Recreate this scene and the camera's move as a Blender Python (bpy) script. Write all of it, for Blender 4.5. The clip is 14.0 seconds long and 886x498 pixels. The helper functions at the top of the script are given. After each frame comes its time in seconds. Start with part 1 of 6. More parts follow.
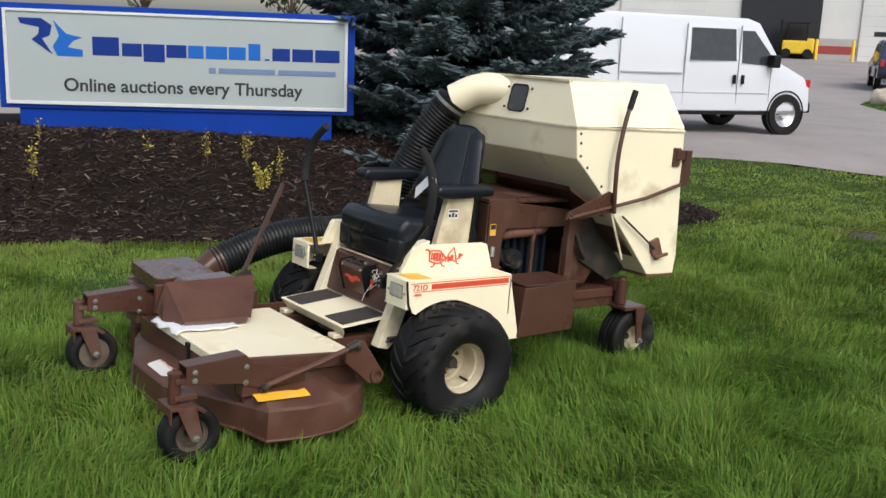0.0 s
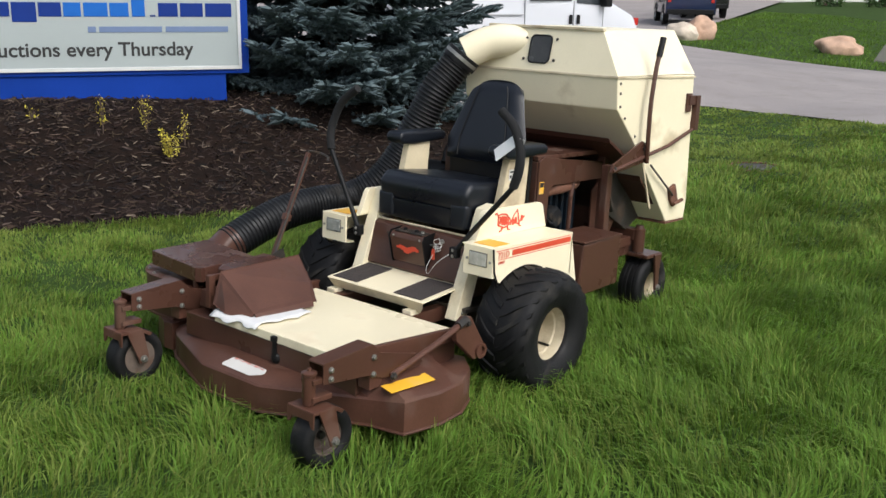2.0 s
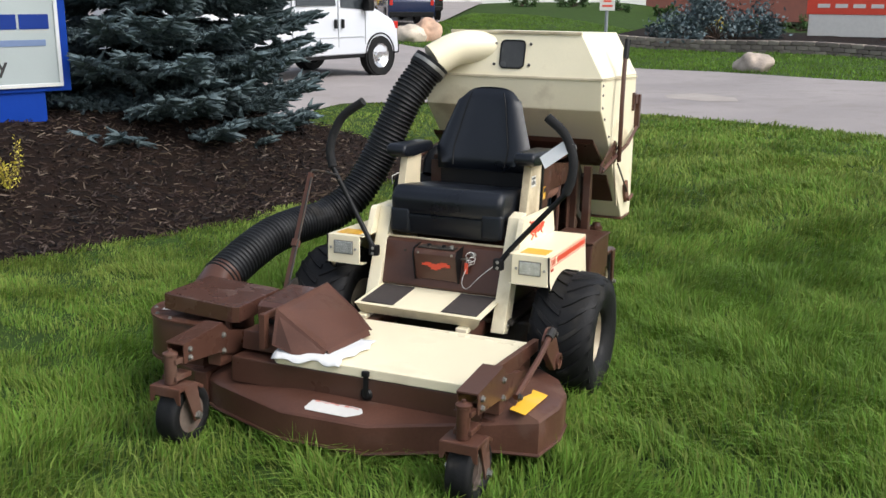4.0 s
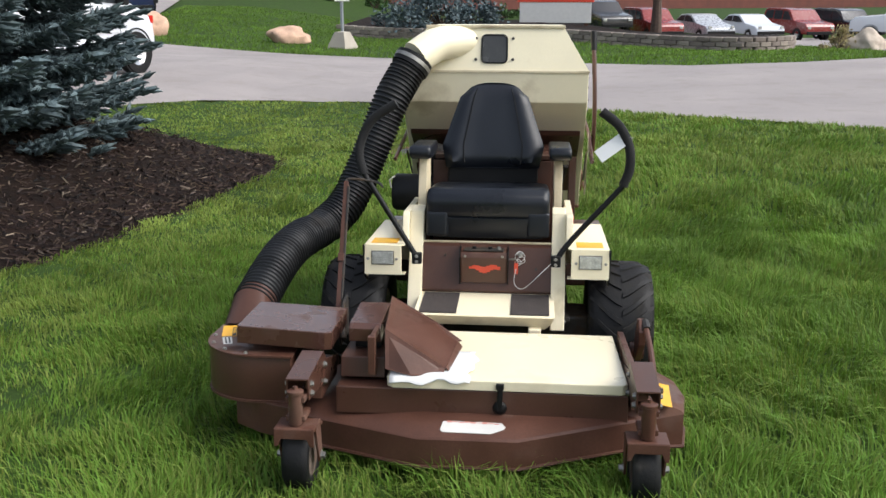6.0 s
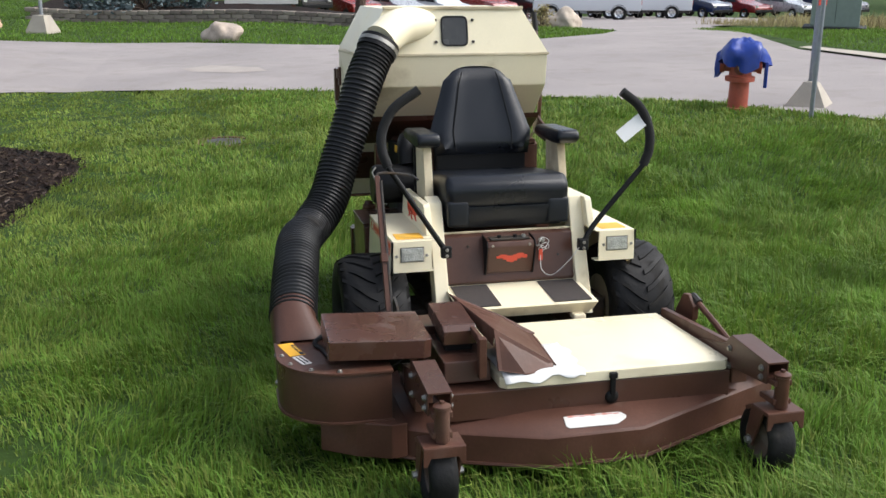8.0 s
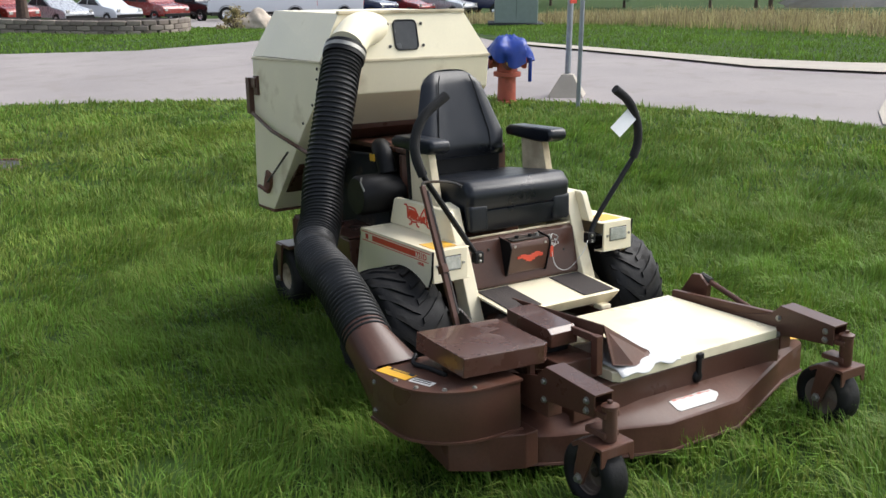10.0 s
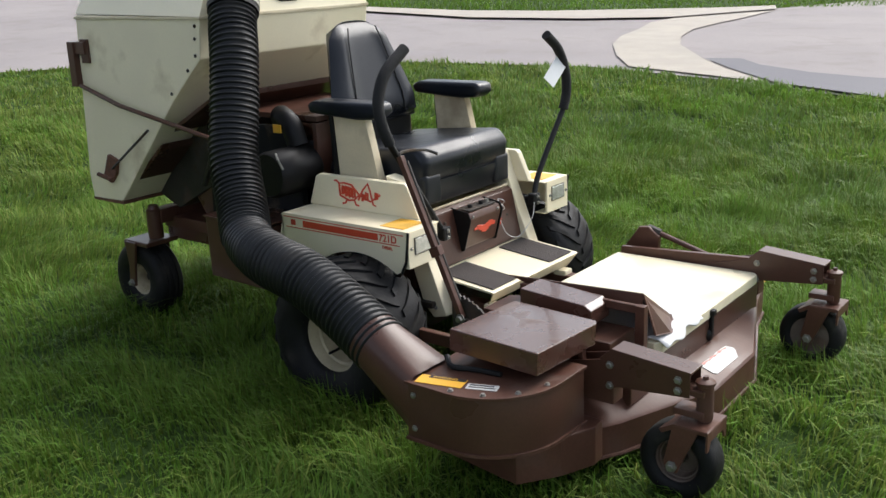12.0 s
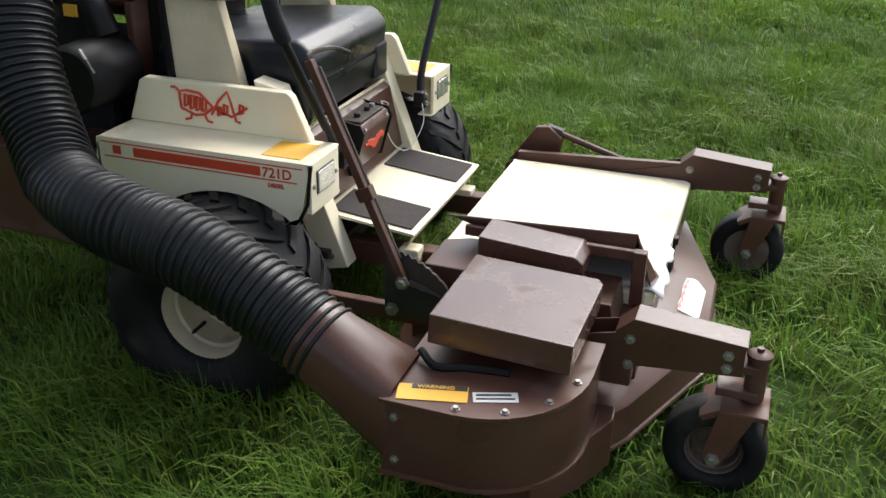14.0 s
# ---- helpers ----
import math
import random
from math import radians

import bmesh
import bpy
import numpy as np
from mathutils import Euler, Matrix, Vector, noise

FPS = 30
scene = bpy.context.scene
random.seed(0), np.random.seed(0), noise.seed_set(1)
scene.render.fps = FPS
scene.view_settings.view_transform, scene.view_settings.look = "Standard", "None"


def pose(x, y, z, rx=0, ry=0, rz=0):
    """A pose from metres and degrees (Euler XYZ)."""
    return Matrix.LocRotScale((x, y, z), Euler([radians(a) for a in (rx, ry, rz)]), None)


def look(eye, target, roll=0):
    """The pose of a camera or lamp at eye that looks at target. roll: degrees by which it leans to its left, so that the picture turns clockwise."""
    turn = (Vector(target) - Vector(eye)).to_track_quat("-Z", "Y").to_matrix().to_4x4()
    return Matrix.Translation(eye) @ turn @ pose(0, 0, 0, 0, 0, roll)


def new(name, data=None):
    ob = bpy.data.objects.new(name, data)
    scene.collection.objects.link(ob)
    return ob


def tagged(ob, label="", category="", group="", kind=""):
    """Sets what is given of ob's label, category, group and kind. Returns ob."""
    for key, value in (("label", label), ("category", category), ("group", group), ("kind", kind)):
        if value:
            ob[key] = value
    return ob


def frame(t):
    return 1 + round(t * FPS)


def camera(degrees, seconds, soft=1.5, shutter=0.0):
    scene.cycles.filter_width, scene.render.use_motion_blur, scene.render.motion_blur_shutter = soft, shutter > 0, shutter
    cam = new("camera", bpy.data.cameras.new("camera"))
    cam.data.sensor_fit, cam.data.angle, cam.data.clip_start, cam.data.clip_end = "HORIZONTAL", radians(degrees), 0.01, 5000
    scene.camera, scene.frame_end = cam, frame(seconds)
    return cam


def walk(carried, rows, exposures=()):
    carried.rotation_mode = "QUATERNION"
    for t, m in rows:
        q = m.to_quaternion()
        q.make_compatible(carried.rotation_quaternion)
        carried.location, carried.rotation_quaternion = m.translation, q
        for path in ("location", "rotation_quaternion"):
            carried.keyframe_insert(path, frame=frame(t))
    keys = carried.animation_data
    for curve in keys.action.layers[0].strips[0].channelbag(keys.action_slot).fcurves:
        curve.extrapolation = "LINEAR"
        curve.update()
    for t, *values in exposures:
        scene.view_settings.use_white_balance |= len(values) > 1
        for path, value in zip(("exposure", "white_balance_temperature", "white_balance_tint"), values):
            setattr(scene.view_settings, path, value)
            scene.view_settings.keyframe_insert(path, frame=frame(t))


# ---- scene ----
cam = camera(48.4, 14.0)
# The fitted path is square to the mower; LEVEL turns it upright.
LEVEL = Matrix.Translation((2.6, 4.25, 0)) @ Matrix.Rotation(radians(3.15), 4, "Y") @ Matrix.Translation((-2.6, -4.25, 0))
PATH = [
    (0, (0.024, 0.551, 1.493), (1.235, 2.1, 1.128), 4.8),
    (0.5, (-0.13, 0.741, 1.496), (1.147, 2.23, 1.105), 4.1),
    (1, (-0.3, 0.955, 1.497), (1.043, 2.376, 1.077), 3.3),
    (1.5, (-0.51, 1.232, 1.475), (0.921, 2.56, 1.042), 3.2),
    (2, (-0.683, 1.521, 1.454), (0.825, 2.758, 1.012), 3.0),
    (2.5, (-0.894, 1.775, 1.472), (0.691, 2.909, 1.021), 2.9),
    (3, (-1.071, 2.082, 1.447), (0.597, 3.094, 1.008), 2.8),
    (3.5, (-1.172, 2.402, 1.42), (0.575, 3.279, 0.998), 2.2),
    (6, (-1.456, 4.071, 1.42), (0.491, 4.249, 1.0), 0.3),
    (6.5, (-1.412, 4.412, 1.422), (0.541, 4.434, 0.993), 0.1),
    (7, (-1.319, 4.702, 1.419), (0.63, 4.593, 0.981), 0.0),
    (7.5, (-1.28, 5.053, 1.421), (0.652, 4.782, 0.978), 0.0),
    (8, (-1.197, 5.354, 1.425), (0.702, 4.922, 0.969), -0.3),
    (8.5, (-1.077, 5.646, 1.435), (0.772, 5.047, 0.965), -0.5),
    (11, (-0.181, 6.953, 1.469), (1.292, 5.688, 0.99), -2.6),
    (11.5, (0.11, 7.0, 1.441), (1.473, 5.628, 0.93), -3.1),
    (12, (0.425, 7.016, 1.422), (1.615, 5.51, 0.862), -2.4),
    (12.5, (0.74, 7.046, 1.406), (1.67, 5.393, 0.772), -1.1),
    (13, (0.912, 6.938, 1.406), (1.631, 5.239, 0.634), -0.6),
    (13.5, (1.138, 6.725, 1.377), (1.756, 5.05, 0.475), -0.9),
    (14, (1.41, 6.612, 1.383), (1.991, 4.897, 0.534), 1.2),
]
walk(cam, [(t, LEVEL @ look(eye, target, roll)) for t, eye, target, roll in PATH], exposures=[(0, 0.1), (3, 0.3), (6, 0.55), (8.5, 0.6), (11, 0.66), (12.5, 0.6), (13, 0.7), (14, 0.66)])

# ---- light: a bright overcast sky ----
world = bpy.data.worlds.new("sky")
scene.world = world
world.use_nodes = True
wn = world.node_tree
wn.nodes.clear()
sky = wn.nodes.new("ShaderNodeTexSky")
sky.sky_type, sky.sun_disc = "NISHITA", False
sky.dust_density, sky.air_density = 2.5, 1.1
sky.sun_elevation, sky.sun_rotation = radians(47), radians(188)
grey = wn.nodes.new("ShaderNodeHueSaturation")
grey.inputs["Saturation"].default_value = 0.55
back = wn.nodes.new("ShaderNodeBackground")
back.inputs["Strength"].default_value = 0.165
outw = wn.nodes.new("ShaderNodeOutputWorld")
wn.links.new(sky.outputs[0], grey.inputs["Color"])
wn.links.new(grey.outputs[0], back.inputs["Color"])
wn.links.new(back.outputs[0], outw.inputs["Surface"])
sun = new("sun", bpy.data.lights.new("sun", "SUN"))
sun.data.energy, sun.data.angle, sun.data.color = 2.2, radians(42), (1.0, 0.985, 0.965)
sun.matrix_world = look((0, 0, 0), (-math.sin(radians(188)) * 0.682, -math.cos(radians(188)) * 0.682, -0.731))


# ---- materials ----
def mat(name, base, rough=0.6, metal=0.0, vary=0.12, scale=9.0, fine=120.0, bump=0.0, bscale=150.0, dirt=None, dirt_amount=0.0, per_island=0.0, per_object=0.0, coat=0.0, spec=0.5):
    """A surface with variation at two scales, optional dirt patches and fine relief."""
    m = bpy.data.materials.new(name)
    m.use_nodes = True
    nt = m.node_tree
    nd, lk = nt.nodes, nt.links
    b = nd["Principled BSDF"]
    b.inputs["Roughness"].default_value, b.inputs["Metallic"].default_value = rough, metal
    b.inputs["Coat Weight"].default_value = coat
    b.inputs["Specular IOR Level"].default_value = spec
    tc = nd.new("ShaderNodeTexCoord")

    def noise_node(sc, detail=4.0):
        n = nd.new("ShaderNodeTexNoise")
        n.inputs["Scale"].default_value, n.inputs["Detail"].default_value = sc, detail
        lk.new(tc.outputs["Object"], n.inputs["Vector"])
        return n

    def mixed(kind, fac, a, c):
        x = nd.new("ShaderNodeMix")
        x.data_type, x.blend_type = "RGBA", kind
        for sock, val in ((x.inputs[0], fac), (x.inputs[6], a), (x.inputs[7], c)):
            if isinstance(val, bpy.types.NodeSocket):
                lk.new(val, sock)
            elif isinstance(val, tuple):
                sock.default_value = (*val, 1)
            else:
                sock.default_value = val
        return x.outputs[2]

    def ranged(src, a, c, lo, hi):
        r = nd.new("ShaderNodeMapRange")
        for k, v in zip(("From Min", "From Max", "To Min", "To Max"), (a, c, lo, hi)):
            r.inputs[k].default_value = v
        lk.new(src, r.inputs["Value"])
        return r.outputs[0]

    big, small = noise_node(scale), noise_node(fine, 6.0)
    dark = tuple(v * (1 - vary) for v in base)
    light = tuple(min(1, v * (1 + vary)) for v in base)
    col = mixed("MIX", ranged(big.outputs["Fac"], 0.3, 0.7, 0, 1), dark, light)
    col = mixed("MIX", ranged(small.outputs["Fac"], 0.35, 0.75, 0, 0.5), col, tuple(v * (1 - 1.6 * vary) for v in base))
    if per_island or per_object:
        if per_island:
            g = nd.new("ShaderNodeNewGeometry")
            src, amt = g.outputs["Random Per Island"], per_island
        else:
            g = nd.new("ShaderNodeObjectInfo")
            src, amt = g.outputs["Random"], per_object
        h = nd.new("ShaderNodeHueSaturation")
        lk.new(ranged(src, 0, 1, 1 - amt, 1 + amt), h.inputs["Value"])
        lk.new(ranged(src, 0, 1, 0.5 - 0.04 * amt, 0.5 + 0.04 * amt), h.inputs["Hue"])
        lk.new(col, h.inputs["Color"])
        col = h.outputs[0]
    rsock = ranged(big.outputs["Fac"], 0.3, 0.7, max(0.02, rough - min(0.08, vary)), min(1, rough + min(0.08, vary)))
    if dirt:
        dn = noise_node(scale * 0.45 + 2.1, 8.0)
        f = ranged(dn.outputs["Fac"], 0.62 - 0.25 * dirt_amount, 0.72, 0, 0.85)
        col = mixed("MIX", f, col, dirt)
        rr = nd.new("ShaderNodeMath")
        rr.operation, rr.use_clamp = "ADD", True
        lk.new(f, rr.inputs[1])
        lk.new(rsock, rr.inputs[0])
        rsock = rr.outputs[0]
    lk.new(col, b.inputs["Base Color"])
    lk.new(rsock, b.inputs["Roughness"])
    if bump:
        bn = noise_node(bscale, 5.0)
        bp = nd.new("ShaderNodeBump")
        bp.inputs["Strength"].default_value, bp.inputs["Distance"].default_value = bump, 0.01
        lk.new(bn.outputs["Fac"], bp.inputs["Height"])
        lk.new(bp.outputs[0], b.inputs["Normal"])
    return m


BROWN = mat("brown_paint", (0.076, 0.0345, 0.0235), 0.32, spec=0.38, vary=0.14, scale=5, dirt=(0.1, 0.062, 0.045), dirt_amount=0.12, bump=0.03, bscale=60)
BROWN_WORN = mat("worn_brown_paint", (0.093, 0.041, 0.0275), 0.4, spec=0.32, vary=0.2, scale=7, dirt=(0.115, 0.066, 0.046), dirt_amount=0.2, bump=0.06, bscale=50)
GLOSSBROWN = mat("glossy_brown_paint", (0.076, 0.034, 0.024), 0.26, coat=0.25, vary=0.12, scale=6, dirt=(0.11, 0.07, 0.05), dirt_amount=0.05, bump=0.015, bscale=25)
CREAM = mat("cream_paint", (0.85, 0.765, 0.55), 0.36, vary=0.04, scale=4, dirt=(0.56, 0.47, 0.3), dirt_amount=0.1, bump=0.02, bscale=30)
PAD = mat("smooth_cream_paint", (0.82, 0.74, 0.53), 0.3, vary=0.04, scale=3, coat=0.1, dirt=(0.66, 0.57, 0.4), dirt_amount=0.1)
CREAM_DIRTY = mat("scuffed_cream_paint", (0.66, 0.57, 0.39), 0.5, vary=0.1, scale=8, dirt=(0.3, 0.23, 0.15), dirt_amount=0.5)
RUBBER = mat("tyre_rubber", (0.008, 0.008, 0.0085), 0.6, vary=0.3, scale=12, dirt=(0.045, 0.042, 0.037), dirt_amount=0.2, spec=0.25, bump=0.15, bscale=80)
VINYL = mat("black_vinyl", (0.006, 0.008, 0.0125), 0.34, vary=0.25, scale=6, bump=0.1, bscale=260, spec=0.4)
HOSE = mat("hose_plastic", (0.008, 0.0086, 0.0098), 0.46, vary=0.3, scale=8, dirt=(0.03, 0.028, 0.026), dirt_amount=0.12, spec=0.36)
BLACK = mat("black_plastic", (0.006, 0.006, 0.0065), 0.5, vary=0.2, spec=0.25)
FOAM = mat("foam_grip", (0.006, 0.006, 0.0065), 0.85, vary=0.2, bump=0.3, bscale=300)
STEEL = mat("zinc_steel", (0.33, 0.32, 0.29), 0.42, metal=0.8, vary=0.15, scale=40)
DARKSTEEL = mat("dark_steel", (0.05, 0.045, 0.04), 0.5, metal=0.4, vary=0.3, scale=20, dirt=(0.12, 0.08, 0.05), dirt_amount=0.4)
RED = mat("red_print", (0.62, 0.07, 0.03), 0.5, vary=0.06)
ORANGE = mat("orange_label", (0.8, 0.42, 0.03), 0.5, vary=0.06, dirt=(0.55, 0.4, 0.15), dirt_amount=0.3)
WHITE = mat("white_label", (0.6, 0.59, 0.56), 0.55, vary=0.05)
FOAMWHITE = mat("white_packing_sheet", (0.66, 0.66, 0.65), 0.7, vary=0.04, bump=0.2, bscale=40)
PAPER = mat("white_paper", (0.82, 0.82, 0.81), 0.6, vary=0.03)
INK = mat("black_ink", (0.02, 0.02, 0.02), 0.5, vary=0.05)
MATTREAD = mat("tread_mat", (0.05, 0.04, 0.036), 0.9, vary=0.3, scale=30, bump=0.5, bscale=300)
LENS = mat("lamp_lens", (0.55, 0.56, 0.52), 0.12, metal=0.55, vary=0.25, scale=45, bump=0.35, bscale=160, coat=0.6)
DARKWIN = mat("dark_window", (0.05, 0.05, 0.048), 0.25, vary=0.2)
ENGINE = mat("engine_black", (0.008, 0.009, 0.01), 0.75, spec=0.25, metal=0.0, vary=0.4, scale=25, dirt=(0.09, 0.07, 0.05), dirt_amount=0.3)
ENGBLUE = mat("engine_blue", (0.004, 0.011, 0.02), 0.6, vary=0.3, scale=20, dirt=(0.03, 0.026, 0.022), dirt_amount=0.3, spec=0.3)
RUST = mat("rusty_pipe", (0.14, 0.06, 0.035), 0.8, vary=0.4, scale=25, bump=0.3, bscale=120)
SOIL = mat("lawn_soil", (0.034, 0.064, 0.014), 0.95, spec=0.1, vary=0.3, scale=2.2, fine=40, bump=0.6, bscale=30)
GRASS = mat("grass_blade", (0.134, 0.232, 0.034), 0.52, vary=0.28, scale=0.8, fine=3.0, per_island=0.32, spec=0.15)
GRASS_PALE = mat("thin_grass_blade", (0.204, 0.266, 0.056), 0.55, vary=0.22, scale=0.6, fine=2.5, per_island=0.3, spec=0.14)
MULCH = mat("mulch_bed", (0.0115, 0.0064, 0.0045), 0.95, spec=0.15, vary=0.5, scale=8, fine=60, bump=0.9, bscale=40)
CHIP_PALE = mat("grey_mulch_chip", (0.1, 0.072, 0.056), 0.9, vary=0.3, scale=3, per_island=0.6)
CHIP = mat("mulch_chip", (0.026, 0.0145, 0.011), 0.85, spec=0.3, vary=0.4, scale=3, per_island=0.98)
ASPHALT = mat("asphalt", (0.275, 0.246, 0.238), 0.9, vary=0.16, scale=0.5, fine=70, bump=0.3, bscale=120, dirt=(0.24, 0.215, 0.2), dirt_amount=0.3)
ASPHALT_DARK = mat("dark_asphalt", (0.12, 0.115, 0.128), 0.75, vary=0.15, scale=0.8, fine=60)
SANDSTAIN = mat("sandy_asphalt", (0.345, 0.305, 0.275), 0.95, vary=0.16, scale=2, fine=40)
CONCRETE = mat("concrete", (0.38, 0.34, 0.285), 0.85, vary=0.12, scale=3, fine=60, bump=0.2, bscale=50)
STONE = mat("boulder", (0.5, 0.42, 0.34), 0.9, vary=0.25, scale=3, fine=30, bump=0.6, bscale=12, per_object=0.2)
STONE_PINK = mat("pink_boulder", (0.52, 0.34, 0.24), 0.9, vary=0.25, scale=3, fine=30, bump=0.6, bscale=12)
WALLSTONE = mat("wall_block", (0.24, 0.2, 0.17), 0.9, vary=0.25, scale=4, per_object=0.3, bump=0.5, bscale=25)
BLUE = mat("blue_paint", (0.004, 0.04, 0.29), 0.5, vary=0.1, scale=2, spec=0.15)
SIGNWHITE = mat("sign_panel", (0.36, 0.405, 0.405), 0.35, vary=0.04, scale=1.5)
SIGNEDGE = mat("sign_trim", (0.6, 0.62, 0.62), 0.4, vary=0.06)
NAVY = mat("navy_print", (0.006, 0.03, 0.2), 0.5, vary=0.05, spec=0.2)
SKYBLUE = mat("light_blue_print", (0.012, 0.12, 0.46), 0.5, vary=0.05, spec=0.2)
GREYBLUE = mat("grey_blue_print", (0.14, 0.2, 0.34), 0.5, vary=0.05)
BARK = mat("bark", (0.09, 0.06, 0.045), 0.95, vary=0.35, scale=10, bump=0.7, bscale=30)
SPRUCE = mat("spruce_needles", (0.076, 0.112, 0.12), 0.7, vary=0.3, scale=1.6, fine=8, per_island=0.4)
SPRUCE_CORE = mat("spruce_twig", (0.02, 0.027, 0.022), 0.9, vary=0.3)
LEAF = mat("leaf", (0.05, 0.1, 0.025), 0.6, vary=0.3, scale=1.0, per_island=0.5)
YELLOWLEAF = mat("yellow_leaf", (0.5, 0.42, 0.05), 0.6, vary=0.2, per_island=0.4)
DRYGRASS = mat("dry_grass", (0.36, 0.3, 0.15), 0.85, vary=0.3, scale=0.5, per_island=0.4)
CARWHITE = mat("white_car_paint", (0.6, 0.62, 0.66), 0.25, vary=0.004, coat=0.5)
CARBLUE = mat("dark_blue_car_paint", (0.012, 0.02, 0.06), 0.22, vary=0.05, coat=0.6)
CARRED = mat("dark_red_car_paint", (0.2, 0.015, 0.012), 0.25, vary=0.05, coat=0.5)
CARSILVER = mat("silver_car_paint", (0.42, 0.43, 0.45), 0.28, metal=0.3, vary=0.04, coat=0.5)
CARBLACK = mat("black_car_paint", (0.015, 0.015, 0.017), 0.22, vary=0.05, coat=0.5)
CARGLASS = mat("car_window", (0.03, 0.035, 0.04), 0.06, vary=0.2)
CHROME = mat("bright_rim", (0.6, 0.6, 0.6), 0.25, metal=0.9, vary=0.1)
TAILRED = mat("tail_lamp", (0.45, 0.02, 0.015), 0.2, vary=0.1)
HYDRED = mat("hydrant_paint", (0.4, 0.085, 0.05), 0.55, vary=0.15, scale=12, dirt=(0.25, 0.1, 0.07), dirt_amount=0.3)
TARP = mat("blue_tarp", (0.01, 0.045, 0.3), 0.4, vary=0.2, scale=10)
GALV = mat("galvanised_post", (0.33, 0.35, 0.38), 0.5, metal=0.6, vary=0.15, scale=15)
BRICKRED = mat("red_brick_front", (0.18, 0.062, 0.046), 0.85, vary=0.2, scale=2)
BLDWHITE = mat("white_cladding", (0.62, 0.62, 0.6), 0.6, vary=0.05, scale=0.6)
BLDGREY = mat("grey_block", (0.4, 0.4, 0.39), 0.8, vary=0.08, scale=1.5)
BLDDARK = mat("dark_interior", (0.02, 0.022, 0.026), 0.8, vary=0.3)
REDBAND = mat("red_band", (0.32, 0.05, 0.05), 0.6, vary=0.1)
YELLOW = mat("yellow_paint", (0.75, 0.5, 0.03), 0.5, vary=0.08)
SIGNRED = mat("red_sign_face", (0.65, 0.06, 0.03), 0.45, vary=0.06)
BOXGREEN = mat("grey_green_box", (0.22, 0.27, 0.24), 0.55, vary=0.08)
FADEDRED = mat("faded_red_print", (0.5, 0.2, 0.16), 0.6, vary=0.15, scale=60)
# rim cream: base darkened for the shade inside the dish, with dirt patches over it
RIMCREAM = mat("dirty_shaded_cream_rim", (0.5, 0.43, 0.3), 0.55, vary=0.12, scale=14, dirt=(0.2, 0.15, 0.1), dirt_amount=0.45)
RIMGREY = mat("weathered_rim", (0.12, 0.09, 0.072), 0.75, vary=0.25, scale=30, dirt=(0.1, 0.055, 0.035), dirt_amount=0.4)
PANELGAP = mat("door_gap_grey", (0.4, 0.41, 0.43), 0.6, vary=0.02)


def let_through(m, amount):
    """Thin leaves pass some of the light."""
    nt = m.node_tree
    b, o = nt.nodes["Principled BSDF"], nt.nodes["Material Output"]
    tr, mx = nt.nodes.new("ShaderNodeBsdfTranslucent"), nt.nodes.new("ShaderNodeMixShader")
    nt.links.new(b.inputs["Base Color"].links[0].from_socket, tr.inputs["Color"])
    mx.inputs[0].default_value = amount
    nt.links.new(b.outputs[0], mx.inputs[1])
    nt.links.new(tr.outputs[0], mx.inputs[2])
    nt.links.new(mx.outputs[0], o.inputs["Surface"])


let_through(GRASS, 0.36)
let_through(GRASS_PALE, 0.36)
let_through(DRYGRASS, 0.3)
let_through(LEAF, 0.25)


# ---- mesh helpers ----
def part(name, bm, material, parent=None, label="", smooth=False):
    """Links a bmesh as one mesh object, under a thing or a part."""
    me = bpy.data.meshes.new(name)
    bmesh.ops.recalc_face_normals(bm, faces=bm.faces)
    bm.to_mesh(me)
    bm.free()
    me.materials.append(material)
    if smooth:
        me.polygons.foreach_set("use_smooth", [True] * len(me.polygons))
        if smooth is not True:
            me.set_sharp_from_angle(angle=radians(smooth))
    ob = new(name, me)
    if parent is not None:
        ob.parent = parent
    if label:
        tagged(ob, label)
    return ob


def thing(name, m, label, category, group="", kind=""):
    ob = new(name)
    ob.matrix_basis = m
    ob.empty_display_size = 0.1
    return tagged(ob, label, category, group, kind)


def BM():
    return bmesh.new()


def bevel(bm, w, seg=2, angle=25):
    ed = [e for e in bm.edges if e.is_manifold and len(e.link_faces) == 2 and e.calc_face_angle(0) > radians(angle)]
    if w > 0 and ed:
        bmesh.ops.bevel(bm, geom=ed, offset=w, segments=seg, profile=0.6, affect="EDGES", clamp_overlap=True)
    return bm


def merge(bm, other):
    me = bpy.data.meshes.new("tmp")
    other.to_mesh(me)
    other.free()
    bm.from_mesh(me)
    bpy.data.meshes.remove(me)
    return bm


def box(x0, x1, y0, y1, z0, z1, w=0.004, seg=2, m=None):
    bm = BM()
    bmesh.ops.create_cube(bm, size=1)
    for v in bm.verts:
        v.co = Vector((x0 + (v.co.x + 0.5) * (x1 - x0), y0 + (v.co.y + 0.5) * (y1 - y0), z0 + (v.co.z + 0.5) * (z1 - z0)))
    bevel(bm, w, seg)
    if m is not None:
        bm.transform(m)
    return bm


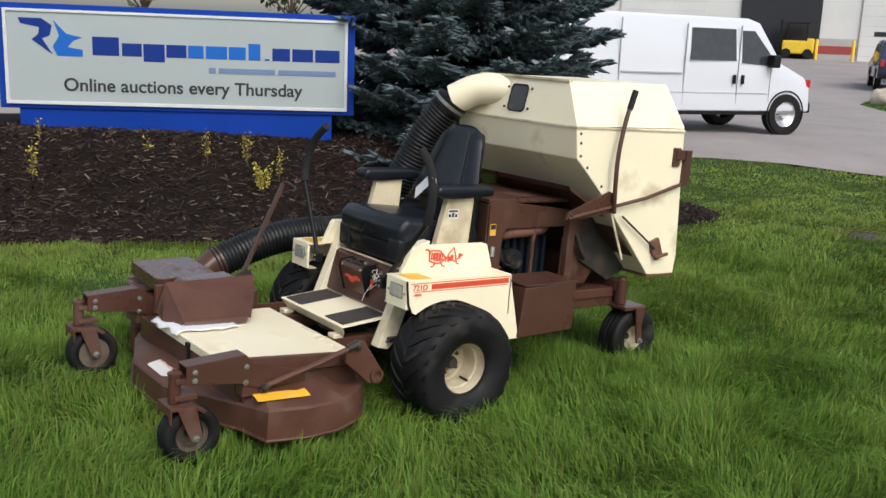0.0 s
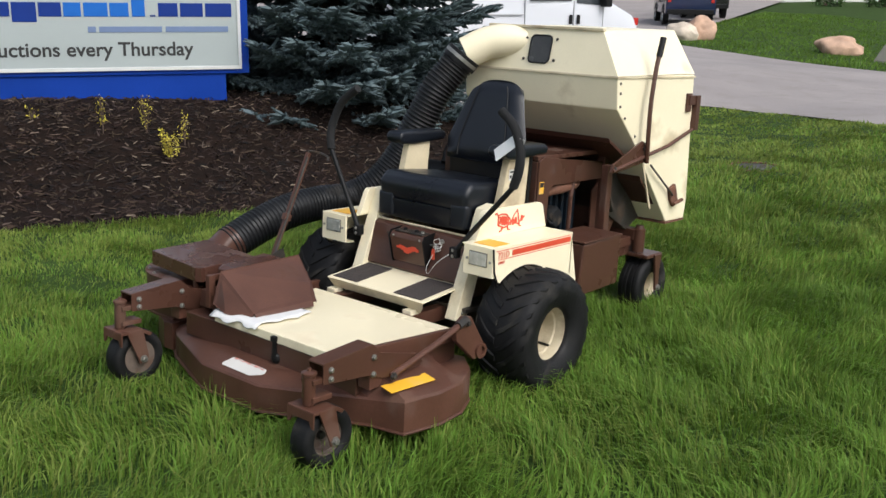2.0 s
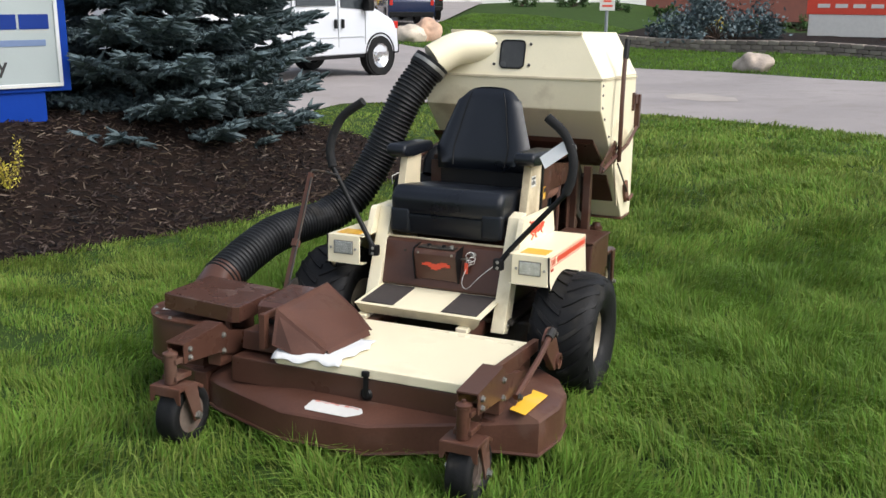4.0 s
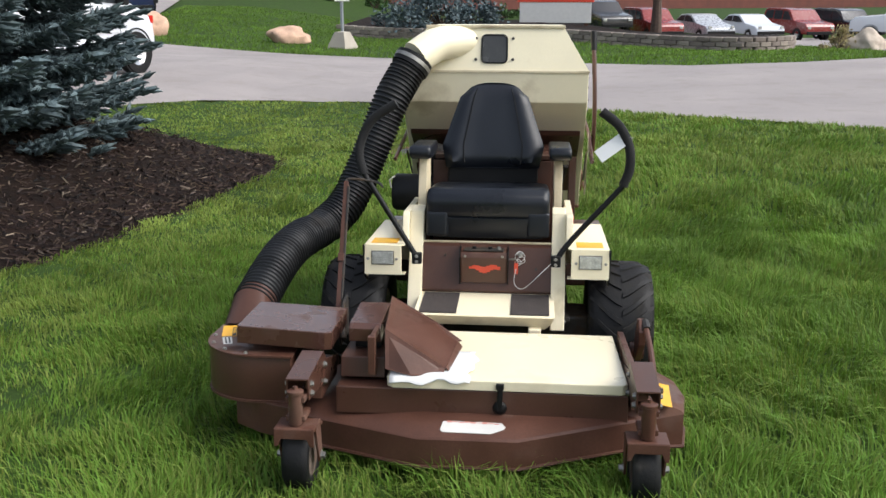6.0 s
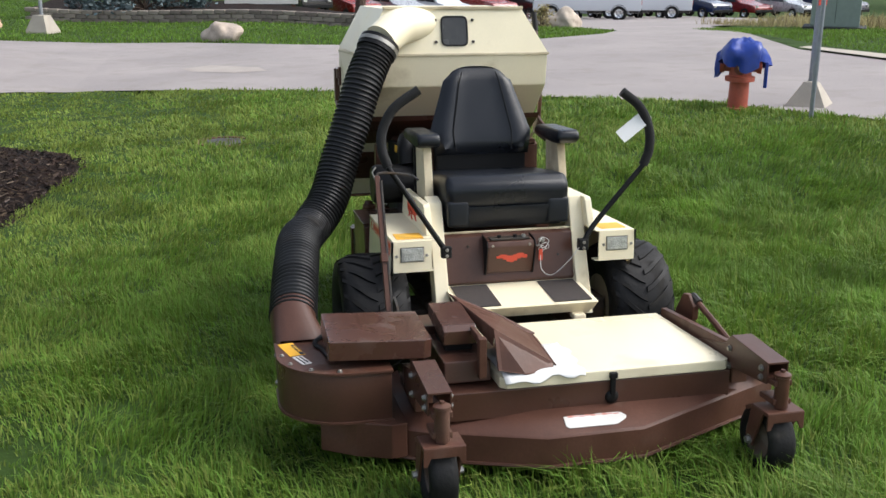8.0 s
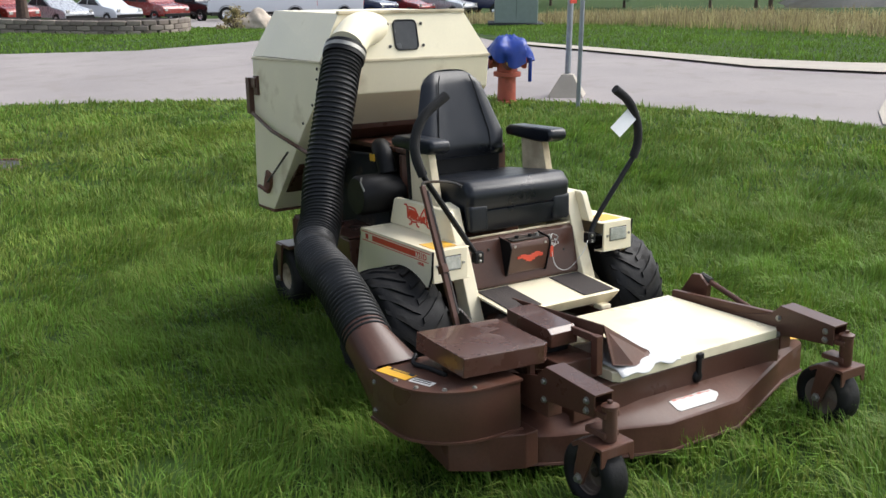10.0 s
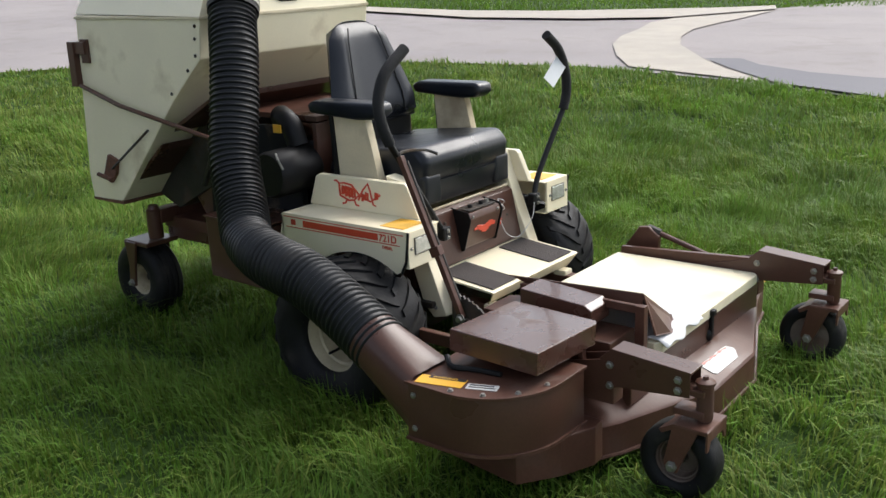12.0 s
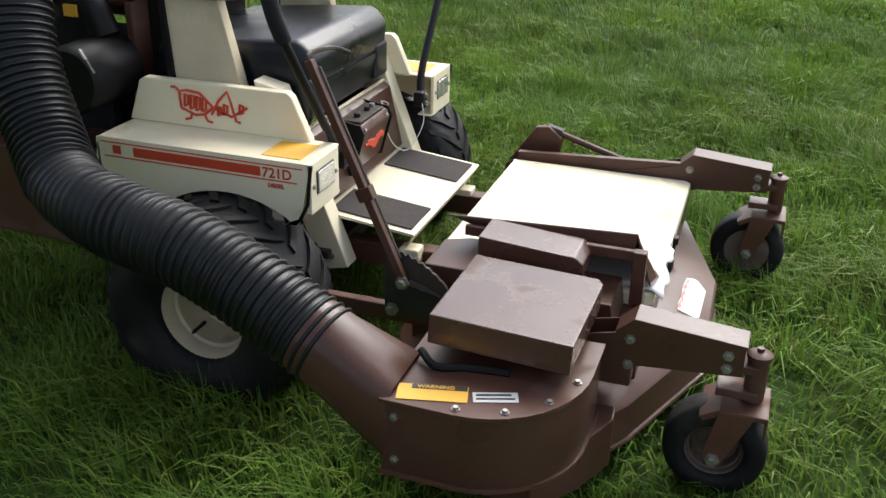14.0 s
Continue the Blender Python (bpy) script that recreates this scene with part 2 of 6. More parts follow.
def prism(poly, axis, a, b, w=0.003, seg=2, m=None):
    """A polygon of (u, v) drawn out along an axis from a to b. x: (y, z); y: (x, z); z: (x, y)."""
    bm = BM()

    def at(u, v, d):
        return {"x": (d, u, v), "y": (u, d, v), "z": (u, v, d)}[axis]
    lo = [bm.verts.new(at(u, v, a)) for u, v in poly]
    hi = [bm.verts.new(at(u, v, b)) for u, v in poly]
    bm.faces.new(lo)
    bm.faces.new(hi[::-1])
    n = len(poly)
    for i in range(n):
        bm.faces.new((lo[i], hi[i], hi[(i + 1) % n], lo[(i + 1) % n]))
    bmesh.ops.recalc_face_normals(bm, faces=bm.faces)
    bevel(bm, w, seg)
    if m is not None:
        bm.transform(m)
    return bm


def rod(pts, r, n=10, cap=True):
    """A tube along points; r is one radius or one for each point."""
    bm = BM()
    pts = [Vector(p) for p in pts]
    rs = r if isinstance(r, (list, tuple)) else [r] * len(pts)
    up = Vector((0, 0, 1))
    rings, nrm = [], None
    for i, p in enumerate(pts):
        d = (pts[min(i + 1, len(pts) - 1)] - pts[max(i - 1, 0)]).normalized()
        if nrm is None:
            nrm = d.cross(up if abs(d.z) < 0.9 else Vector((1, 0, 0))).normalized()
        else:
            nrm = (nrm - d * nrm.dot(d)).normalized()
        bn = d.cross(nrm)
        rings.append([bm.verts.new(p + rs[i] * (math.cos(a) * nrm + math.sin(a) * bn)) for a in (2 * math.pi * k / n for k in range(n))])
    for a, b in zip(rings, rings[1:]):
        for k in range(n):
            bm.faces.new((a[k], a[(k + 1) % n], b[(k + 1) % n], b[k]))
    if cap:
        bm.faces.new(rings[0][::-1])
        bm.faces.new(rings[-1])
    return bm


def curve_pts(ctrl, steps):
    """Catmull-Rom through control points."""
    c = [Vector(p) for p in ctrl]
    c = [2 * c[0] - c[1]] + c + [2 * c[-1] - c[-2]]
    res = []
    for i in range(1, len(c) - 2):
        for k in range(steps):
            t = k / steps
            a, b, d, e = c[i - 1], c[i], c[i + 1], c[i + 2]
            res.append(0.5 * (2 * b + (d - a) * t + (2 * a - 5 * b + 4 * d - e) * t * t + (3 * b - a - 3 * d + e) * t ** 3))
    res.append(c[-2])
    return res


def lathe(profile, n=32, axis="y", m=None):
    """Turns a closed or open profile of (radius, along) round an axis."""
    bm = BM()
    rings = []
    for r, h in profile:
        ring = []
        for k in range(n):
            a = 2 * math.pi * k / n
            c, s = r * math.cos(a), r * math.sin(a)
            ring.append(bm.verts.new({"x": (h, c, s), "y": (c, h, s), "z": (c, s, h)}[axis]))
        rings.append(ring)
    for a, b in zip(rings, rings[1:]):
        for k in range(n):
            bm.faces.new((a[k], a[(k + 1) % n], b[(k + 1) % n], b[k]))
    if profile[0] != profile[-1]:
        for ring, (r, h) in ((rings[0], profile[0]), (rings[-1], profile[-1])):
            if r > 1e-4:
                bm.faces.new(ring)
    bmesh.ops.remove_doubles(bm, verts=bm.verts, dist=1e-5)
    bmesh.ops.recalc_face_normals(bm, faces=bm.faces)
    if m is not None:
        bm.transform(m)
    return bm


def bolt(p, direction, r=0.009, h=0.008):
    """A hexagon bolt head with a washer."""
    d = Vector(direction).normalized()
    q = d.to_track_quat("Z", "Y").to_matrix().to_4x4()
    bm = lathe([(0, -0.002), (r * 1.5, -0.002), (r * 1.5, 0.002), (r, 0.002), (r, h), (r * 0.8, h + 0.001), (0, h + 0.001)], 6, "z", Matrix.Translation(p) @ q)
    return bm


def text_mesh(body, size, depth=0.002, bold=False):
    cu = bpy.data.curves.new("txt", "FONT")
    cu.body, cu.size, cu.extrude, cu.align_x = body, size, depth, "LEFT"
    if bold:
        cu.offset = size * 0.018
    ob = bpy.data.objects.new("txt", cu)
    me = ob.to_mesh()
    bm = BM()
    bm.from_mesh(me)
    ob.to_mesh_clear()
    bpy.data.objects.remove(ob)
    bpy.data.curves.remove(cu)
    return bm


def quads(name, verts, faces, material, parent=None):
    """A mesh from numpy arrays of corners and equal-sized faces."""
    me = bpy.data.meshes.new(name)
    me.from_pydata(verts.tolist(), [], faces.tolist())
    me.materials.append(material)
    ob = new(name, me)
    if parent is not None:
        ob.parent = parent
    return ob


# ---- ground ----
def smooth_step(a, b, v):
    v = min(1.0, max(0.0, (v - a) / (b - a)))
    return v * v * (3 - 2 * v)


def ground_z(x, y):
    far = -0.085 - 0.03 * (min(8, max(-4, y)) - 5.3) - 0.012 * (min(x, 90) - 8.7)
    far -= 0.034 * max(0, min(x, 70) - 20) * (1 - smooth_step(-3, 5, y))
    far += 0.036 * min(60, max(0, math.hypot(x, y) - 24)) * smooth_step(9, 19, y)
    far += 0.27 * smooth_step(7.5, 10.5, y) * smooth_step(9, 13, x) * (1 - smooth_step(19, 26, x))
    near = 0.014 - 0.055 * (x - 2.6)
    k = smooth_step(1.9, 5.5, math.hypot(x - 2.6, y - 4.25))
    return near * (1 - k) + far * k


BED = [(-5, 11), (-1, 9.3), (1.87, 7.95), (2.9, 7.58), (4.45, 7.15), (6.2, 6.75), (7.7, 6.52), (8.5, 6.7), (8.85, 7.3), (8.6, 8.6), (7.8, 10.5), (6, 12.5), (2, 14), (-4, 14.5)]


def inside_by(poly, x, y):
    """How far a place lies inside a polygon; negative outside."""
    ins, best = False, 1e9
    for (ax, ay), (bx, by) in zip(poly, poly[1:] + poly[:1]):
        if (ay > y) != (by > y) and x < ax + (y - ay) / (by - ay) * (bx - ax):
            ins = not ins
        dx, dy = bx - ax, by - ay
        u = min(1, max(0, ((x - ax) * dx + (y - ay) * dy) / (dx * dx + dy * dy)))
        best = min(best, math.hypot(x - ax - u * dx, y - ay - u * dy))
    return best if ins else -best


def bed_z(x, y):
    d = inside_by(BED, x, y)
    return ground_z(x, y) + 0.03 * smooth_step(-0.02, 0.1, d) + 0.69 * smooth_step(0.0, 2.1, d) + 0.02 * noise.noise((x * 2, y * 2, 0))


# ---- the mower: x forward, y to its left, z up from the wheels' feet ----
MOWER = LEVEL @ pose(2.6, 4.25, 0, 0, 0, 180)
mower = thing("ride_on_mower", MOWER, "brown and cream zero-turn diesel mower parked on grass", "mower")


def wheel(name, centre, r, width, rim_r, group, tread="smooth", hub=RUST, rim_mat=CREAM_DIRTY, side=1):
    """A wheel about the y axis: tyre with tread, rim dish and hub. side: which way its dish faces."""
    cx, cy, cz = centre
    at = Matrix.Translation(centre)
    h = width / 2
    prof = [(rim_r * 0.98, -h * 0.72), (rim_r * 1.08, -h * 0.86), (r * 0.72, -h), (r * 0.88, -h * 0.97), (r * 0.965, -h * 0.8), (r * 0.99, -h * 0.5), (r, 0),
            (r * 0.99, h * 0.5), (r * 0.965, h * 0.8), (r * 0.88, h * 0.97), (r * 0.72, h), (rim_r * 1.08, h * 0.86), (rim_r * 0.98, h * 0.72), (rim_r * 0.98, -h * 0.72)]
    if tread == "ribbed":
        prof = prof[:4] + [(r * 0.97, -h * 0.82)] + [(r * k, h * u) for u, k in ((-0.7, 0.99), (-0.45, 0.995), (-0.42, 0.965), (-0.36, 0.965), (-0.33, 1.0), (-0.12, 1.0), (-0.09, 0.97), (0.09, 0.97), (0.12, 1.0), (0.33, 1.0), (0.36, 0.965), (0.42, 0.965), (0.45, 0.995), (0.7, 0.99))] + [(r * 0.97, h * 0.82)] + prof[-5:]
    tyre = lathe(prof, 48, "y", at)
    treads = []
    if tread == "turf":
        # shallow curved bars that meet at the middle of the tread
        for s in (-1, 1):
            for k in range(22):
                a0 = 2 * math.pi * (k + (0.5 if s > 0 else 0)) / 22
                bar = BM()
                rows = []
                for i in range(6):
                    u = i / 5
                    y = s * h * (0.02 + 0.93 * u)
                    rr = r * (1.0 - 0.1 * max(0, u - 0.55) / 0.45 * (u > 0.55))
                    a = a0 + 0.42 * u ** 1.3
                    wd = 0.056
                    rows.append([bar.verts.new((math.cos(a + da) * q, y, math.sin(a + da) * q)) for da, q in ((-wd, rr - 0.004), (-wd * 0.72, rr + 0.0065), (wd * 0.72, rr + 0.0065), (wd, rr - 0.004))])
                for p, q in zip(rows, rows[1:]):
                    for j in range(3):
                        bar.faces.new((p[j], p[j + 1], q[j + 1], q[j]))
                bar.faces.new(rows[0][::-1])
                bar.faces.new(rows[-1])
                treads.append(bar)
    dish = [(0.0, -0.2), (0.3, -0.2), (0.34, -0.16), (0.62, -0.2), (0.7, -0.26), (0.78, -0.2), (0.82, 0.1), (0.84, 0.34), (0.9, 0.38), (0.93, 0.6), (0.97, 0.66), (1.04, 0.8), (1.1, 0.82), (1.1, 0.74), (1.0, 0.6), (0.9, -0.6), (1.06, -0.86), (0.5, -0.84), (0.0, -0.84)]
    ob = part(name, lathe([(rim_r * k, side * h * u) for k, u in dish], 40, "y", at), rim_mat, mower, smooth=30)
    for bar in treads:
        part("tread_bar", bar, RUBBER, ob, smooth=50).matrix_basis = at
    part("tyre", tyre, RUBBER, ob, "black rubber tyre with dried mud", smooth=50)
    part("hub", lathe([(0, side * h * 0.12), (rim_r * 0.2, side * h * 0.12), (rim_r * 0.24, side * h * 0.04), (rim_r * 0.24, side * -h * 0.2), (0, side * -h * 0.2)], 16, "y", at), hub, ob, smooth=40)
    return ob


# drive wheels
for s in (1, -1):
    w = wheel("drive_wheel", (0.014, s * 0.545, 0.25), 0.255, 0.265, 0.112, "", "turf", DARKSTEEL, RIMCREAM, s)
    for k in range(5):
        a = 2 * math.pi * k / 5
        part("lug_nut", bolt((0.014 + 0.05 * math.cos(a), s * 0.519, 0.25 + 0.05 * math.sin(a)), (0, s, 0), 0.008, 0.012), DARKSTEEL, w)
    part("valve", rod([(0.014 - 0.05, s * 0.55, 0.25 - 0.068), (0.014 - 0.054, s * 0.6, 0.25 - 0.072)], 0.0045, 6), BLACK, w)

# chassis
part("axle_beam", box(-0.1, 0.12, -0.42, 0.42, 0.19, 0.3, 0.01), DARKSTEEL, mower)
for s in (1, -1):
    part("frame_rail", box(-1.3, 0.08, s * 0.24 - 0.03, s * 0.24 + 0.03, 0.33, 0.41, 0.006), BROWN, mower)
    part("front_rail", box(0.1, 0.62, s * 0.2 - 0.025, s * 0.2 + 0.025, 0.25, 0.31, 0.006), BROWN_WORN, mower)
part("belly_plate", box(-0.7, 0.2, -0.34, 0.34, 0.3, 0.32, 0.003), DARKSTEEL, mower)

# foot step
step = part("foot_step", prism([(0.13, 0.402), (0.4, 0.373), (0.405, 0.37), (0.398, 0.366), (0.13, 0.394)], "y", -0.27, 0.275, 0.001), CREAM, mower, "cream sheet-metal foot step")
# the lip's darker cream also puts in the shade of its downward face
part("step_lip", prism([(-0.27, 0.371), (0.275, 0.371), (0.262, 0.335), (0.238, 0.306), (0.2, 0.306), (0.175, 0.322), (-0.252, 0.322)], "x", -0.0035, 0.0, 0.001, m=Matrix.Translation((0.404, 0, 0.371)) @ Matrix.Rotation(radians(30), 4, "Y") @ Matrix.Translation((0, 0, -0.371))), CREAM_DIRTY, step, "scuffed turned-down lip, darkened for shade")
for y0, y1 in ((0.105, 0.255), (-0.25, -0.105)):
    part("tread_mat", prism([(0.17, 0.3985), (0.39, 0.3755), (0.39, 0.379), (0.17, 0.402)], "y", y0, y1, 0.001), MATTREAD, step, "dark non-slip tread mat")
for y in (-0.24, 0.2):
    part("step_tab", box(0.36, 0.412, y - 0.024, y + 0.024, 0.285, 0.326, 0.005), CREAM, step)

# dash panel between the legs
dash = part("dash_panel", prism([(0.10, 0.6), (0.125, 0.585), (0.165, 0.41), (0.15, 0.395), (0.11, 0.4), (0.085, 0.58)], "y", -0.275, 0.275, 0.004), BROWN, mower, "brown dash panel below the seat")
part("dash_trim", rod([(0.105, -0.275, 0.6), (0.105, 0.275, 0.6)], 0.005, 8), CREAM_DIRTY, dash)
pod = part("control_box", prism([(0.12, 0.585), (0.19, 0.575), (0.198, 0.555), (0.168, 0.445), (0.14, 0.44)], "y", -0.105, 0.085, 0.006), BROWN, dash, "brown control box with red emblem")
part("pod_top_plate", box(0.13, 0.185, -0.09, 0.07, 0.579, 0.584, 0.002, m=None), DARKSTEEL, pod)
emb = BM()
for k in range(9):
    u = k / 8
    y = 0.05 - 0.11 * u
    zc = 0.51 + 0.006 * math.sin(9 * u)
    merge(emb, box(0.1865, 0.1905, y - 0.009, y + 0.007, zc - 0.005 - 0.009 * math.sin(math.pi * u), zc + 0.008 * math.sin(math.pi * (0.2 + 0.8 * u)) + 0.004, 0.001, 1))
part("emblem", emb, RED, pod, "red printed emblem")
for k, y in enumerate((0.05, 0.015, -0.05)):
    part("gauge_knob", lathe([(0, 0), (0.009, 0), (0.008, 0.012), (0, 0.013)], 12, "z", Matrix.Translation((0.158, y, 0.582))), BLACK if k else STEEL, pod)
for yy_ in (-0.109, 0.085):
    part("pod_end", prism([(0.11, 0.592), (0.192, 0.58), (0.204, 0.555), (0.172, 0.44), (0.135, 0.43)], "y", yy_, yy_ + 0.004, 0.001), BLACK, pod, "black end plate")
for yy_ in (-0.085, 0.065):
    part("pod_screw", bolt((0.196, yy_, 0.56), (1, 0, -0.2), 0.004, 0.003), STEEL, pod)
part("pod_lever", rod([(0.15, 0.087, 0.54), (0.158, 0.12, 0.545)], 0.004, 8), STEEL, pod)
keyring = BM()
for a0, (yy, zz, rr) in enumerate(((0.135, 0.555, 0.02), (0.128, 0.53, 0.012), (0.14, 0.54, 0.015))):
    pts = [(0.158 + 0.008 * math.sin(3 * t + a0), yy + rr * math.cos(t), zz + rr * math.sin(t)) for t in (2 * math.pi * k / 16 for k in range(17))]
    merge(keyring, rod(pts, 0.0015, 5))
key = part("ignition_key", lathe([(0, 0), (0.016, 0), (0.016, 0.006), (0.006, 0.008), (0.005, 0.02), (0, 0.02)], 14, "x", Matrix.Translation((0.125, 0.135, 0.555))), STEEL, dash, "steel ignition switch with keys on a string")
part("key_string", keyring, WHITE, key)
part("key_tag", box(0.165, 0.168, 0.112, 0.128, 0.485, 0.53, 0.001, m=Matrix.Translation((0, 0, 0))), RED, key)
part("string", rod(curve_pts([(0.165, 0.12, 0.51), (0.2, 0.115, 0.455), (0.23, 0.15, 0.44), (0.25, 0.21, 0.5), (0.225, 0.265, 0.55)], 6), 0.0013, 5), WHITE, key)
for y, z in ((-0.17, 0.55), (0.2, 0.5)):
    part("panel_bolt", bolt((0.143 - 0.1 * (z - 0.5), y, z), (1, 0, 0.2), 0.004, 0.003), DARKSTEEL, dash)

# front legs: slanting cream posts beside the dash
for s in (1, -1):
    leg = part("leg_post", prism([(0.005, 0.735), (0.075, 0.72), (0.245, 0.275), (0.19, 0.262), (0.15, 0.3)], "y", s * 0.262, s * 0.318, 0.004), CREAM, mower, "cream slanted post beside the dash")
    part("leg_bolt", bolt((0.2, s * 0.32, 0.3), (0, s, 0), 0.005, 0.004), STEEL, leg)

# fenders with head lamps
for s in (1, -1):
    arch = [(0.014 + 0.305 * math.cos(a), 0.205 + 0.305 * math.sin(a)) for a in (radians(d) for d in range(18, 157, 6))]
    arch = [p for p in arch if p[1] > 0.29]
    side = [(0.232, 0.604), (0.21, 0.475), (0.165, 0.452)] + [p for p in arch if 0.45 < p[1] or p[0] < 0] + [(-0.305, 0.298), (-0.412, 0.298), (-0.33, 0.602)]
    y_out, y_in = s * 0.487, s * 0.325
    fender = part("fender", prism(side, "y", y_out - s * 0.004, y_out, 0.0), CREAM, mower, "cream sheet-metal fender over the drive wheel", smooth=30)
    top = prism([(0.235, 0.607), (-0.33, 0.605), (-0.335, 0.6), (0.23, 0.602)], "y", y_in, y_out, 0.0015)
    part("fender_top", top, CREAM, fender)
    part("fender_front", box(0.226, 0.236, min(s * 0.338, y_out), max(s * 0.338, y_out), 0.485, 0.606, 0.002), CREAM, fender)
    part("fender_back", box(-0.338, -0.33, min(y_in, y_out), max(y_in, y_out), 0.42, 0.602, 0.001), CREAM, fender)
    part("fender_lip", box(0.19, 0.232, min(y_in, y_out), max(y_in, y_out), 0.485, 0.489, 0.001), CREAM, fender)
    part("logo_panel", prism([(0.167, 0.606), (0.12, 0.712), (0.108, 0.722), (-0.285, 0.719), (-0.3, 0.71), (-0.338, 0.606)], "y", s * 0.318, s * 0.345, 0.004), CREAM, fender, "upright cream panel with a red emblem")
    # emblem in red strokes
    lg = BM()
    yl = s * 0.3465
    strokes = [[(-0.004, 0.07), (0.006, 0.072), (0.016, 0.064), (0.022, 0.052)], [(0.02, 0.02), (0.018, 0.062), (0.04, 0.066), (0.075, 0.062), (0.11, 0.03), (0.16, 0.012), (0.205, 0.04)],
               [(0.105, 0.012), (0.128, 0.05), (0.152, 0.074), (0.16, 0.05), (0.172, 0.002), (0.184, 0.0)], [(0.02, 0.02), (0.06, 0.006), (0.085, 0.01), (0.11, 0.03)], [(0.05, 0.01), (0.045, -0.004), (0.03, -0.008)], [(0.085, 0.01), (0.092, -0.006), (0.106, -0.008)]]
    for a0, b0, c0, d0 in ((0.03, 0.026, 0.012, 0.03), (0.046, 0.02, 0.012, 0.036), (0.062, 0.018, 0.012, 0.036), (0.078, 0.018, 0.013, 0.032), (0.122, 0.012, 0.01, 0.024), (0.138, 0.016, 0.012, 0.026), (0.182, 0.022, 0.012, 0.024)):
        strokes.append([(a0, b0), (a0 + 0.003, b0 + d0), (a0 + c0, b0 + d0 - 0.003), (a0 + c0 - 0.002, b0 + 0.004), (a0, b0)])
    for st in strokes:
        merge(lg, rod([Vector((-0.203 + u if s < 0 else 0.045 - u, yl, 0.633 + v)) for u, v in st], 0.0036, 5))
    part("emblem", lg, RED, fender, "red printed insect emblem")
    # stripe, model number and label
    yd = y_out + s * 0.0012
    st = BM()
    for z0, z1, xa, xb in ((0.564, 0.587, -0.322 if s > 0 else -0.234, 0.108), (0.592, 0.595, -0.327, 0.215), (0.556, 0.559, -0.318, 0.2)) + (() if s > 0 else ((0.566, 0.586, -0.292, -0.27),)):
        merge(st, box(xa, xb, min(y_out, yd), max(y_out, yd), z0, z1, 0.0))
    part("stripe", st, RED, fender, "red side stripe")
    tx = text_mesh("721D", 0.034, 0.0006, True)
    m = Matrix(((-1 * s, 0, 0, 0.205 if s > 0 else 0.112), (0, 0, s, yd), (0, 1, 0, 0.564), (0, 0, 0, 1)))
    tx.transform(m)
    part("model_number", tx, RED, fender, "red model number")
    tx = text_mesh("DIESEL", 0.015, 0.0006, True)
    tx.transform(Matrix(((-1 * s, 0, 0, 0.2 if s > 0 else 0.125), (0, 0, s, yd), (0, 1, 0, 0.54), (0, 0, 0, 1))))
    part("lettering", tx, RED, fender)
    part("warning_label", box(0.1, 0.2, min(s * 0.36, s * 0.465), max(s * 0.36, s * 0.465), 0.606, 0.6085, 0.0005), ORANGE, fender, "faded orange warning label")
    part("edge_trim", rod([(0.238, s * 0.489, 0.606), (0.226, s * 0.489, 0.51), (0.205, s * 0.489, 0.468)], 0.0045, 6), BLACK, fender)
    lamp = part("head_lamp", box(0.234, 0.238, s * 0.413 - 0.0455, s * 0.413 + 0.0455, 0.526, 0.583, 0.001), DARKSTEEL, fender, "rectangular head lamp")
    part("lens", box(0.236, 0.241, s * 0.413 - 0.043, s * 0.413 + 0.043, 0.529, 0.58, 0.0025), LENS, lamp, "ribbed clear lens")
    for dy in (-0.058, 0.058):
        part("lamp_screw", bolt((0.237, s * 0.415 + dy, 0.55), (1, 0, 0), 0.004, 0.003), STEEL, lamp)

# seat
cush = BM()
merge(cush, prism([(0.12, 0.70), (0.13, 0.78), (0.09, 0.822), (-0.05, 0.812), (-0.3, 0.79), (-0.34, 0.70), (-0.2, 0.68), (0.05, 0.672)], "y", -0.25, 0.25, 0.035, 3))
seat = part("seat_cushion", cush, VINYL, mower, "black vinyl seat cushion with worn creases", smooth=60)
part("seat_base", prism([(0.105, 0.615), (0.125, 0.705), (-0.32, 0.7), (-0.3, 0.615)], "y", -0.225, 0.225, 0.012), VINYL, seat, smooth=60)
for y0, y1 in ((-0.25, -0.16), (0.16, 0.25)):
    part("seat_skirt", box(0.075, 0.125, y0, y1, 0.625, 0.73, 0.015, 3), VINYL, seat, smooth=60)
# backrest: outline widest at the elbows, narrow top, tilted back and hollowed
bk = BM()
NU, NV = 11, 12
def back_half(v):
    return 0.205 + 0.08 * min(v, 0.25) if v < 0.25 else 0.225 - (v - 0.25) / 0.75 * 0.095 - 0.025 * max(0, v - 0.9) / 0.1
grid = {}
for face, off in (("f", 1), ("b", -1)):
    for j in range(NV + 1):
        v = j / NV
        for i in range(NU + 1):
            u = i / NU * 2 - 1
            hw = back_half(v)
            bolster = 0.045 * max(0, abs(u) - 0.55) / 0.45
            edge = 1 - max(abs(u) ** 8, abs(2 * v - 1) ** 10)
            x = -0.285 - 0.11 * v + (0.035 + bolster * (1 - 0.5 * v)) * edge * (off > 0) - 0.05 * edge * (off < 0) - 0.01 * (1 - u * u) * (off > 0)
            z = 0.855 + 0.368 * v - 0.02 * (abs(u) ** 3) * (v > 0.9)
            grid[face, i, j] = bk.verts.new((x, hw * u, z))
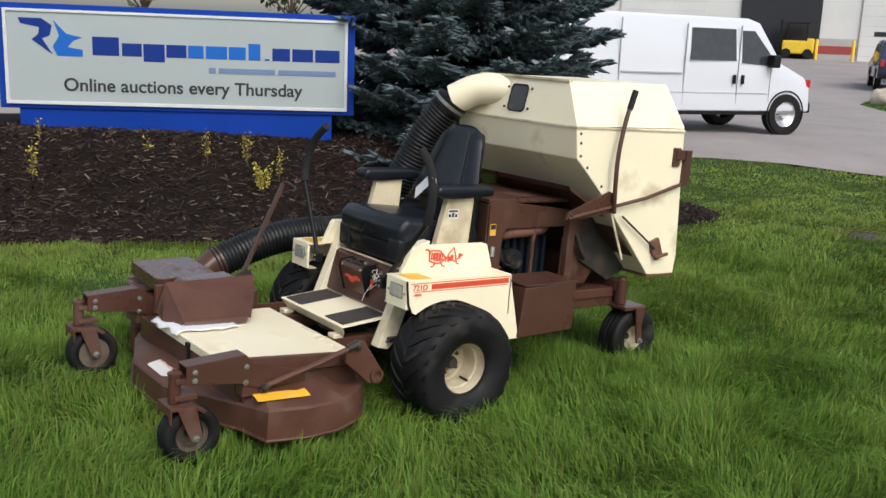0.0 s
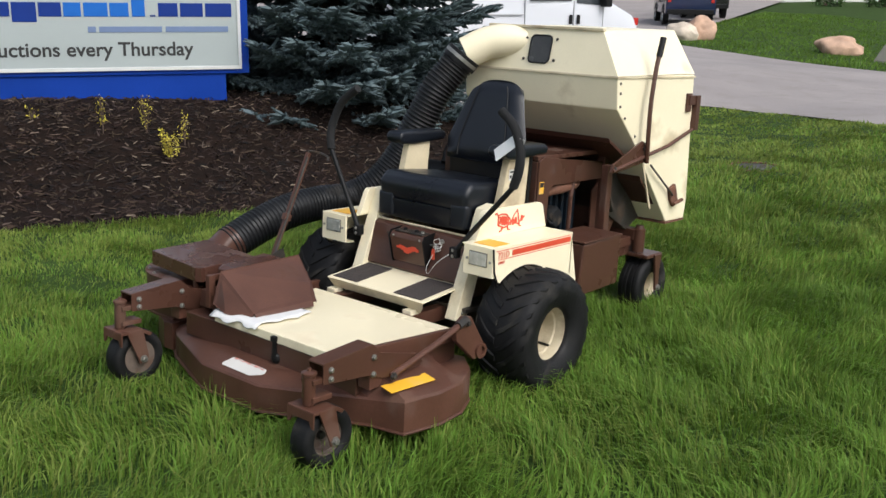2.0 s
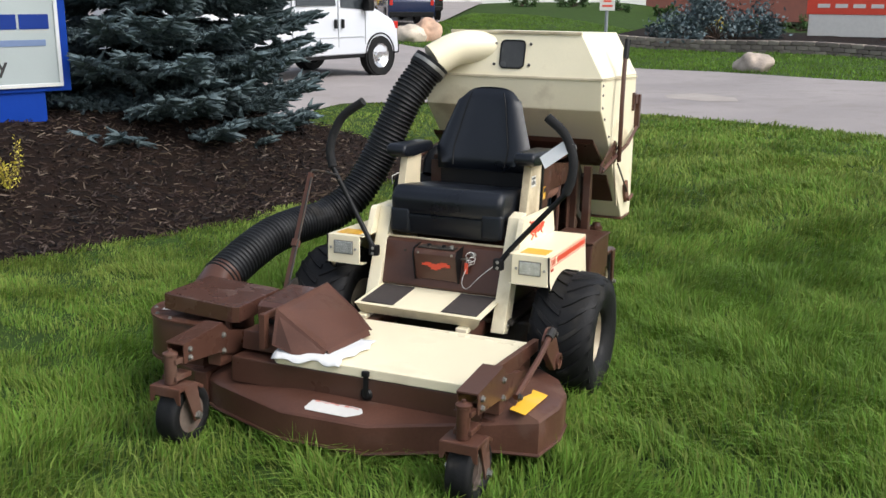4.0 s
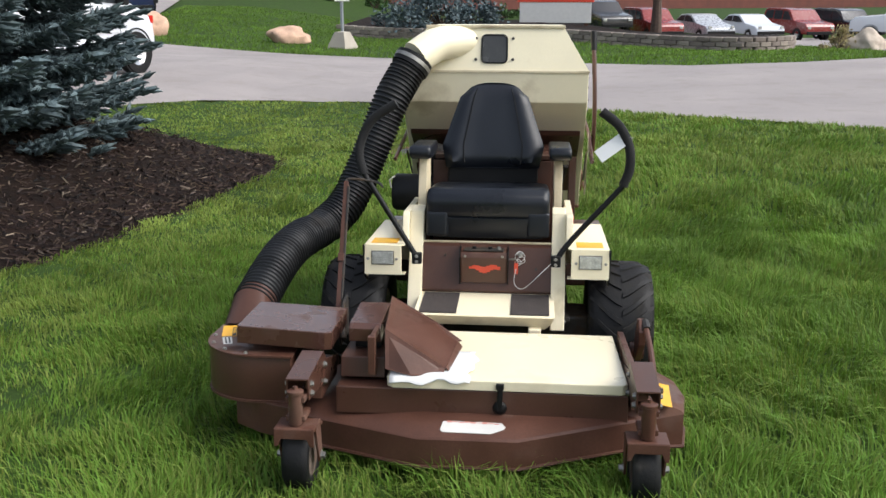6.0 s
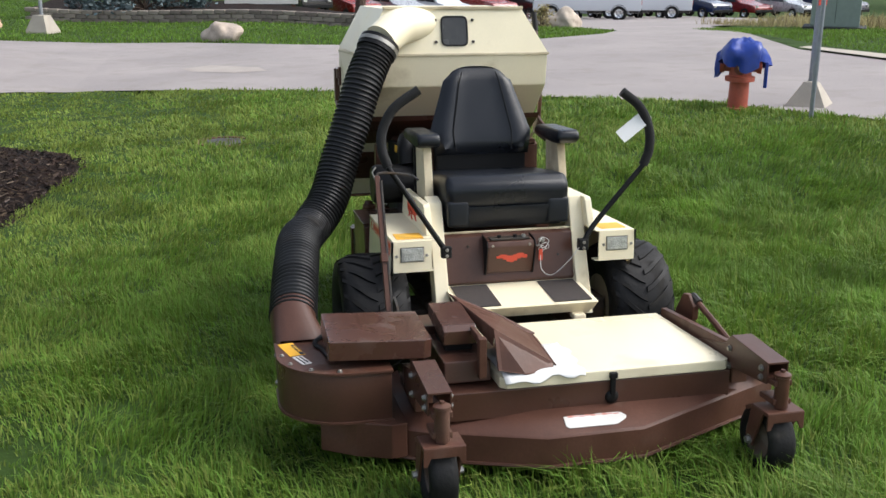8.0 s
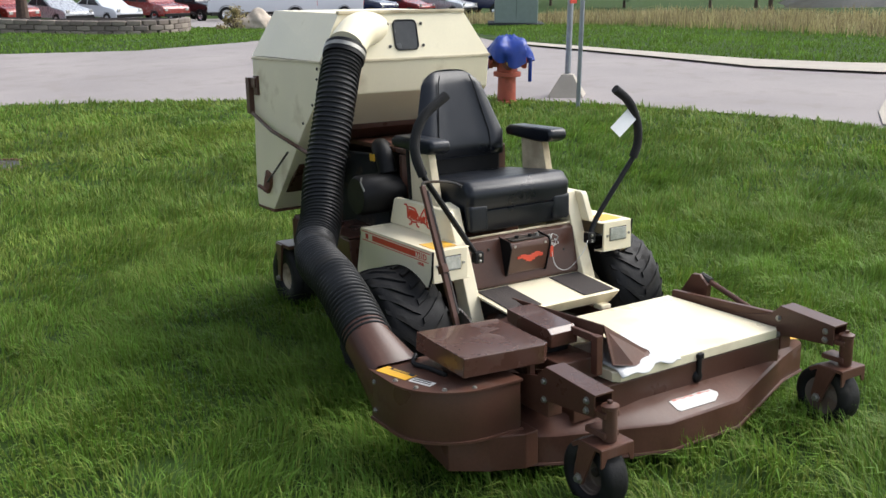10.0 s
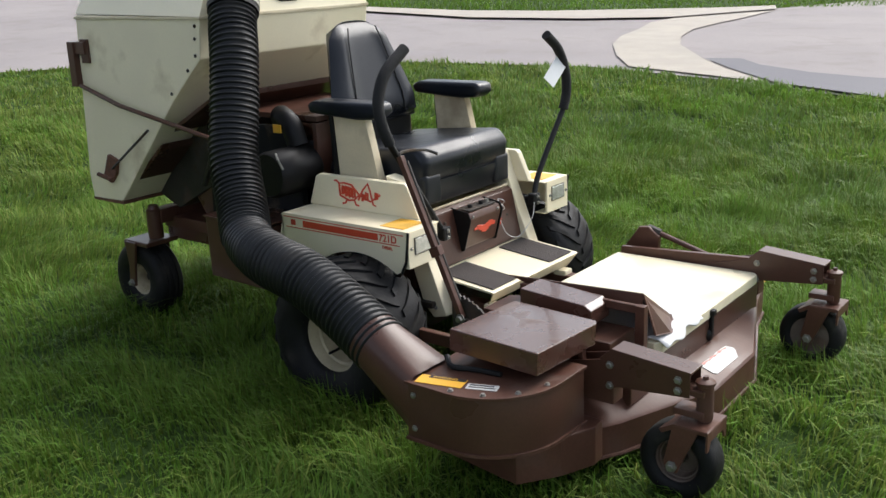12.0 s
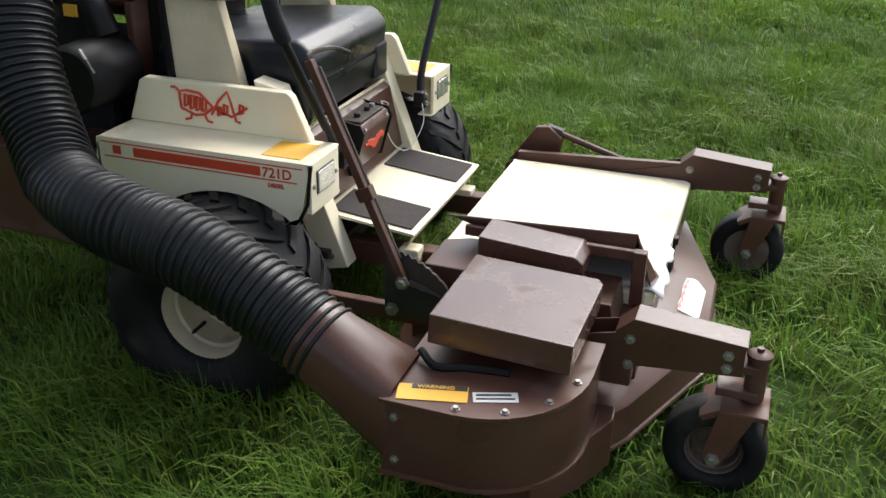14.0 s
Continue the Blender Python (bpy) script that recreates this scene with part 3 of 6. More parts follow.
for j in range(NV):
    for i in range(NU):
        bk.faces.new([grid["f", a, b] for a, b in ((i, j), (i + 1, j), (i + 1, j + 1), (i, j + 1))])
        bk.faces.new([grid["b", a, b] for a, b in ((i, j + 1), (i + 1, j + 1), (i + 1, j), (i, j))])
rim = [(i, 0) for i in range(NU)] + [(NU, j) for j in range(NV)] + [(i, NV) for i in range(NU, 0, -1)] + [(0, j) for j in range(NV, 0, -1)]
for a, b in zip(rim, rim[1:] + rim[:1]):
    bk.faces.new((grid["f", *a], grid["f", *b], grid["b", *b], grid["b", *a]))
backrest = part("backrest", bk, VINYL, mower, "black vinyl backrest with side bolsters", smooth=60)
for s in (1, -1):
    seam = [(-0.248 - 0.107 * v - 0.002, s * back_half(v) * 0.58, 0.855 + 0.368 * v) for v in (0.06 + 0.88 * k / 8 for k in range(9))]
    part("seam", rod(seam, 0.0025, 5), BLACK, backrest)
part("back_bracket", box(-0.36, -0.3, -0.2, 0.2, 0.72, 0.9, 0.01), BLACK, mower)
for s in (1, -1):
    arm = part("armrest", prism([(-0.03, 0.922), (0.0, 0.938), (-0.006, 0.972), (-0.03, 0.978), (-0.3, 0.976), (-0.33, 0.96), (-0.32, 0.93), (-0.1, 0.918)], "y", s * 0.245, s * 0.337, 0.016, 3), VINYL, mower, "black padded armrest", smooth=60)
    part("arm_plate", prism([(-0.09, 0.928), (-0.235, 0.928), (-0.215, 0.62), (-0.015, 0.62)], "y", s * 0.268, s * 0.302, 0.003), CREAM_DIRTY, arm, "cream armrest plate")
    part("arm_post", prism([(-0.235, 0.93), (-0.25, 0.93), (-0.235, 0.62), (-0.215, 0.62)], "y", s * 0.285, s * 0.31, 0.002), BLACK, arm)
decal = part("diagram_label", box(-0.15, -0.09, 0.3025, 0.3035, 0.825, 0.872, 0.0003), WHITE, mower, "small white instruction label")
lines = BM()
for k in range(3):
    merge(lines, box(-0.143 + 0.018 * k, -0.131 + 0.018 * k, 0.3035, 0.3041, 0.835, 0.848 + 0.006 * (k % 2), 0))
merge(lines, box(-0.145, -0.096, 0.3035, 0.3041, 0.858, 0.866, 0))
part("label_print", lines, INK, decal)

# steering levers
for s in (1, -1):
    if s > 0:
        low, grip = [(0.215, 0.277, 0.555), (0.2, 0.34, 0.64), (0.193, 0.53, 0.855)], [(0.193, 0.53, 0.855), (0.195, 0.552, 0.92), (0.19, 0.55, 1.0), (0.183, 0.51, 1.085), (0.176, 0.438, 1.143)]
    else:
        low, grip = [(0.215, -0.277, 0.555), (0.205, -0.34, 0.65), (0.187, -0.492, 0.884)], [(0.187, -0.492, 0.884), (0.175, -0.512, 0.95), (0.16, -0.505, 1.02), (0.156, -0.46, 1.1), (0.158, -0.366, 1.165)]
    lev = part("steering_lever", rod(curve_pts(low, 5), 0.011, 10), BLACK, mower, "black steel steering lever", smooth=50)
    part("grip", rod(curve_pts(grip, 6), 0.0185, 12), FOAM, lev, "worn black foam grip", smooth=50)
    part("lever_knuckle", box(0.2, 0.232, s * 0.277 - 0.02, s * 0.277 + 0.02, 0.53, 0.575, 0.006), BLACK, lev)
    for dz in (0.54, 0.563):
        part("knuckle_bolt", bolt((0.232, s * 0.277, dz), (1, 0, 0), 0.005, 0.005), STEEL, lev)

# rear boxes, engine bay and engine
for s in (1, -1):
    tank = part("side_box", prism([(-0.40, 0.30), (-0.74, 0.31), (-0.745, 0.545), (-0.42, 0.535)], "y", s * 0.29, s * 0.5, 0.008), BROWN, mower, "brown steel box behind the fender")
    part("box_lid", box(-0.75, -0.415, min(s * 0.285, s * 0.505), max(s * 0.285, s * 0.505), 0.54, 0.548, 0.003), BROWN, tank)
bay = BM()
merge(bay, prism([(-0.36, 0.3), (-0.36, 0.88), (-0.4, 0.9), (-0.95, 0.84), (-0.95, 0.765), (-0.48, 0.765), (-0.45, 0.74), (-0.44, 0.3)], "y", 0.262, 0.272, 0.002))
part("engine_panel", bay, BROWN, mower, "brown engine side panel")
part("engine_firewall", box(-0.375, -0.355, -0.27, 0.262, 0.32, 0.88, 0.003), BROWN, mower)
part("engine_top", box(-0.95, -0.36, -0.26, 0.262, 0.885, 0.905, 0.003), BROWN, mower)
part("bay_tube", rod([(-0.66, 0.255, 0.42), (-0.655, 0.262, 0.7), (-0.68, 0.255, 0.79)], 0.011, 8), BROWN, mower)
for x in (-0.93,):
    for s in (1, -1):
        part("bay_post", box(x - 0.02, x + 0.02, s * 0.262 - 0.02, s * 0.262 + 0.02, 0.38, 0.9, 0.003), BROWN, mower)
part("engine_warning_label", box(-0.405, -0.37, 0.272, 0.2735, 0.735, 0.79, 0.0005), ORANGE, mower, "orange and black warning label")
part("label_print", box(-0.402, -0.373, 0.2735, 0.2742, 0.765, 0.787, 0), INK, mower)
part("fuel_filter", lathe([(0, 0), (0.012, 0), (0.012, 0.045), (0, 0.045)], 14, "z", Matrix.Translation((-0.385, 0.282, 0.64))), LENS, mower, "clear fuel filter bowl")
eng = part("engine_block", box(-0.85, -0.45, -0.18, 0.16, 0.42, 0.72, 0.02, 2), ENGBLUE, mower, "grimy blue diesel engine block")
ribs = BM()
for k in range(7):
    merge(ribs, box(-0.82 + 0.05 * k, -0.8 + 0.05 * k, 0.15, 0.185, 0.45, 0.7, 0.003, 1))
part("engine_ribs", ribs, ENGBLUE, eng)
part("exhaust_pipe", rod(curve_pts([(-0.46, 0.18, 0.7), (-0.52, 0.235, 0.735), (-0.62, 0.24, 0.74), (-0.75, 0.22, 0.75), (-0.85, 0.12, 0.77)], 5), 0.026, 12), RUST, eng, "rusty exhaust pipe", smooth=60)
part("alternator", lathe([(0, 0), (0.05, 0), (0.055, 0.02), (0.055, 0.09), (0.04, 0.11), (0, 0.11)], 20, "y", Matrix.Translation((-0.57, 0.14, 0.6))), ENGINE, eng, smooth=40)
part("pulley", lathe([(0, 0), (0.06, 0), (0.05, 0.012), (0.06, 0.025), (0, 0.025)], 24, "x", Matrix.Translation((-0.44, 0.05, 0.52))), DARKSTEEL, eng, smooth=40)
for k, c in enumerate((RED, BLACK, BLACK, ENGBLUE)):
    part("wire", rod(curve_pts([(-0.41 - 0.02 * k, 0.2, 0.76), (-0.43 - 0.02 * k, 0.25, 0.66 - 0.02 * k), (-0.47 - 0.03 * k, 0.24, 0.58), (-0.52 - 0.02 * k, 0.2, 0.56)], 5), 0.005, 6), c, eng)
# air cleaner on the right
air = part("air_cleaner", lathe([(0, -0.46), (0.075, -0.46), (0.085, -0.445), (0.085, -0.27), (0.07, -0.25), (0, -0.25)], 26, "y", Matrix.Translation((-0.42, 0, 0.72))), BLACK, mower, "round black air cleaner", smooth=40)
part("clip", rod([(-0.38, -0.45, 0.8), (-0.35, -0.47, 0.785), (-0.34, -0.46, 0.75)], 0.004, 6), STEEL, air)
part("air_pipe", rod(curve_pts([(-0.42, -0.3, 0.8), (-0.45, -0.3, 0.87), (-0.52, -0.28, 0.9), (-0.6, -0.2, 0.86)], 5), 0.04, 14), BLACK, air, smooth=60)
part("air_label", box(-0.5, -0.46, -0.345, -0.34, 0.85, 0.88, 0.001), ORANGE, air)
part("engine_shroud", prism([(-0.42, 0.4), (-0.42, 0.8), (-0.5, 0.87), (-0.93, 0.85), (-0.95, 0.42)], "y", -0.3, -0.27, 0.006), ENGINE, mower, "grimy black engine shroud")

# tail: cross beam, pivots and caster wheels
part("tail_beam", box(-1.31, -1.24, -0.34, 0.30, 0.41, 0.47, 0.006), BROWN, mower, "brown rear cross beam")
part("tail_beam_stub", box(-1.3, -0.95, -0.28, 0.28, 0.38, 0.43, 0.006), BROWN_WORN, mower)
for s, py, trail, turn in ((1, 0.31, -0.06, 6), (-1, -0.35, -0.06, -8)):
    px = -1.275
    piv = part("tail_pivot", lathe([(0, 0.35), (0.032, 0.35), (0.032, 0.47), (0.024, 0.475), (0.02, 0.49), (0, 0.49)], 18, "z", Matrix.Translation((px, py, 0))), BROWN, mower, smooth=40)
    fk = BM()
    merge(fk, box(px + trail - 0.06, px + 0.04, py - 0.08, py + 0.08, 0.325, 0.345, 0.006))
    for q in (1, -1):
        merge(fk, prism([(px + trail - 0.045, 0.34), (px + trail + 0.03, 0.34), (px + trail + 0.012, 0.25), (px + trail - 0.005, 0.145), (px + trail - 0.04, 0.145), (px + trail - 0.03, 0.24)], "y", py + q * 0.078, py + q * 0.09, 0.003))
    part("tail_fork", fk, BROWN, piv, "worn brown caster fork")
    part("axle_bolt", bolt((px + trail - 0.022, py + s * 0.092, 0.16), (0, s, 0), 0.011, 0.012), STEEL, piv)
    wheel("tail_wheel", (px + trail - 0.022, py, 0.162), 0.162, 0.13, 0.07, "", "ribbed", DARKSTEEL, RIMCREAM, s)

# grass hopper: cream folded sheet-metal bin
HL, HR = 0.43, -0.46
sec = [(-0.703, 1.265), (-0.727, 1.116), (-0.906, 0.958), (-1.318, 0.525), (-1.52, 0.52), (-1.53, 0.62), (-1.475, 1.275)]
hop = BM()
merge(hop, prism(sec, "y", HR, HL, 0.006))
body = part("grass_hopper", hop, CREAM, mower, "cream sheet-metal grass hopper with rust at its lower edge")
tp = BM()
b0 = [(-0.703, HL, 1.268), (-0.703, HR, 1.268), (-1.475, HR, 1.278), (-1.475, HL, 1.278)]
t0 = [(-0.745, 0.31, 1.468), (-0.745, -0.34, 1.468), (-1.42, -0.35, 1.49), (-1.42, 0.32, 1.49)]
vb, vt = [tp.verts.new(p) for p in b0], [tp.verts.new(p) for p in t0]
tp.faces.new(vb[::-1])
tp.faces.new(vt)
for i in range(4):
    tp.faces.new((vb[i], vb[(i + 1) % 4], vt[(i + 1) % 4], vt[i]))
bevel(tp, 0.006)
part("hopper_lid", tp, CREAM, body, "sloped cream hopper top")
lip = BM()
merge(lip, box(-0.712, -0.7, HR - 0.004, HL + 0.004, 1.256, 1.268, 0.002))
merge(lip, box(-1.48, -0.7, HL - 0.004, HL + 0.006, 1.258, 1.268, 0.002))
merge(lip, box(-1.48, -0.7, HR - 0.006, HR + 0.004, 1.258, 1.268, 0.002))
merge(lip, box(-0.76, -0.735, -0.345, 0.315, 1.464, 1.478, 0.003))
part("folded_edge", lip, CREAM_DIRTY, body)
# rounded viewing window
wn_ = BM()
rr_ = 0.022
pl = []
for cx_, cz_, a0 in ((0.038, 0.044, 0), (-0.038, 0.044, 90), (-0.038, -0.044, 180), (0.038, -0.044, 270)):
    for k in range(6):
        a = radians(a0 + 18 * k)
        pl.append((-0.017 + cx_ + rr_ * math.cos(a), cz_ + rr_ * math.sin(a)))
tilt = math.atan2(0.042, 0.2)
WM = Matrix.Translation((-0.7235, 0, 1.367)) @ Matrix.Rotation(-tilt, 4, "Y")
part("window", prism(pl, "x", -0.004, 0.003, 0.001, m=WM), DARKWIN, body, "dark mesh viewing window")
part("window_rim", merge(rod([WM @ Vector((0.003, y, z)) for y, z in pl + pl[:1]], 0.004, 6), BM()), BLACK, body)
for y in (-0.105, 0.07):
    for z in (-0.05, 0.05):
        part("rivet", bolt(WM @ Vector((0.002, y, z)), (1, 0, 0.2), 0.005, 0.004), DARKSTEEL, body)
for s, yy in ((1, HL), (-1, HR)):
    for x, z in ((-0.725, 1.235), (-0.732, 1.19), (-0.738, 1.13), (-0.79, 1.075), (-0.9, 0.985)):
        part("rivet", bolt((x - 0.01, yy, z), (0, s, 0), 0.005, 0.004), DARKSTEEL, body)
    # bracket and link at the back
    part("hinge_plate", box(-1.455, -1.405, min(yy, yy + s * 0.012), max(yy, yy + s * 0.012), 1.085, 1.18, 0.003), BROWN, body)
    part("hinge_bar", box(-1.53, -1.485, yy + s * 0.0 - 0.025, yy + 0.025, 0.99, 1.17, 0.004), BROWN, body, "brown hinge bar")
    part("hinge_arm", box(-1.5, -1.42, yy + s * 0.012 - 0.006, yy + s * 0.012 + 0.006, 1.12, 1.17, 0.003), BROWN, body)
    part("link_rod", rod([(-1.47, yy + s * 0.02, 0.995), (-1.2, yy + s * 0.035, 0.93), (-0.68, yy + s * 0.03, 0.84)], 0.009, 8), BROWN_WORN, body, "bent brown link rod")
    part("latch_rod", rod([(-1.06, yy + s * 0.02, 0.84), (-1.33, yy + s * 0.02, 0.665)], 0.005, 6), DARKSTEEL, body)
    part("latch_plate", prism([(-1.3, 0.7), (-1.36, 0.72), (-1.41, 0.62), (-1.36, 0.6), (-1.32, 0.64)], "y", yy, yy + s * 0.016, 0.003), RUST, body, "rusty latch")
    part("latch_pin", rod([(-1.33, yy + s * 0.03, 0.62), (-1.42, yy + s * 0.03, 0.635)], 0.009, 8), RUST, body)
# dump lever on the left
lever = part("dump_lever", rod(curve_pts([(-0.97, 0.475, 0.86), (-0.955, 0.478, 1.0), (-0.955, 0.476, 1.15), (-0.985, 0.47, 1.3), (-1.01, 0.467, 1.375)], 5), 0.011, 10), BROWN, mower, "brown dump lever with black grip", smooth=60)
part("lever_grip", rod([(-1.005, 0.468, 1.36), (-1.035, 0.466, 1.45)], 0.015, 10), BLACK, lever, smooth=60)
part("lever_gusset", prism([(-0.665, 0.835), (-0.68, 0.87), (-0.94, 0.965), (-0.985, 0.95), (-0.975, 0.86), (-0.72, 0.83)], "y", 0.45, 0.46, 0.002), BROWN, lever)
part("lever_strap", prism([(-0.97, 0.86), (-0.99, 0.85), (-1.1, 0.62), (-1.085, 0.62)], "y", 0.445, 0.452, 0.001), CREAM_DIRTY, lever)
part("rear_bulkhead", box(-0.97, -0.95, -0.27, 0.27, 0.38, 0.89, 0.003), BROWN, mower)
part("chute_floor", prism([(-0.95, 0.85), (-0.97, 0.87), (-1.34, 0.53), (-1.2, 0.47), (-0.95, 0.6)], "y", -0.27, 0.27, 0.003), DARKSTEEL, mower, "dark steel chute floor")
for x, z in ((-0.96, 0.93), (-0.975, 0.88), (-0.7, 0.85)):
    part("lever_bolt", bolt((x, 0.462, z), (0, 1, 0), 0.008, 0.006), DARKSTEEL, lever)
# hopper frame
fr = BM()
merge(fr, prism([(-0.72, 0.985), (-0.74, 0.96), (-0.98, 0.83), (-0.96, 0.86)], "y", -0.42, 0.4, 0.003))
part("hopper_front_rail", fr, BROWN, mower, "brown rail under the hopper")
for s in (1, -1):
    part("hopper_strut", box(-0.81, -0.765, s * 0.37 - 0.018, s * 0.37 + 0.018, 0.36, 0.85, 0.004), BROWN, mower, "brown upright hopper support")
    part("hopper_brace", rod([(-0.82, s * 0.34, 0.8), (-0.98, s * 0.3, 0.6)], 0.013, 8), DARKSTEEL, mower)
    part("lower_plate", prism([(-0.98, 0.8), (-1.16, 0.62), (-1.05, 0.46), (-0.86, 0.46), (-0.86, 0.7)], "y", s * 0.25 - 0.004, s * 0.25 + 0.004, 0.002), BROWN, mower)
part("hopper_chin", prism([(-1.05, 0.78), (-1.07, 0.75), (-1.3, 0.56), (-1.28, 0.6)], "y", HR + 0.03, HL - 0.03, 0.002), BROWN, mower)
part("rust_edge", box(-1.52, -1.31, HR - 0.002, HL + 0.002, 0.512, 0.524, 0.002), RUST, body)

# inlet elbow and corrugated hose
HP = [(-0.6, -0.385, 1.318), (-0.562, -0.432, 1.236), (-0.512, -0.481, 1.137), (-0.467, -0.539, 0.982), (-0.418, -0.604, 0.815), (-0.328, -0.667, 0.671), (-0.21, -0.752, 0.586), (-0.05, -0.813, 0.563), (0.126, -0.838, 0.538), (0.293, -0.861, 0.482), (0.465, -0.885, 0.402)]
inlet = part("hopper_inlet", rod(curve_pts([(-0.83, -0.08, 1.395), (-0.75, -0.19, 1.4), (-0.675, -0.295, 1.382), (-0.605, -0.38, 1.325)], 6), [0.062 + 0.018 * min(1, k / 9) for k in range(19)], 28), CREAM, mower, "round cream inlet elbow", smooth=60)
axis_pts = curve_pts(HP, 60)
lens_ = [0.0]
for a, b in zip(axis_pts, axis_pts[1:]):
    lens_.append(lens_[-1] + (b - a).length)
N = 900
total = lens_[-1]
pts, rad, i = [], [], 0
for k in range(N + 1):
    d = total * k / N
    while i < len(lens_) - 2 and lens_[i + 1] < d:
        i += 1
    f_ = (d - lens_[i]) / max(1e-9, lens_[i + 1] - lens_[i])
    pts.append(axis_pts[i].lerp(axis_pts[i + 1], min(1, f_)))
    ph = (d / 0.02) % 1.0
    stretch = 0.35 if total * 0.545 < d < total * 0.63 else 1.0
    rad.append(0.08 + stretch * (0.0075 * max(0, math.cos(2 * math.pi * ph)) ** 0.7 - 0.002))
part("hose", rod(pts, rad, 40, cap=False), HOSE, mower, "black corrugated collection hose", smooth=60)
d0 = (axis_pts[6] - axis_pts[0]).normalized()
part("hose_clamp", rod([axis_pts[0] + d0 * 0.012, axis_pts[0] + d0 * 0.03], 0.092, 36), STEEL, mower, "steel hose clamp")
part("hose_cuff", rod([axis_pts[0] - d0 * 0.005, axis_pts[0] + d0 * 0.05], 0.09, 36), BLACK, mower, smooth=60)

# ---- mowing deck ----
out = [(0.985, 0.55), (0.955, 0.69), (0.8, 0.715), (0.66, 0.7), (0.54, 0.64), (0.45, 0.54), (0.42, 0.4), (0.42, -0.4), (0.5, -0.58), (0.75, -0.66), (0.94, -0.62), (1.0, -0.52), (1.135, -0.17), (1.13, 0.15)]
inn = [(0.975, 0.5), (0.93, 0.53), (0.8, 0.53), (0.66, 0.52), (0.56, 0.5), (0.5, 0.48), (0.46, 0.38), (0.46, -0.38), (0.52, -0.5), (0.75, -0.52), (0.9, -0.5), (0.975, -0.48), (0.985, -0.17), (0.985, 0.15)]
dk = BM()
rings = []
for poly, z in ((out, 0.07), (out, 0.168), ([(x * 0.995, y * 0.992) for x, y in out], 0.176), (inn, 0.214)):
    rings.append([dk.verts.new((x, y, z + (0.07 if z > 0.2 and y > 0.5 and x < 0.97 else 0.05 if z > 0.1 and y > 0.53 and x < 0.97 else 0.03 if y > 0.5 else 0.0))) for x, y in poly])
for a, b in zip(rings, rings[1:]):
    for k in range(len(a)):
        dk.faces.new((a[k], a[(k + 1) % len(a)], b[(k + 1) % len(a)], b[k]))
dk.faces.new(rings[-1])
bevel(dk, 0.006, 2, 12)
deck = part("mower_deck", dk, BROWN_WORN, mower, "scratched brown steel mowing deck", smooth=30)
part("deck_lip", rod([Vector((x * 1.003, y * 1.003, 0.078 + (0.03 if y > 0.5 else 0))) for x, y in out + out[:1]], 0.006, 6), BROWN_WORN, deck)
part("cover_box", box(0.47, 1.0, -0.455, 0.505, 0.195, 0.288, 0.004), BROWN, deck, "brown box below the cream cover")
part("deck_cover", prism([(0.455, 0.492), (0.985, 0.502), (1.003, 0.485), (1.005, -0.265), (0.985, -0.285), (0.455, -0.285)], "z", 0.29, 0.325, 0.004), PAD, deck, "cream removable deck cover")
part("latch", box(1.0, 1.012, 0.08, 0.098, 0.23, 0.305, 0.004), BLACK, deck, "black rubber latch")
part("latch_foot", lathe([(0, 0), (0.024, 0), (0.018, 0.008), (0.008, 0.012), (0, 0.012)], 14, "x", Matrix.Translation((1.0, 0.089, 0.232))), BLACK, deck)
part("latch_top", box(0.996, 1.018, 0.076, 0.102, 0.298, 0.318, 0.004), BLACK, deck)
# white label on the front slope
FS = Matrix.Translation((1.08, 0.005, 0.1895)) @ Matrix.Rotation(radians(14.7), 4, "Y") @ Matrix.Rotation(radians(-1), 4, "Z")
lab = part("front_label", prism([(-0.03, -0.098), (-0.034, -0.06), (-0.031, -0.02), (-0.035, 0.03), (-0.033, 0.092), (-0.012, 0.106), (0.0, 0.1), (0.02, 0.07), (0.026, 0.06), (0.027, -0.095), (0.016, -0.104), (-0.012, -0.1)], "z", 0, 0.002, 0.0004, m=FS), WHITE, deck, "peeling white and red caution label")
pr = BM()
for k in range(9):
    merge(pr, box(-0.033 + 0.002 * (k % 3), -0.024 - 0.003 * (k % 2), -0.085 + 0.019 * k, -0.068 + 0.019 * k, 0.002, 0.0026, 0, m=FS))
part("label_print", pr, FADEDRED, lab)
YS = Matrix.Translation((0.87, 0.628, 0.2515)) @ Matrix.Rotation(radians(-4), 4, "Z") @ Matrix.Rotation(radians(-10), 4, "X")
part("side_label", box(-0.105, 0.105, -0.028, 0.028, 0, 0.002, 0.0005, m=YS), ORANGE, deck, "orange caution label on the deck side")

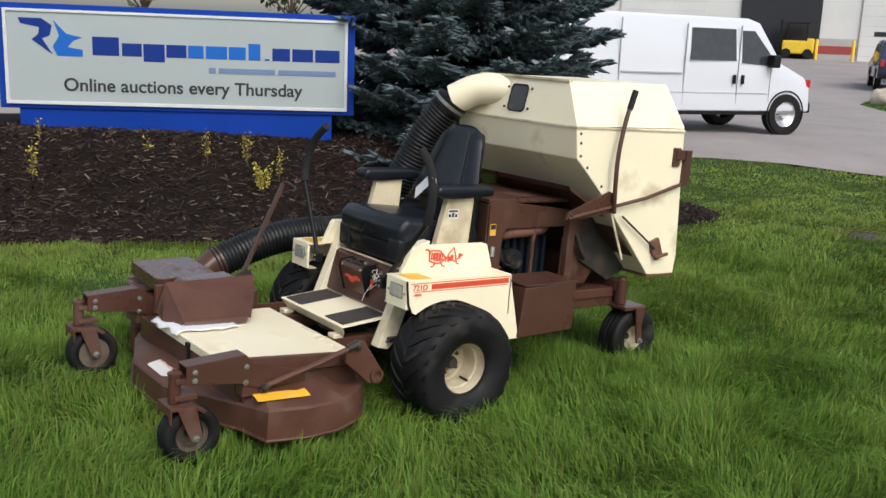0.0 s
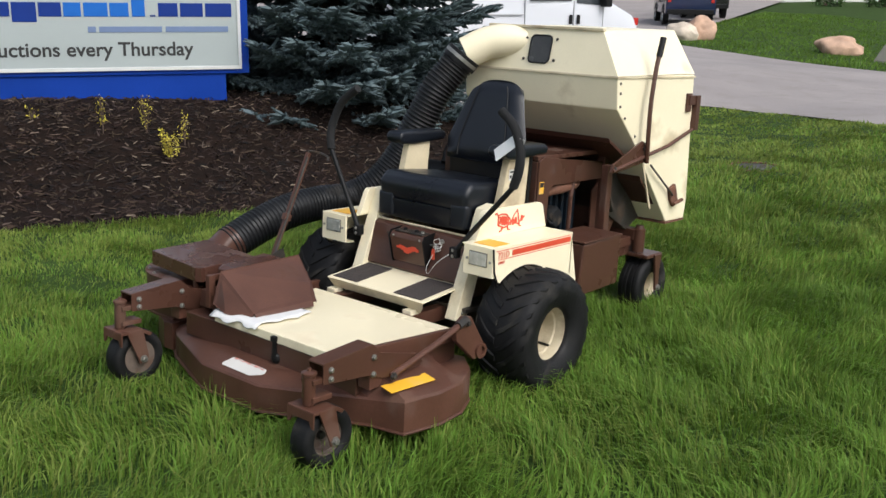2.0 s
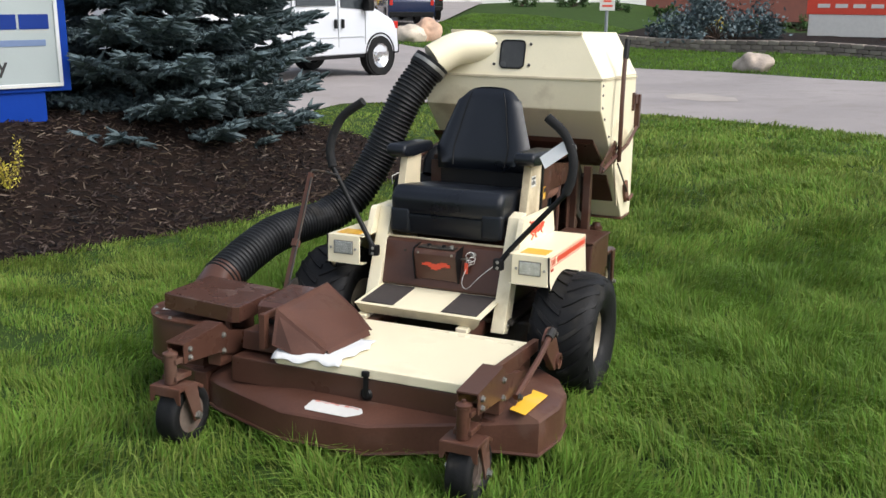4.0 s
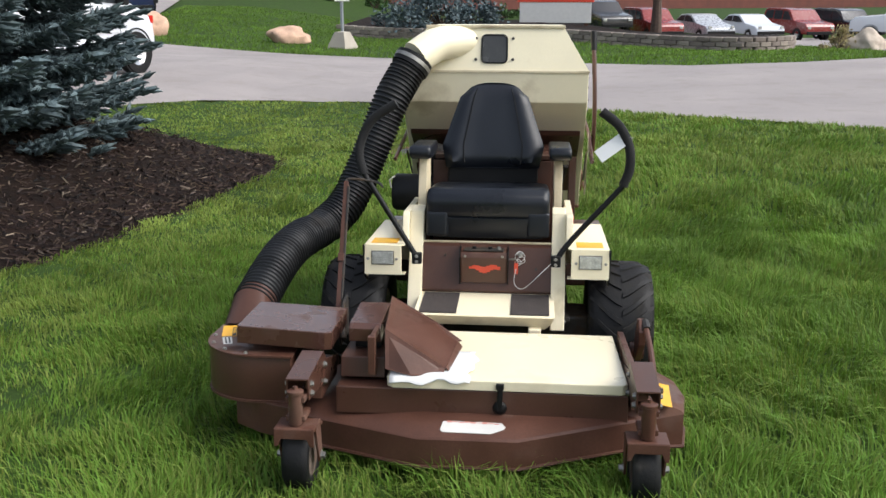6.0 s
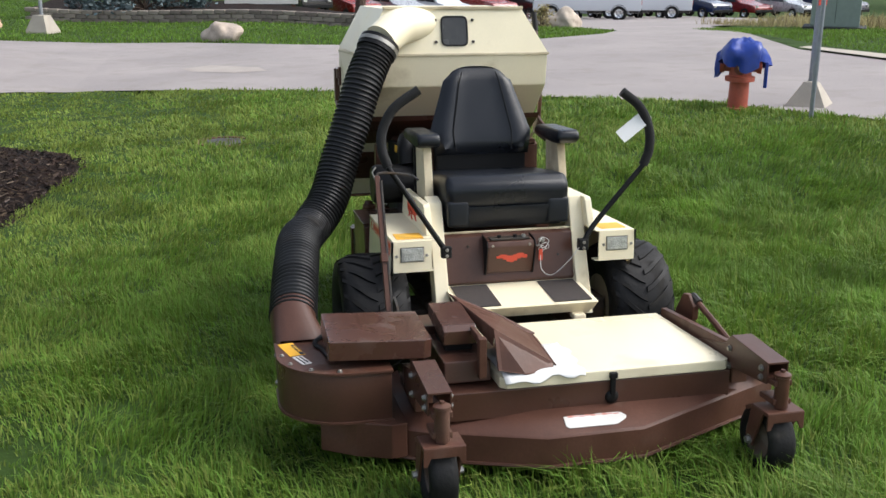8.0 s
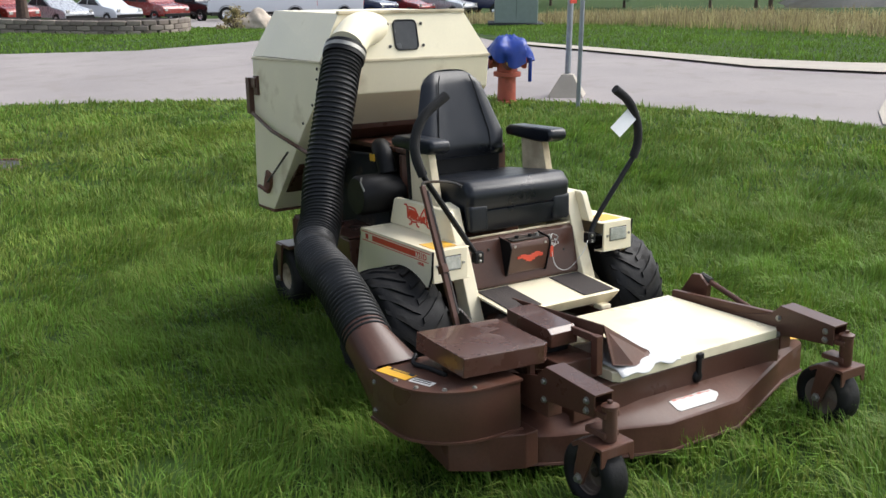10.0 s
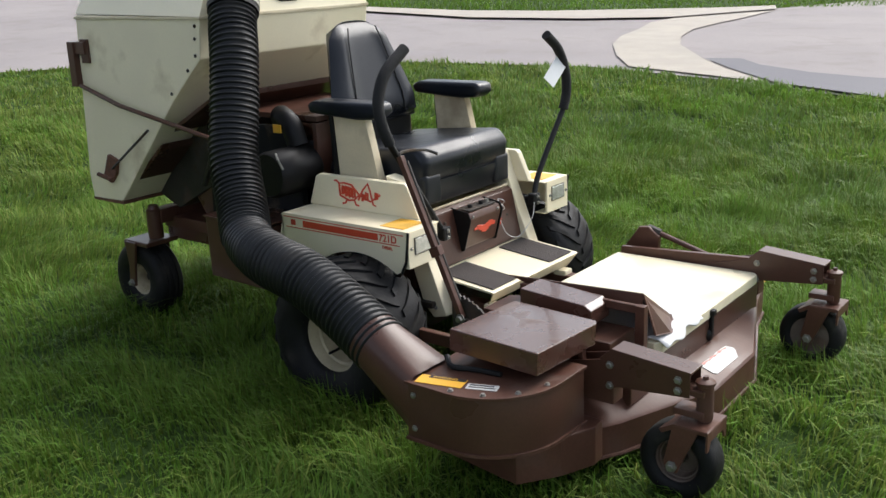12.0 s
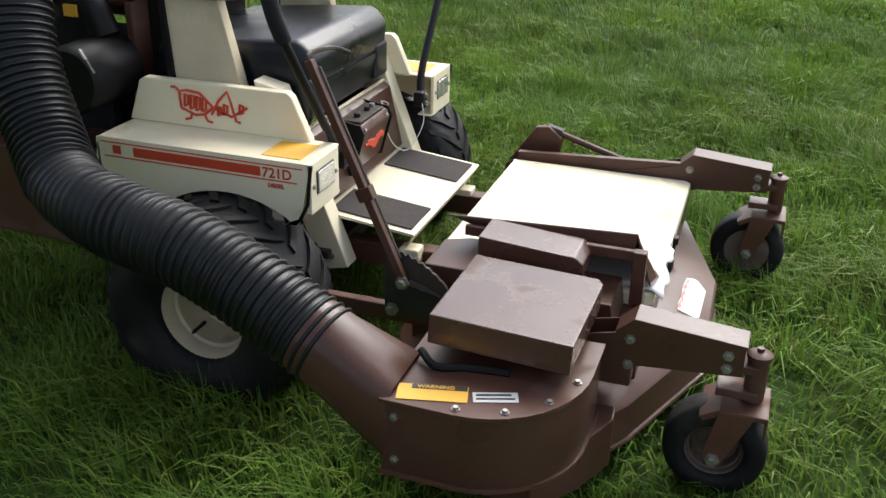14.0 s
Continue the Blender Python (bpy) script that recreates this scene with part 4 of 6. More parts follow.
# caster arms at the deck's front corners
for s, py in ((1, 0.54), (-1, -0.53)):
    armp = [(1.222, 0.384), (1.0, 0.403), (0.965, 0.37), (0.76, 0.32), (0.74, 0.285), (0.93, 0.27), (1.02, 0.3), (1.11, 0.308), (1.222, 0.318)]
    bm_ = BM()
    for q in (1, -1):
        merge(bm_, prism(armp, "y", py + q * 0.036, py + q * 0.031, 0.0015))
    merge(bm_, prism([(1.225, 0.388), (0.998, 0.407), (0.96, 0.372), (0.965, 0.367), (1.0, 0.401), (1.225, 0.382)], "y", py - 0.036, py + 0.036, 0.0015))
    arm = part("caster_arm", bm_, BROWN, mower, "worn brown channel arm")
    for x, z in ((0.993, 0.36), (0.993, 0.3), (1.19, 0.362), (1.19, 0.332)):
        for q in (1, -1):
            part("arm_bolt", bolt((x, py + q * 0.037, z), (0, q, 0), 0.008, 0.008), STEEL, arm)
    part("arm_block", box(0.74, 1.0, py - 0.028, py + 0.028, 0.24, 0.31, 0.004), BROWN_WORN, arm)
    px = 1.25
    tube = part("pivot_tube", lathe([(0, 0.25), (0.019, 0.25), (0.022, 0.255), (0.022, 0.35), (0.026, 0.352), (0.026, 0.36), (0.018, 0.364), (0.008, 0.366), (0.007, 0.374), (0, 0.374)], 18, "z", Matrix.Translation((px, py, 0))), BROWN_WORN, arm, "pivot tube with grease cap", smooth=40)
    for z in (0.262, 0.322):
        part("pivot_strap", box(1.175, 1.258, py - 0.03, py + 0.03, z, z + 0.018, 0.003), BROWN_WORN, arm)
    wx = px - 0.06
    fk = BM()
    merge(fk, prism([(px + 0.035, 0.236), (px + 0.035, 0.248), (px - 0.06, 0.248), (px - 0.1, 0.225), (px - 0.09, 0.215), (px - 0.055, 0.236)], "y", py - 0.062, py + 0.062, 0.002))
    for q in (1, -1):
        merge(fk, prism([(px + 0.012, 0.245), (px - 0.06, 0.245), (wx - 0.024, 0.135), (wx - 0.015, 0.11), (wx + 0.015, 0.11), (wx + 0.024, 0.135)], "y", py + q * 0.055, py + q * 0.063, 0.002))
    merge(fk, prism([(py - 0.062, 0.246), (py + 0.062, 0.246), (py + 0.062, 0.19), (py + 0.05, 0.192), (py + 0.04, 0.215), (py - 0.04, 0.215), (py - 0.05, 0.192), (py - 0.062, 0.19)], "x", px + 0.03, px + 0.036, 0.002))
    part("caster_fork", fk, BROWN_WORN, arm, "brown caster fork")
    for q in (1, -1):
        part("axle_nut", bolt((wx, py + q * 0.064, 0.127), (0, q, 0), 0.011, 0.012), STEEL, arm)
    wheel("caster_wheel", (wx, py, 0.127), 0.109, 0.085, 0.062, "", "smooth", DARKSTEEL, RIMGREY, s)

# side rail, lift arm and strut on the left
part("side_rail", prism([(0.46, 0.3), (0.46, 0.345), (0.99, 0.375), (0.99, 0.3)], "y", 0.508, 0.53, 0.003), BROWN_WORN, deck, "sloping brown side rail")
for s in (1,):
    la = part("lift_arm", prism([(0.5, 0.41), (0.54, 0.415), (0.585, 0.38), (0.58, 0.33), (0.47, 0.235), (0.42, 0.245), (0.415, 0.29)], "y", s * 0.575, s * 0.6, 0.004), BROWN_WORN, mower, "brown lift arm plate")
    part("arm_bushing", lathe([(0.018, 0), (0.03, 0), (0.03, 0.05), (0.018, 0.05), (0.018, 0)], 20, "y", Matrix.Translation((0.437, s * 0.56, 0.265))), BROWN_WORN, la, smooth=40)
    part("strut", rod([(0.54, s * 0.6, 0.4), (0.7, s * 0.605, 0.35), (0.93, s * 0.6, 0.285)], 0.011, 8), BROWN_WORN, la, "bent brown strut")
    part("strut_spring", rod([(0.53, s * 0.6, 0.405), (0.58, s * 0.602, 0.39)], 0.016, 8), DARKSTEEL, la)
    for x, z in ((0.535, 0.395), (0.93, 0.287)):
        part("strut_bolt", bolt((x, s * 0.612, z), (0, s, 0), 0.01, 0.01), DARKSTEEL, la)
part("push_arm", box(0.1, 0.6, -0.49, -0.465, 0.25, 0.29, 0.004), BROWN_WORN, mower)

# blower on the right of the deck
D = [(0.6, -0.955)] + [(0.74 + 0.205 * math.sin(a) * 1.0, -0.745 - 0.212 * math.cos(a)) for a in (radians(d) for d in range(0, 93, 9))] + [(0.945, -0.62), (0.6, -0.62)]
hs = BM()
merge(hs, prism(D, "z", 0.205, 0.36, 0.003))
blow = part("blower_housing", hs, BROWN, mower, "curved brown blower housing on the deck", smooth=30)
D2 = [(0.735 + (x - 0.735) * 1.03, -0.79 + (y + 0.79) * 1.03) for x, y in D]
part("blower_top", prism(D2, "z", 0.358, 0.366, 0.001), BROWN_WORN, blow, "blower top plate with bare metal scuffs")
part("blower_band", prism(D2, "z", 0.197, 0.206, 0.001), BROWN_WORN, blow)
part("blower_skirt", prism([(0.62, -0.8), (0.865, -0.838), (0.94, -0.735), (0.985, -0.63), (0.98, -0.58), (0.5, -0.58)], "z", 0.085, 0.2, 0.004), BROWN_WORN, blow, "angled lower skirt")
for p in D[1:-2:3]:
    part("rim_bolt", bolt((0.735 + (p[0] - 0.735) * 0.93, -0.79 + (p[1] + 0.79) * 0.92, 0.366), (0, 0, 1), 0.006, 0.006), STEEL, blow)
nk = BM()
n_ = 28
ring_a = []
for k in range(n_):
    a = 2 * math.pi * k / n_
    c, s_ = math.cos(a), math.sin(a)
    q = max(abs(c), abs(s_))
    ring_a.append(nk.verts.new((0.615, -0.865 + 0.09 * c / q, 0.29 + 0.085 * s_ / q)))
dn = (Vector(HP[-1]) - Vector(HP[-2])).normalized()
u_ = Vector((0, 1, 0)); u_ = (u_ - dn * u_.dot(dn)).normalized()
v_ = -dn.cross(u_)
if v_.z < 0:
    v_ = -v_
ring_b = [nk.verts.new(Vector(HP[-1]) + 0.08 * (math.cos(2 * math.pi * k / n_) * u_ + math.sin(2 * math.pi * k / n_) * v_)) for k in range(n_)]
ring_c = [nk.verts.new(Vector(HP[-1]) - dn * 0.05 + 0.08 * (math.cos(2 * math.pi * k / n_) * u_ + math.sin(2 * math.pi * k / n_) * v_)) for k in range(n_)]
for A_, B_ in ((ring_a, ring_b), (ring_b, ring_c)):
    for k in range(n_):
        nk.faces.new((A_[k], A_[(k + 1) % n_], B_[(k + 1) % n_], B_[k]))
part("outlet_neck", nk, BROWN, blow, "brown outlet neck to the hose", smooth=40)
for z in (0.235, 0.33):
    part("neck_bolt", bolt((0.625, -0.957, z), (0, -1, 0), 0.006, 0.005), STEEL, blow)
LM = Matrix.Translation((0.683, -0.909, 0.3665)) @ Matrix.Rotation(radians(14), 4, "Z")
yl_ = part("warning_label", box(-0.066, 0.066, -0.026, 0.026, 0, 0.0015, 0.0004, m=LM), ORANGE, blow, "orange warning label")
tx = text_mesh("WARNING", 0.0145, 0.0004, True)
tx.transform(LM @ Matrix.Translation((-0.03, 0.0125, 0.0024)))
part("header_bar", box(-0.04, 0.064, 0.0105, 0.0245, 0.0015, 0.0022, 0, m=LM), INK, yl_, "black label header")
part("lettering", tx, ORANGE, yl_)
LM2 = Matrix.Translation((0.797, -0.883, 0.3665)) @ Matrix.Rotation(radians(20), 4, "Z")
wl_ = part("white_label", box(-0.042, 0.042, -0.016, 0.016, 0, 0.0015, 0.0004, m=LM2), WHITE, blow, "small white label")
part("label_print", merge(box(-0.036, 0.03, 0.004, 0.01, 0.0015, 0.0021, 0, m=LM2), box(-0.036, 0.036, -0.008, -0.003, 0.0015, 0.0021, 0, m=LM2)), INK, wl_)

# sheet-metal belt covers
BT = Matrix.Translation((0.77, -0.648, 0.43)) @ Matrix.Rotation(radians(2.0), 4, "Y") @ Matrix.Rotation(radians(-3.0), 4, "X")
cov = part("belt_cover", prism([(0.148, -0.162), (-0.135, -0.157), (-0.14, 0.165), (0.135, 0.163), (0.148, 0.14)], "z", -0.035, 0.027, 0.003, m=BT), GLOSSBROWN, mower, "dented brown pulley cover")
part("cover_post", box(0.72, 0.8, -0.72, -0.6, 0.36, 0.4, 0.004), BLACK, cov)
part("cover_leg", box(0.885, 0.9, -0.55, -0.53, 0.3, 0.41, 0.002), BROWN_WORN, cov)
part("rubber_flap", rod(curve_pts([(0.62, -0.8, 0.385), (0.66, -0.83, 0.375), (0.72, -0.81, 0.372), (0.8, -0.8, 0.372)], 5), 0.008, 8), BLACK, cov)
bx = part("idler_cover", prism([(0.62, 0.43), (0.62, 0.475), (0.84, 0.46), (0.86, 0.445), (0.86, 0.40), (0.83, 0.40)], "y", -0.435, -0.325, 0.003), GLOSSBROWN, mower, "small brown idler cover")
part("gearbox_cover", prism([(0.6, 0.3), (0.6, 0.37), (0.93, 0.368), (0.94, 0.3)], "y", -0.45, -0.3, 0.004), BROWN, mower, "brown gearbox cover")
part("drive_guard", prism([(0.5, -0.46), (0.5, -0.315), (0.56, -0.285), (0.64, -0.285), (0.64, -0.46)], "z", 0.327, 0.398, 0.004), BROWN, mower, "brown drive guard behind the covers")
part("gearbox_neck", box(0.66, 0.82, -0.42, -0.33, 0.365, 0.405, 0.004), BLACK, bx)

# height lever with ratchet plate on the right front
hl = part("height_lever", prism([(-0.009, 0), (0.009, 0), (0.009, 0.52), (-0.009, 0.52)], "y", -0.009, 0.009, 0.002, m=Matrix.Translation((0.485, -0.548, 0.39)) @ Matrix.Rotation(radians(-24), 4, "Y")), BROWN_WORN, mower, "flat brown deck height lever")
part("lever_loop", rod(curve_pts([(0.275, -0.548, 0.86), (0.27, -0.54, 0.875), (0.272, -0.47, 0.872), (0.275, -0.42, 0.862), (0.3, -0.4, 0.85)], 4), 0.005, 6), DARKSTEEL, hl)
part("lever_rod", rod([(0.29, -0.536, 0.85), (0.47, -0.536, 0.44)], 0.005, 6), DARKSTEEL, hl)
part("lever_collar", box(-0.018, 0.018, -0.012, 0.012, 0.2, 0.23, 0.002, m=Matrix.Translation((0.485, -0.548, 0.39)) @ Matrix.Rotation(radians(-24), 4, "Y")), BROWN_WORN, hl)
rt = [(0.43, 0.3), (0.43, 0.42)]
for k in range(9):
    rt += [(0.44 + 0.016 * k, 0.455 - 0.001 * k * k), (0.448 + 0.016 * k, 0.445 - 0.001 * k * k)]
rt += [(0.6, 0.33), (0.58, 0.29)]
part("ratchet_plate", prism(rt, "y", -0.525, -0.517, 0.0), DARKSTEEL, hl, "notched ratchet plate")
for x, z in ((0.485, 0.39), (0.46, 0.32)):
    part("ratchet_bolt", bolt((x, -0.557, z), (0, -1, 0), 0.011, 0.012), STEEL, hl)
part("ratchet_link", rod([(0.49, -0.535, 0.38), (0.62, -0.5, 0.33)], 0.01, 8), DARKSTEEL, hl)


# ---- loose things on the mower ----
sh = thing("belt_shield", MOWER, "loose bent brown sheet-metal shield lying on the deck cover", "shield")
# a folded tray: sloping face, turned-down end and side flanges
def sheet(corners, thick, m=None):
    bm = BM()
    c = [Vector(p) for p in corners]
    n = (c[1] - c[0]).cross(c[2] - c[0]).normalized() * thick
    lo, hi = [bm.verts.new(p) for p in c], [bm.verts.new(p + n) for p in c]
    bm.faces.new(lo)
    bm.faces.new(hi[::-1])
    for i in range(len(c)):
        bm.faces.new((lo[i], hi[i], hi[(i + 1) % len(c)], lo[(i + 1) % len(c)]))
    bevel(bm, 0.0012, 1)
    return bm
T1, T2, T3, T4, T5, T6 = (0.955, -0.295, 0.476), (0.515, -0.335, 0.472), (0.665, -0.078, 0.352), (0.95, -0.095, 0.347), (0.995, -0.29, 0.352), (1.005, -0.2, 0.334)
part("shield_face", sheet([T1, T2, (0.6, -0.16, 0.402), (0.66, -0.062, 0.352), T3, T4], 0.004), BROWN_WORN, sh, "scratched brown face")
part("shield_end", sheet([T1, T4, (0.965, -0.1, 0.33), T6, T5], 0.004), BROWN_WORN, sh, "turned-down end flap")
part("shield_side", sheet([T2, T1, (0.95, -0.3, 0.42), (0.6, -0.32, 0.44)], 0.004), BROWN_WORN, sh)
part("shield_lip", sheet([T3, T4, (0.95, -0.086, 0.334), (0.68, -0.06, 0.334)], 0.003), BROWN_WORN, sh)
part("shield_bar", box(0.56, 0.98, -0.345, -0.33, 0.43, 0.455, 0.003), BROWN_WORN, sh)
part("shield_post", box(0.955, 0.985, -0.35, -0.325, 0.325, 0.455, 0.003), BROWN_WORN, sh)

pk = BM()
NX, NY = 14, 12
vv = {}
for i in range(NX + 1):
    for j in range(NY + 1):
        x, y = 0.74 + 0.28 * i / NX, -0.275 + 0.27 * j / NY
        e = 0.02 * noise.noise((x * 14, y * 14, 1.0))
        z = 0.331 + 0.006 * abs(noise.noise((x * 22, y * 22, 3.0))) - max(0, x + e - 1.0) * 0.8
        vv[i, j] = pk.verts.new((x + (e if i == NX else 0), y + (e * 1.6 if j == NY else 0), z))
for i in range(NX):
    for j in range(NY):
        pk.faces.new((vv[i, j], vv[i + 1, j], vv[i + 1, j + 1], vv[i, j + 1]))
ex = bmesh.ops.extrude_face_region(pk, geom=pk.faces[:])
bmesh.ops.translate(pk, verts=[g for g in ex["geom"] if isinstance(g, bmesh.types.BMVert)], vec=(0, 0, 0.004))
pobj = part("packing_sheet", pk, FOAMWHITE, None, smooth=True)
pobj.matrix_basis = MOWER
tagged(pobj, "crumpled white packing sheet lying on the deck cover", "sheet")

tagm = MOWER @ Matrix.Translation((0.19, 0.49, 1.012)) @ Matrix.Rotation(radians(-53), 4, "X") @ Matrix.Rotation(radians(-25), 4, "Z")
tag = part("price_tag", box(-0.0008, 0.0008, -0.028, 0.028, -0.075, 0.055, 0.0003), PAPER, None)
tag.matrix_basis = tagm
tagged(tag, "white paper tag tied to the steering lever", "tag")
part("tag_string", rod([(0, 0.0, 0.05), (-0.01, 0.015, 0.075), (-0.02, 0.03, 0.06), (-0.012, 0.012, 0.05), (0.004, 0.01, 0.07)], 0.0015, 5), WHITE, tag)


# ---- lawn, drive and planting bed ----
def axis_steps(lo, hi, centre, fine, growth):
    xs, d, step = [centre], centre, fine
    while d < hi:
        step = fine if d < centre + 9 else step * growth
        d += step
        xs.append(min(d, hi))
    d, step = centre, fine
    while d > lo:
        step = fine if d > centre - 9 else step * growth
        d -= step
        xs.insert(0, max(d, lo))
    return xs


NEAR = [(-14, 26), (0, 20), (5.8, 15), (7.8, 11.6), (9.6, 10.1), (11.7, 9.72), (12.9, 8.95), (13.9, 8.1), (13.8, 6.9), (13.25, 5.3), (12.5, 4.0), (10.9, 1.64), (9.4, -0.22), (7.8, -1.05), (5.5, -1.85), (3.7, -1.72), (1.2, -1.05), (-6, -0.2), (-30, 3)]
FAR = [(-30, -13), (-6, -13), (5.6, -13), (6.4, -9.6), (7.6, -7.0), (9.4, -5.4), (11.5, -5.3), (15.5, -5.2), (20, -6.8), (30, -11), (44, -24), (70, -30), (70, 2), (46, -3.5), (33, -6.5), (25, -5.6), (21.8, -3.9), (20.1, -1.5), (19.8, 0.9), (21.5, 3.4), (23.6, 5.9), (25.9, 10.4), (27.3, 13.6), (27.9, 15.8), (28.8, 17.2), (31, 18), (40, 20), (75, 30), (75, 75), (-14, 75)]
gx, gy = axis_steps(-400, 600, 3, 0.3, 1.22), axis_steps(-500, 500, 4, 0.3, 1.22)
gv = np.array([(x, y, ground_z(x, y) - (0.12 if abs(x) < 90 and abs(y) < 90 and inside_by(NEAR + FAR, x, y) > 0.35 else 0) + (0.012 * noise.noise((x * 1.3, y * 1.3, 0)) if abs(x) < 15 else 0)) for x in gx for y in gy])
gf = np.array([(i * len(gy) + j, (i + 1) * len(gy) + j, (i + 1) * len(gy) + j + 1, i * len(gy) + j + 1) for i in range(len(gx) - 1) for j in range(len(gy) - 1)])
ground = quads("ground", gv, gf, SOIL)
tagged(ground, "green lawn ground", "lawn", kind="structure")


def draped(name, poly, lift, material, step, label, category, kind="structure", h=ground_z):
    """A sheet over the ground inside a polygon, cut along its edge."""
    bm = BM()
    pts = []
    for (ax, ay), (bx, by) in zip(poly, poly[1:] + poly[:1]):
        n = max(1, int(math.hypot(bx - ax, by - ay) / step))
        pts += [(ax + (bx - ax) * k / n, ay + (by - ay) * k / n) for k in range(n)]
    bm.faces.new([bm.verts.new((x, y, 0)) for x, y in pts])
    xs, ys = [p[0] for p in pts], [p[1] for p in pts]
    for lo, hi, no in ((min(xs), max(xs), (1, 0, 0)), (min(ys), max(ys), (0, 1, 0))):
        d = lo + step
        while d < hi:
            bmesh.ops.bisect_plane(bm, geom=bm.verts[:] + bm.edges[:] + bm.faces[:], plane_co=Vector(no) * d, plane_no=no)
            d += step
    for v in bm.verts:
        v.co.z = h(v.co.x, v.co.y) + lift
    ob = part(name, bm, material, None)
    return tagged(ob, label, category, kind=kind)


draped("road", NEAR + FAR, 0.015, ASPHALT, 1.1, "worn grey asphalt drive", "road")
draped("pavement", [(6.9, -6.8), (7.86, -5.85), (9.36, -5.13), (11.1, -5.2), (15.5, -5.2), (15.8, -5.6), (11.6, -6.0), (10.2, -6.2), (9.0, -6.88), (8.06, -7.89), (7.11, -8.91), (6.47, -9.92), (6.2, -9.2)], 0.05, CONCRETE, 0.6, "pale concrete kerb strip", "kerb")
draped("concrete_apron", [(3.57, -1.75), (5.09, -1.98), (5.56, -2.6), (6.01, -3.36), (6.27, -4.02), (6.53, -5.04), (6.85, -6.03), (6.9, -6.8), (6.2, -9.1), (6.07, -7.5), (6.03, -6.46), (5.93, -5.39), (5.67, -4.47), (5.33, -3.69), (4.68, -2.82), (4.17, -2.28)], 0.03, CONCRETE, 0.6, "pale concrete apron", "apron")
draped("dark_drive", [(4.63, -2.77), (4.3, -2.92), (4.0, -2.62), (3.45, -2.4), (2.9, -2.36), (1.6, -2.57), (-3, -2.9), (-3, -0.7), (1.2, -1.1), (3.5, -1.7), (4.17, -2.28)], 0.04, ASPHALT_DARK, 0.6, "dark fresh asphalt patch", "road")
bed = draped("planting_bed", BED, 0.0, MULCH, 0.22, "mounded dark mulch bed", "planting bed", h=bed_z)
draped("sand_patch", [(16.71, 5.9), (17.16, 5.42), (16.35, 4.62), (15.67, 4.5), (15.58, 5.02), (16.09, 5.71)], 0.019, SANDSTAIN, 0.5, "sandy stain on the drive", "stain")

rng = np.random.default_rng(4)


def scatter(n, x0, x1, y0, y1, keep):
    res = []
    while len(res) < n:
        x, y = rng.uniform(x0, x1), rng.uniform(y0, y1)
        if keep(x, y):
            res.append((x, y))
    return res


# mulch chips
cv, cf = [], []
for x, y in scatter(17000, -2.5, 8.9, 6.5, 11.5, lambda x, y: inside_by(BED, x, y) > -0.06 and y < 10.9 - 0.25 * x):
    l, w, h = rng.uniform(0.012, 0.045), rng.uniform(0.004, 0.011), rng.uniform(0.002, 0.006)
    a, tl = rng.uniform(0, 6.283), rng.normal(0, 0.35)
    c, s = math.cos(a), math.sin(a)
    z = bed_z(x, y) + 0.004
    b = len(cv)
    for dx, dy, dz in ((-l, -w, 0), (l, -w * 0.4, 0), (l, w * 0.5, 0), (-l, w, 0), (-l * 0.8, 0, h * 2), (l * 0.8, 0, h * 2)):
        cv.append((x + c * dx - s * dy, y + s * dx + c * dy, z + dz + tl * dx))
    cf += [(b, b + 1, b + 5, b + 4), (b + 1, b + 2, b + 5, b + 5), (b + 2, b + 3, b + 4, b + 5), (b + 3, b, b + 4, b + 4), (b, b + 1, b + 2, b + 3)]
def chip_mesh(first, last, material, label):
    me = bpy.data.meshes.new("mulch_chips")
    me.from_pydata(cv[first * 6:last * 6], [], [tuple(dict.fromkeys(k - first * 6 for k in f)) for f in cf[first * 5:last * 5]])
    me.materials.append(material)
    tagged(new("mulch_chips", me), label, "mulch", kind="stuff")


chip_mesh(0, 15600, CHIP, "scattered dark bark mulch chips")
chip_mesh(15600, 17000, CHIP_PALE, "weathered grey-brown mulch chips")


# ---- grass ----
def blade_mesh(name, p, z, a, hgt, ln, wd, material, label):
    """Curved three-piece blades at the places given."""
    n = len(p)
    face = a + math.pi / 2 + rng.normal(0, 0.7, n)
    wv = np.stack([np.cos(face) * wd, np.sin(face) * wd, np.zeros(n)], 1)
    dx, dy = np.cos(a) * ln, np.sin(a) * ln
    base = np.stack([p[:, 0], p[:, 1], z - 0.01], 1)
    mid = base + np.stack([dx * 0.35, dy * 0.35, hgt * 0.6], 1)
    tip = base + np.stack([dx, dy, hgt * (1 - 0.3 * np.clip(ln / hgt, 0, 1.2))], 1)
    v = np.stack([base - wv, base + wv, mid - wv * 0.8, mid + wv * 0.8, tip], 1).reshape(-1, 3)
    i = np.arange(n)[:, None] * 5
    tris = np.concatenate([i + [0, 1, 3], i + [0, 3, 2], i + [2, 3, 4]], 1).reshape(-1, 3)
    me = bpy.data.meshes.new(name)
    me.vertices.add(len(v))
    me.vertices.foreach_set("co", v.astype(np.float32).ravel())
    me.loops.add(tris.size)
    me.loops.foreach_set("vertex_index", tris.astype(np.int32).ravel())
    me.polygons.add(len(tris))
    me.polygons.foreach_set("loop_start", np.arange(0, tris.size, 3, dtype=np.int32))
    me.polygons.foreach_set("loop_total", np.full(len(tris), 3, dtype=np.int32))
    me.update(calc_edges=True)
    me.materials.append(material)
    return tagged(new(name, me), label, "grass", kind="stuff")


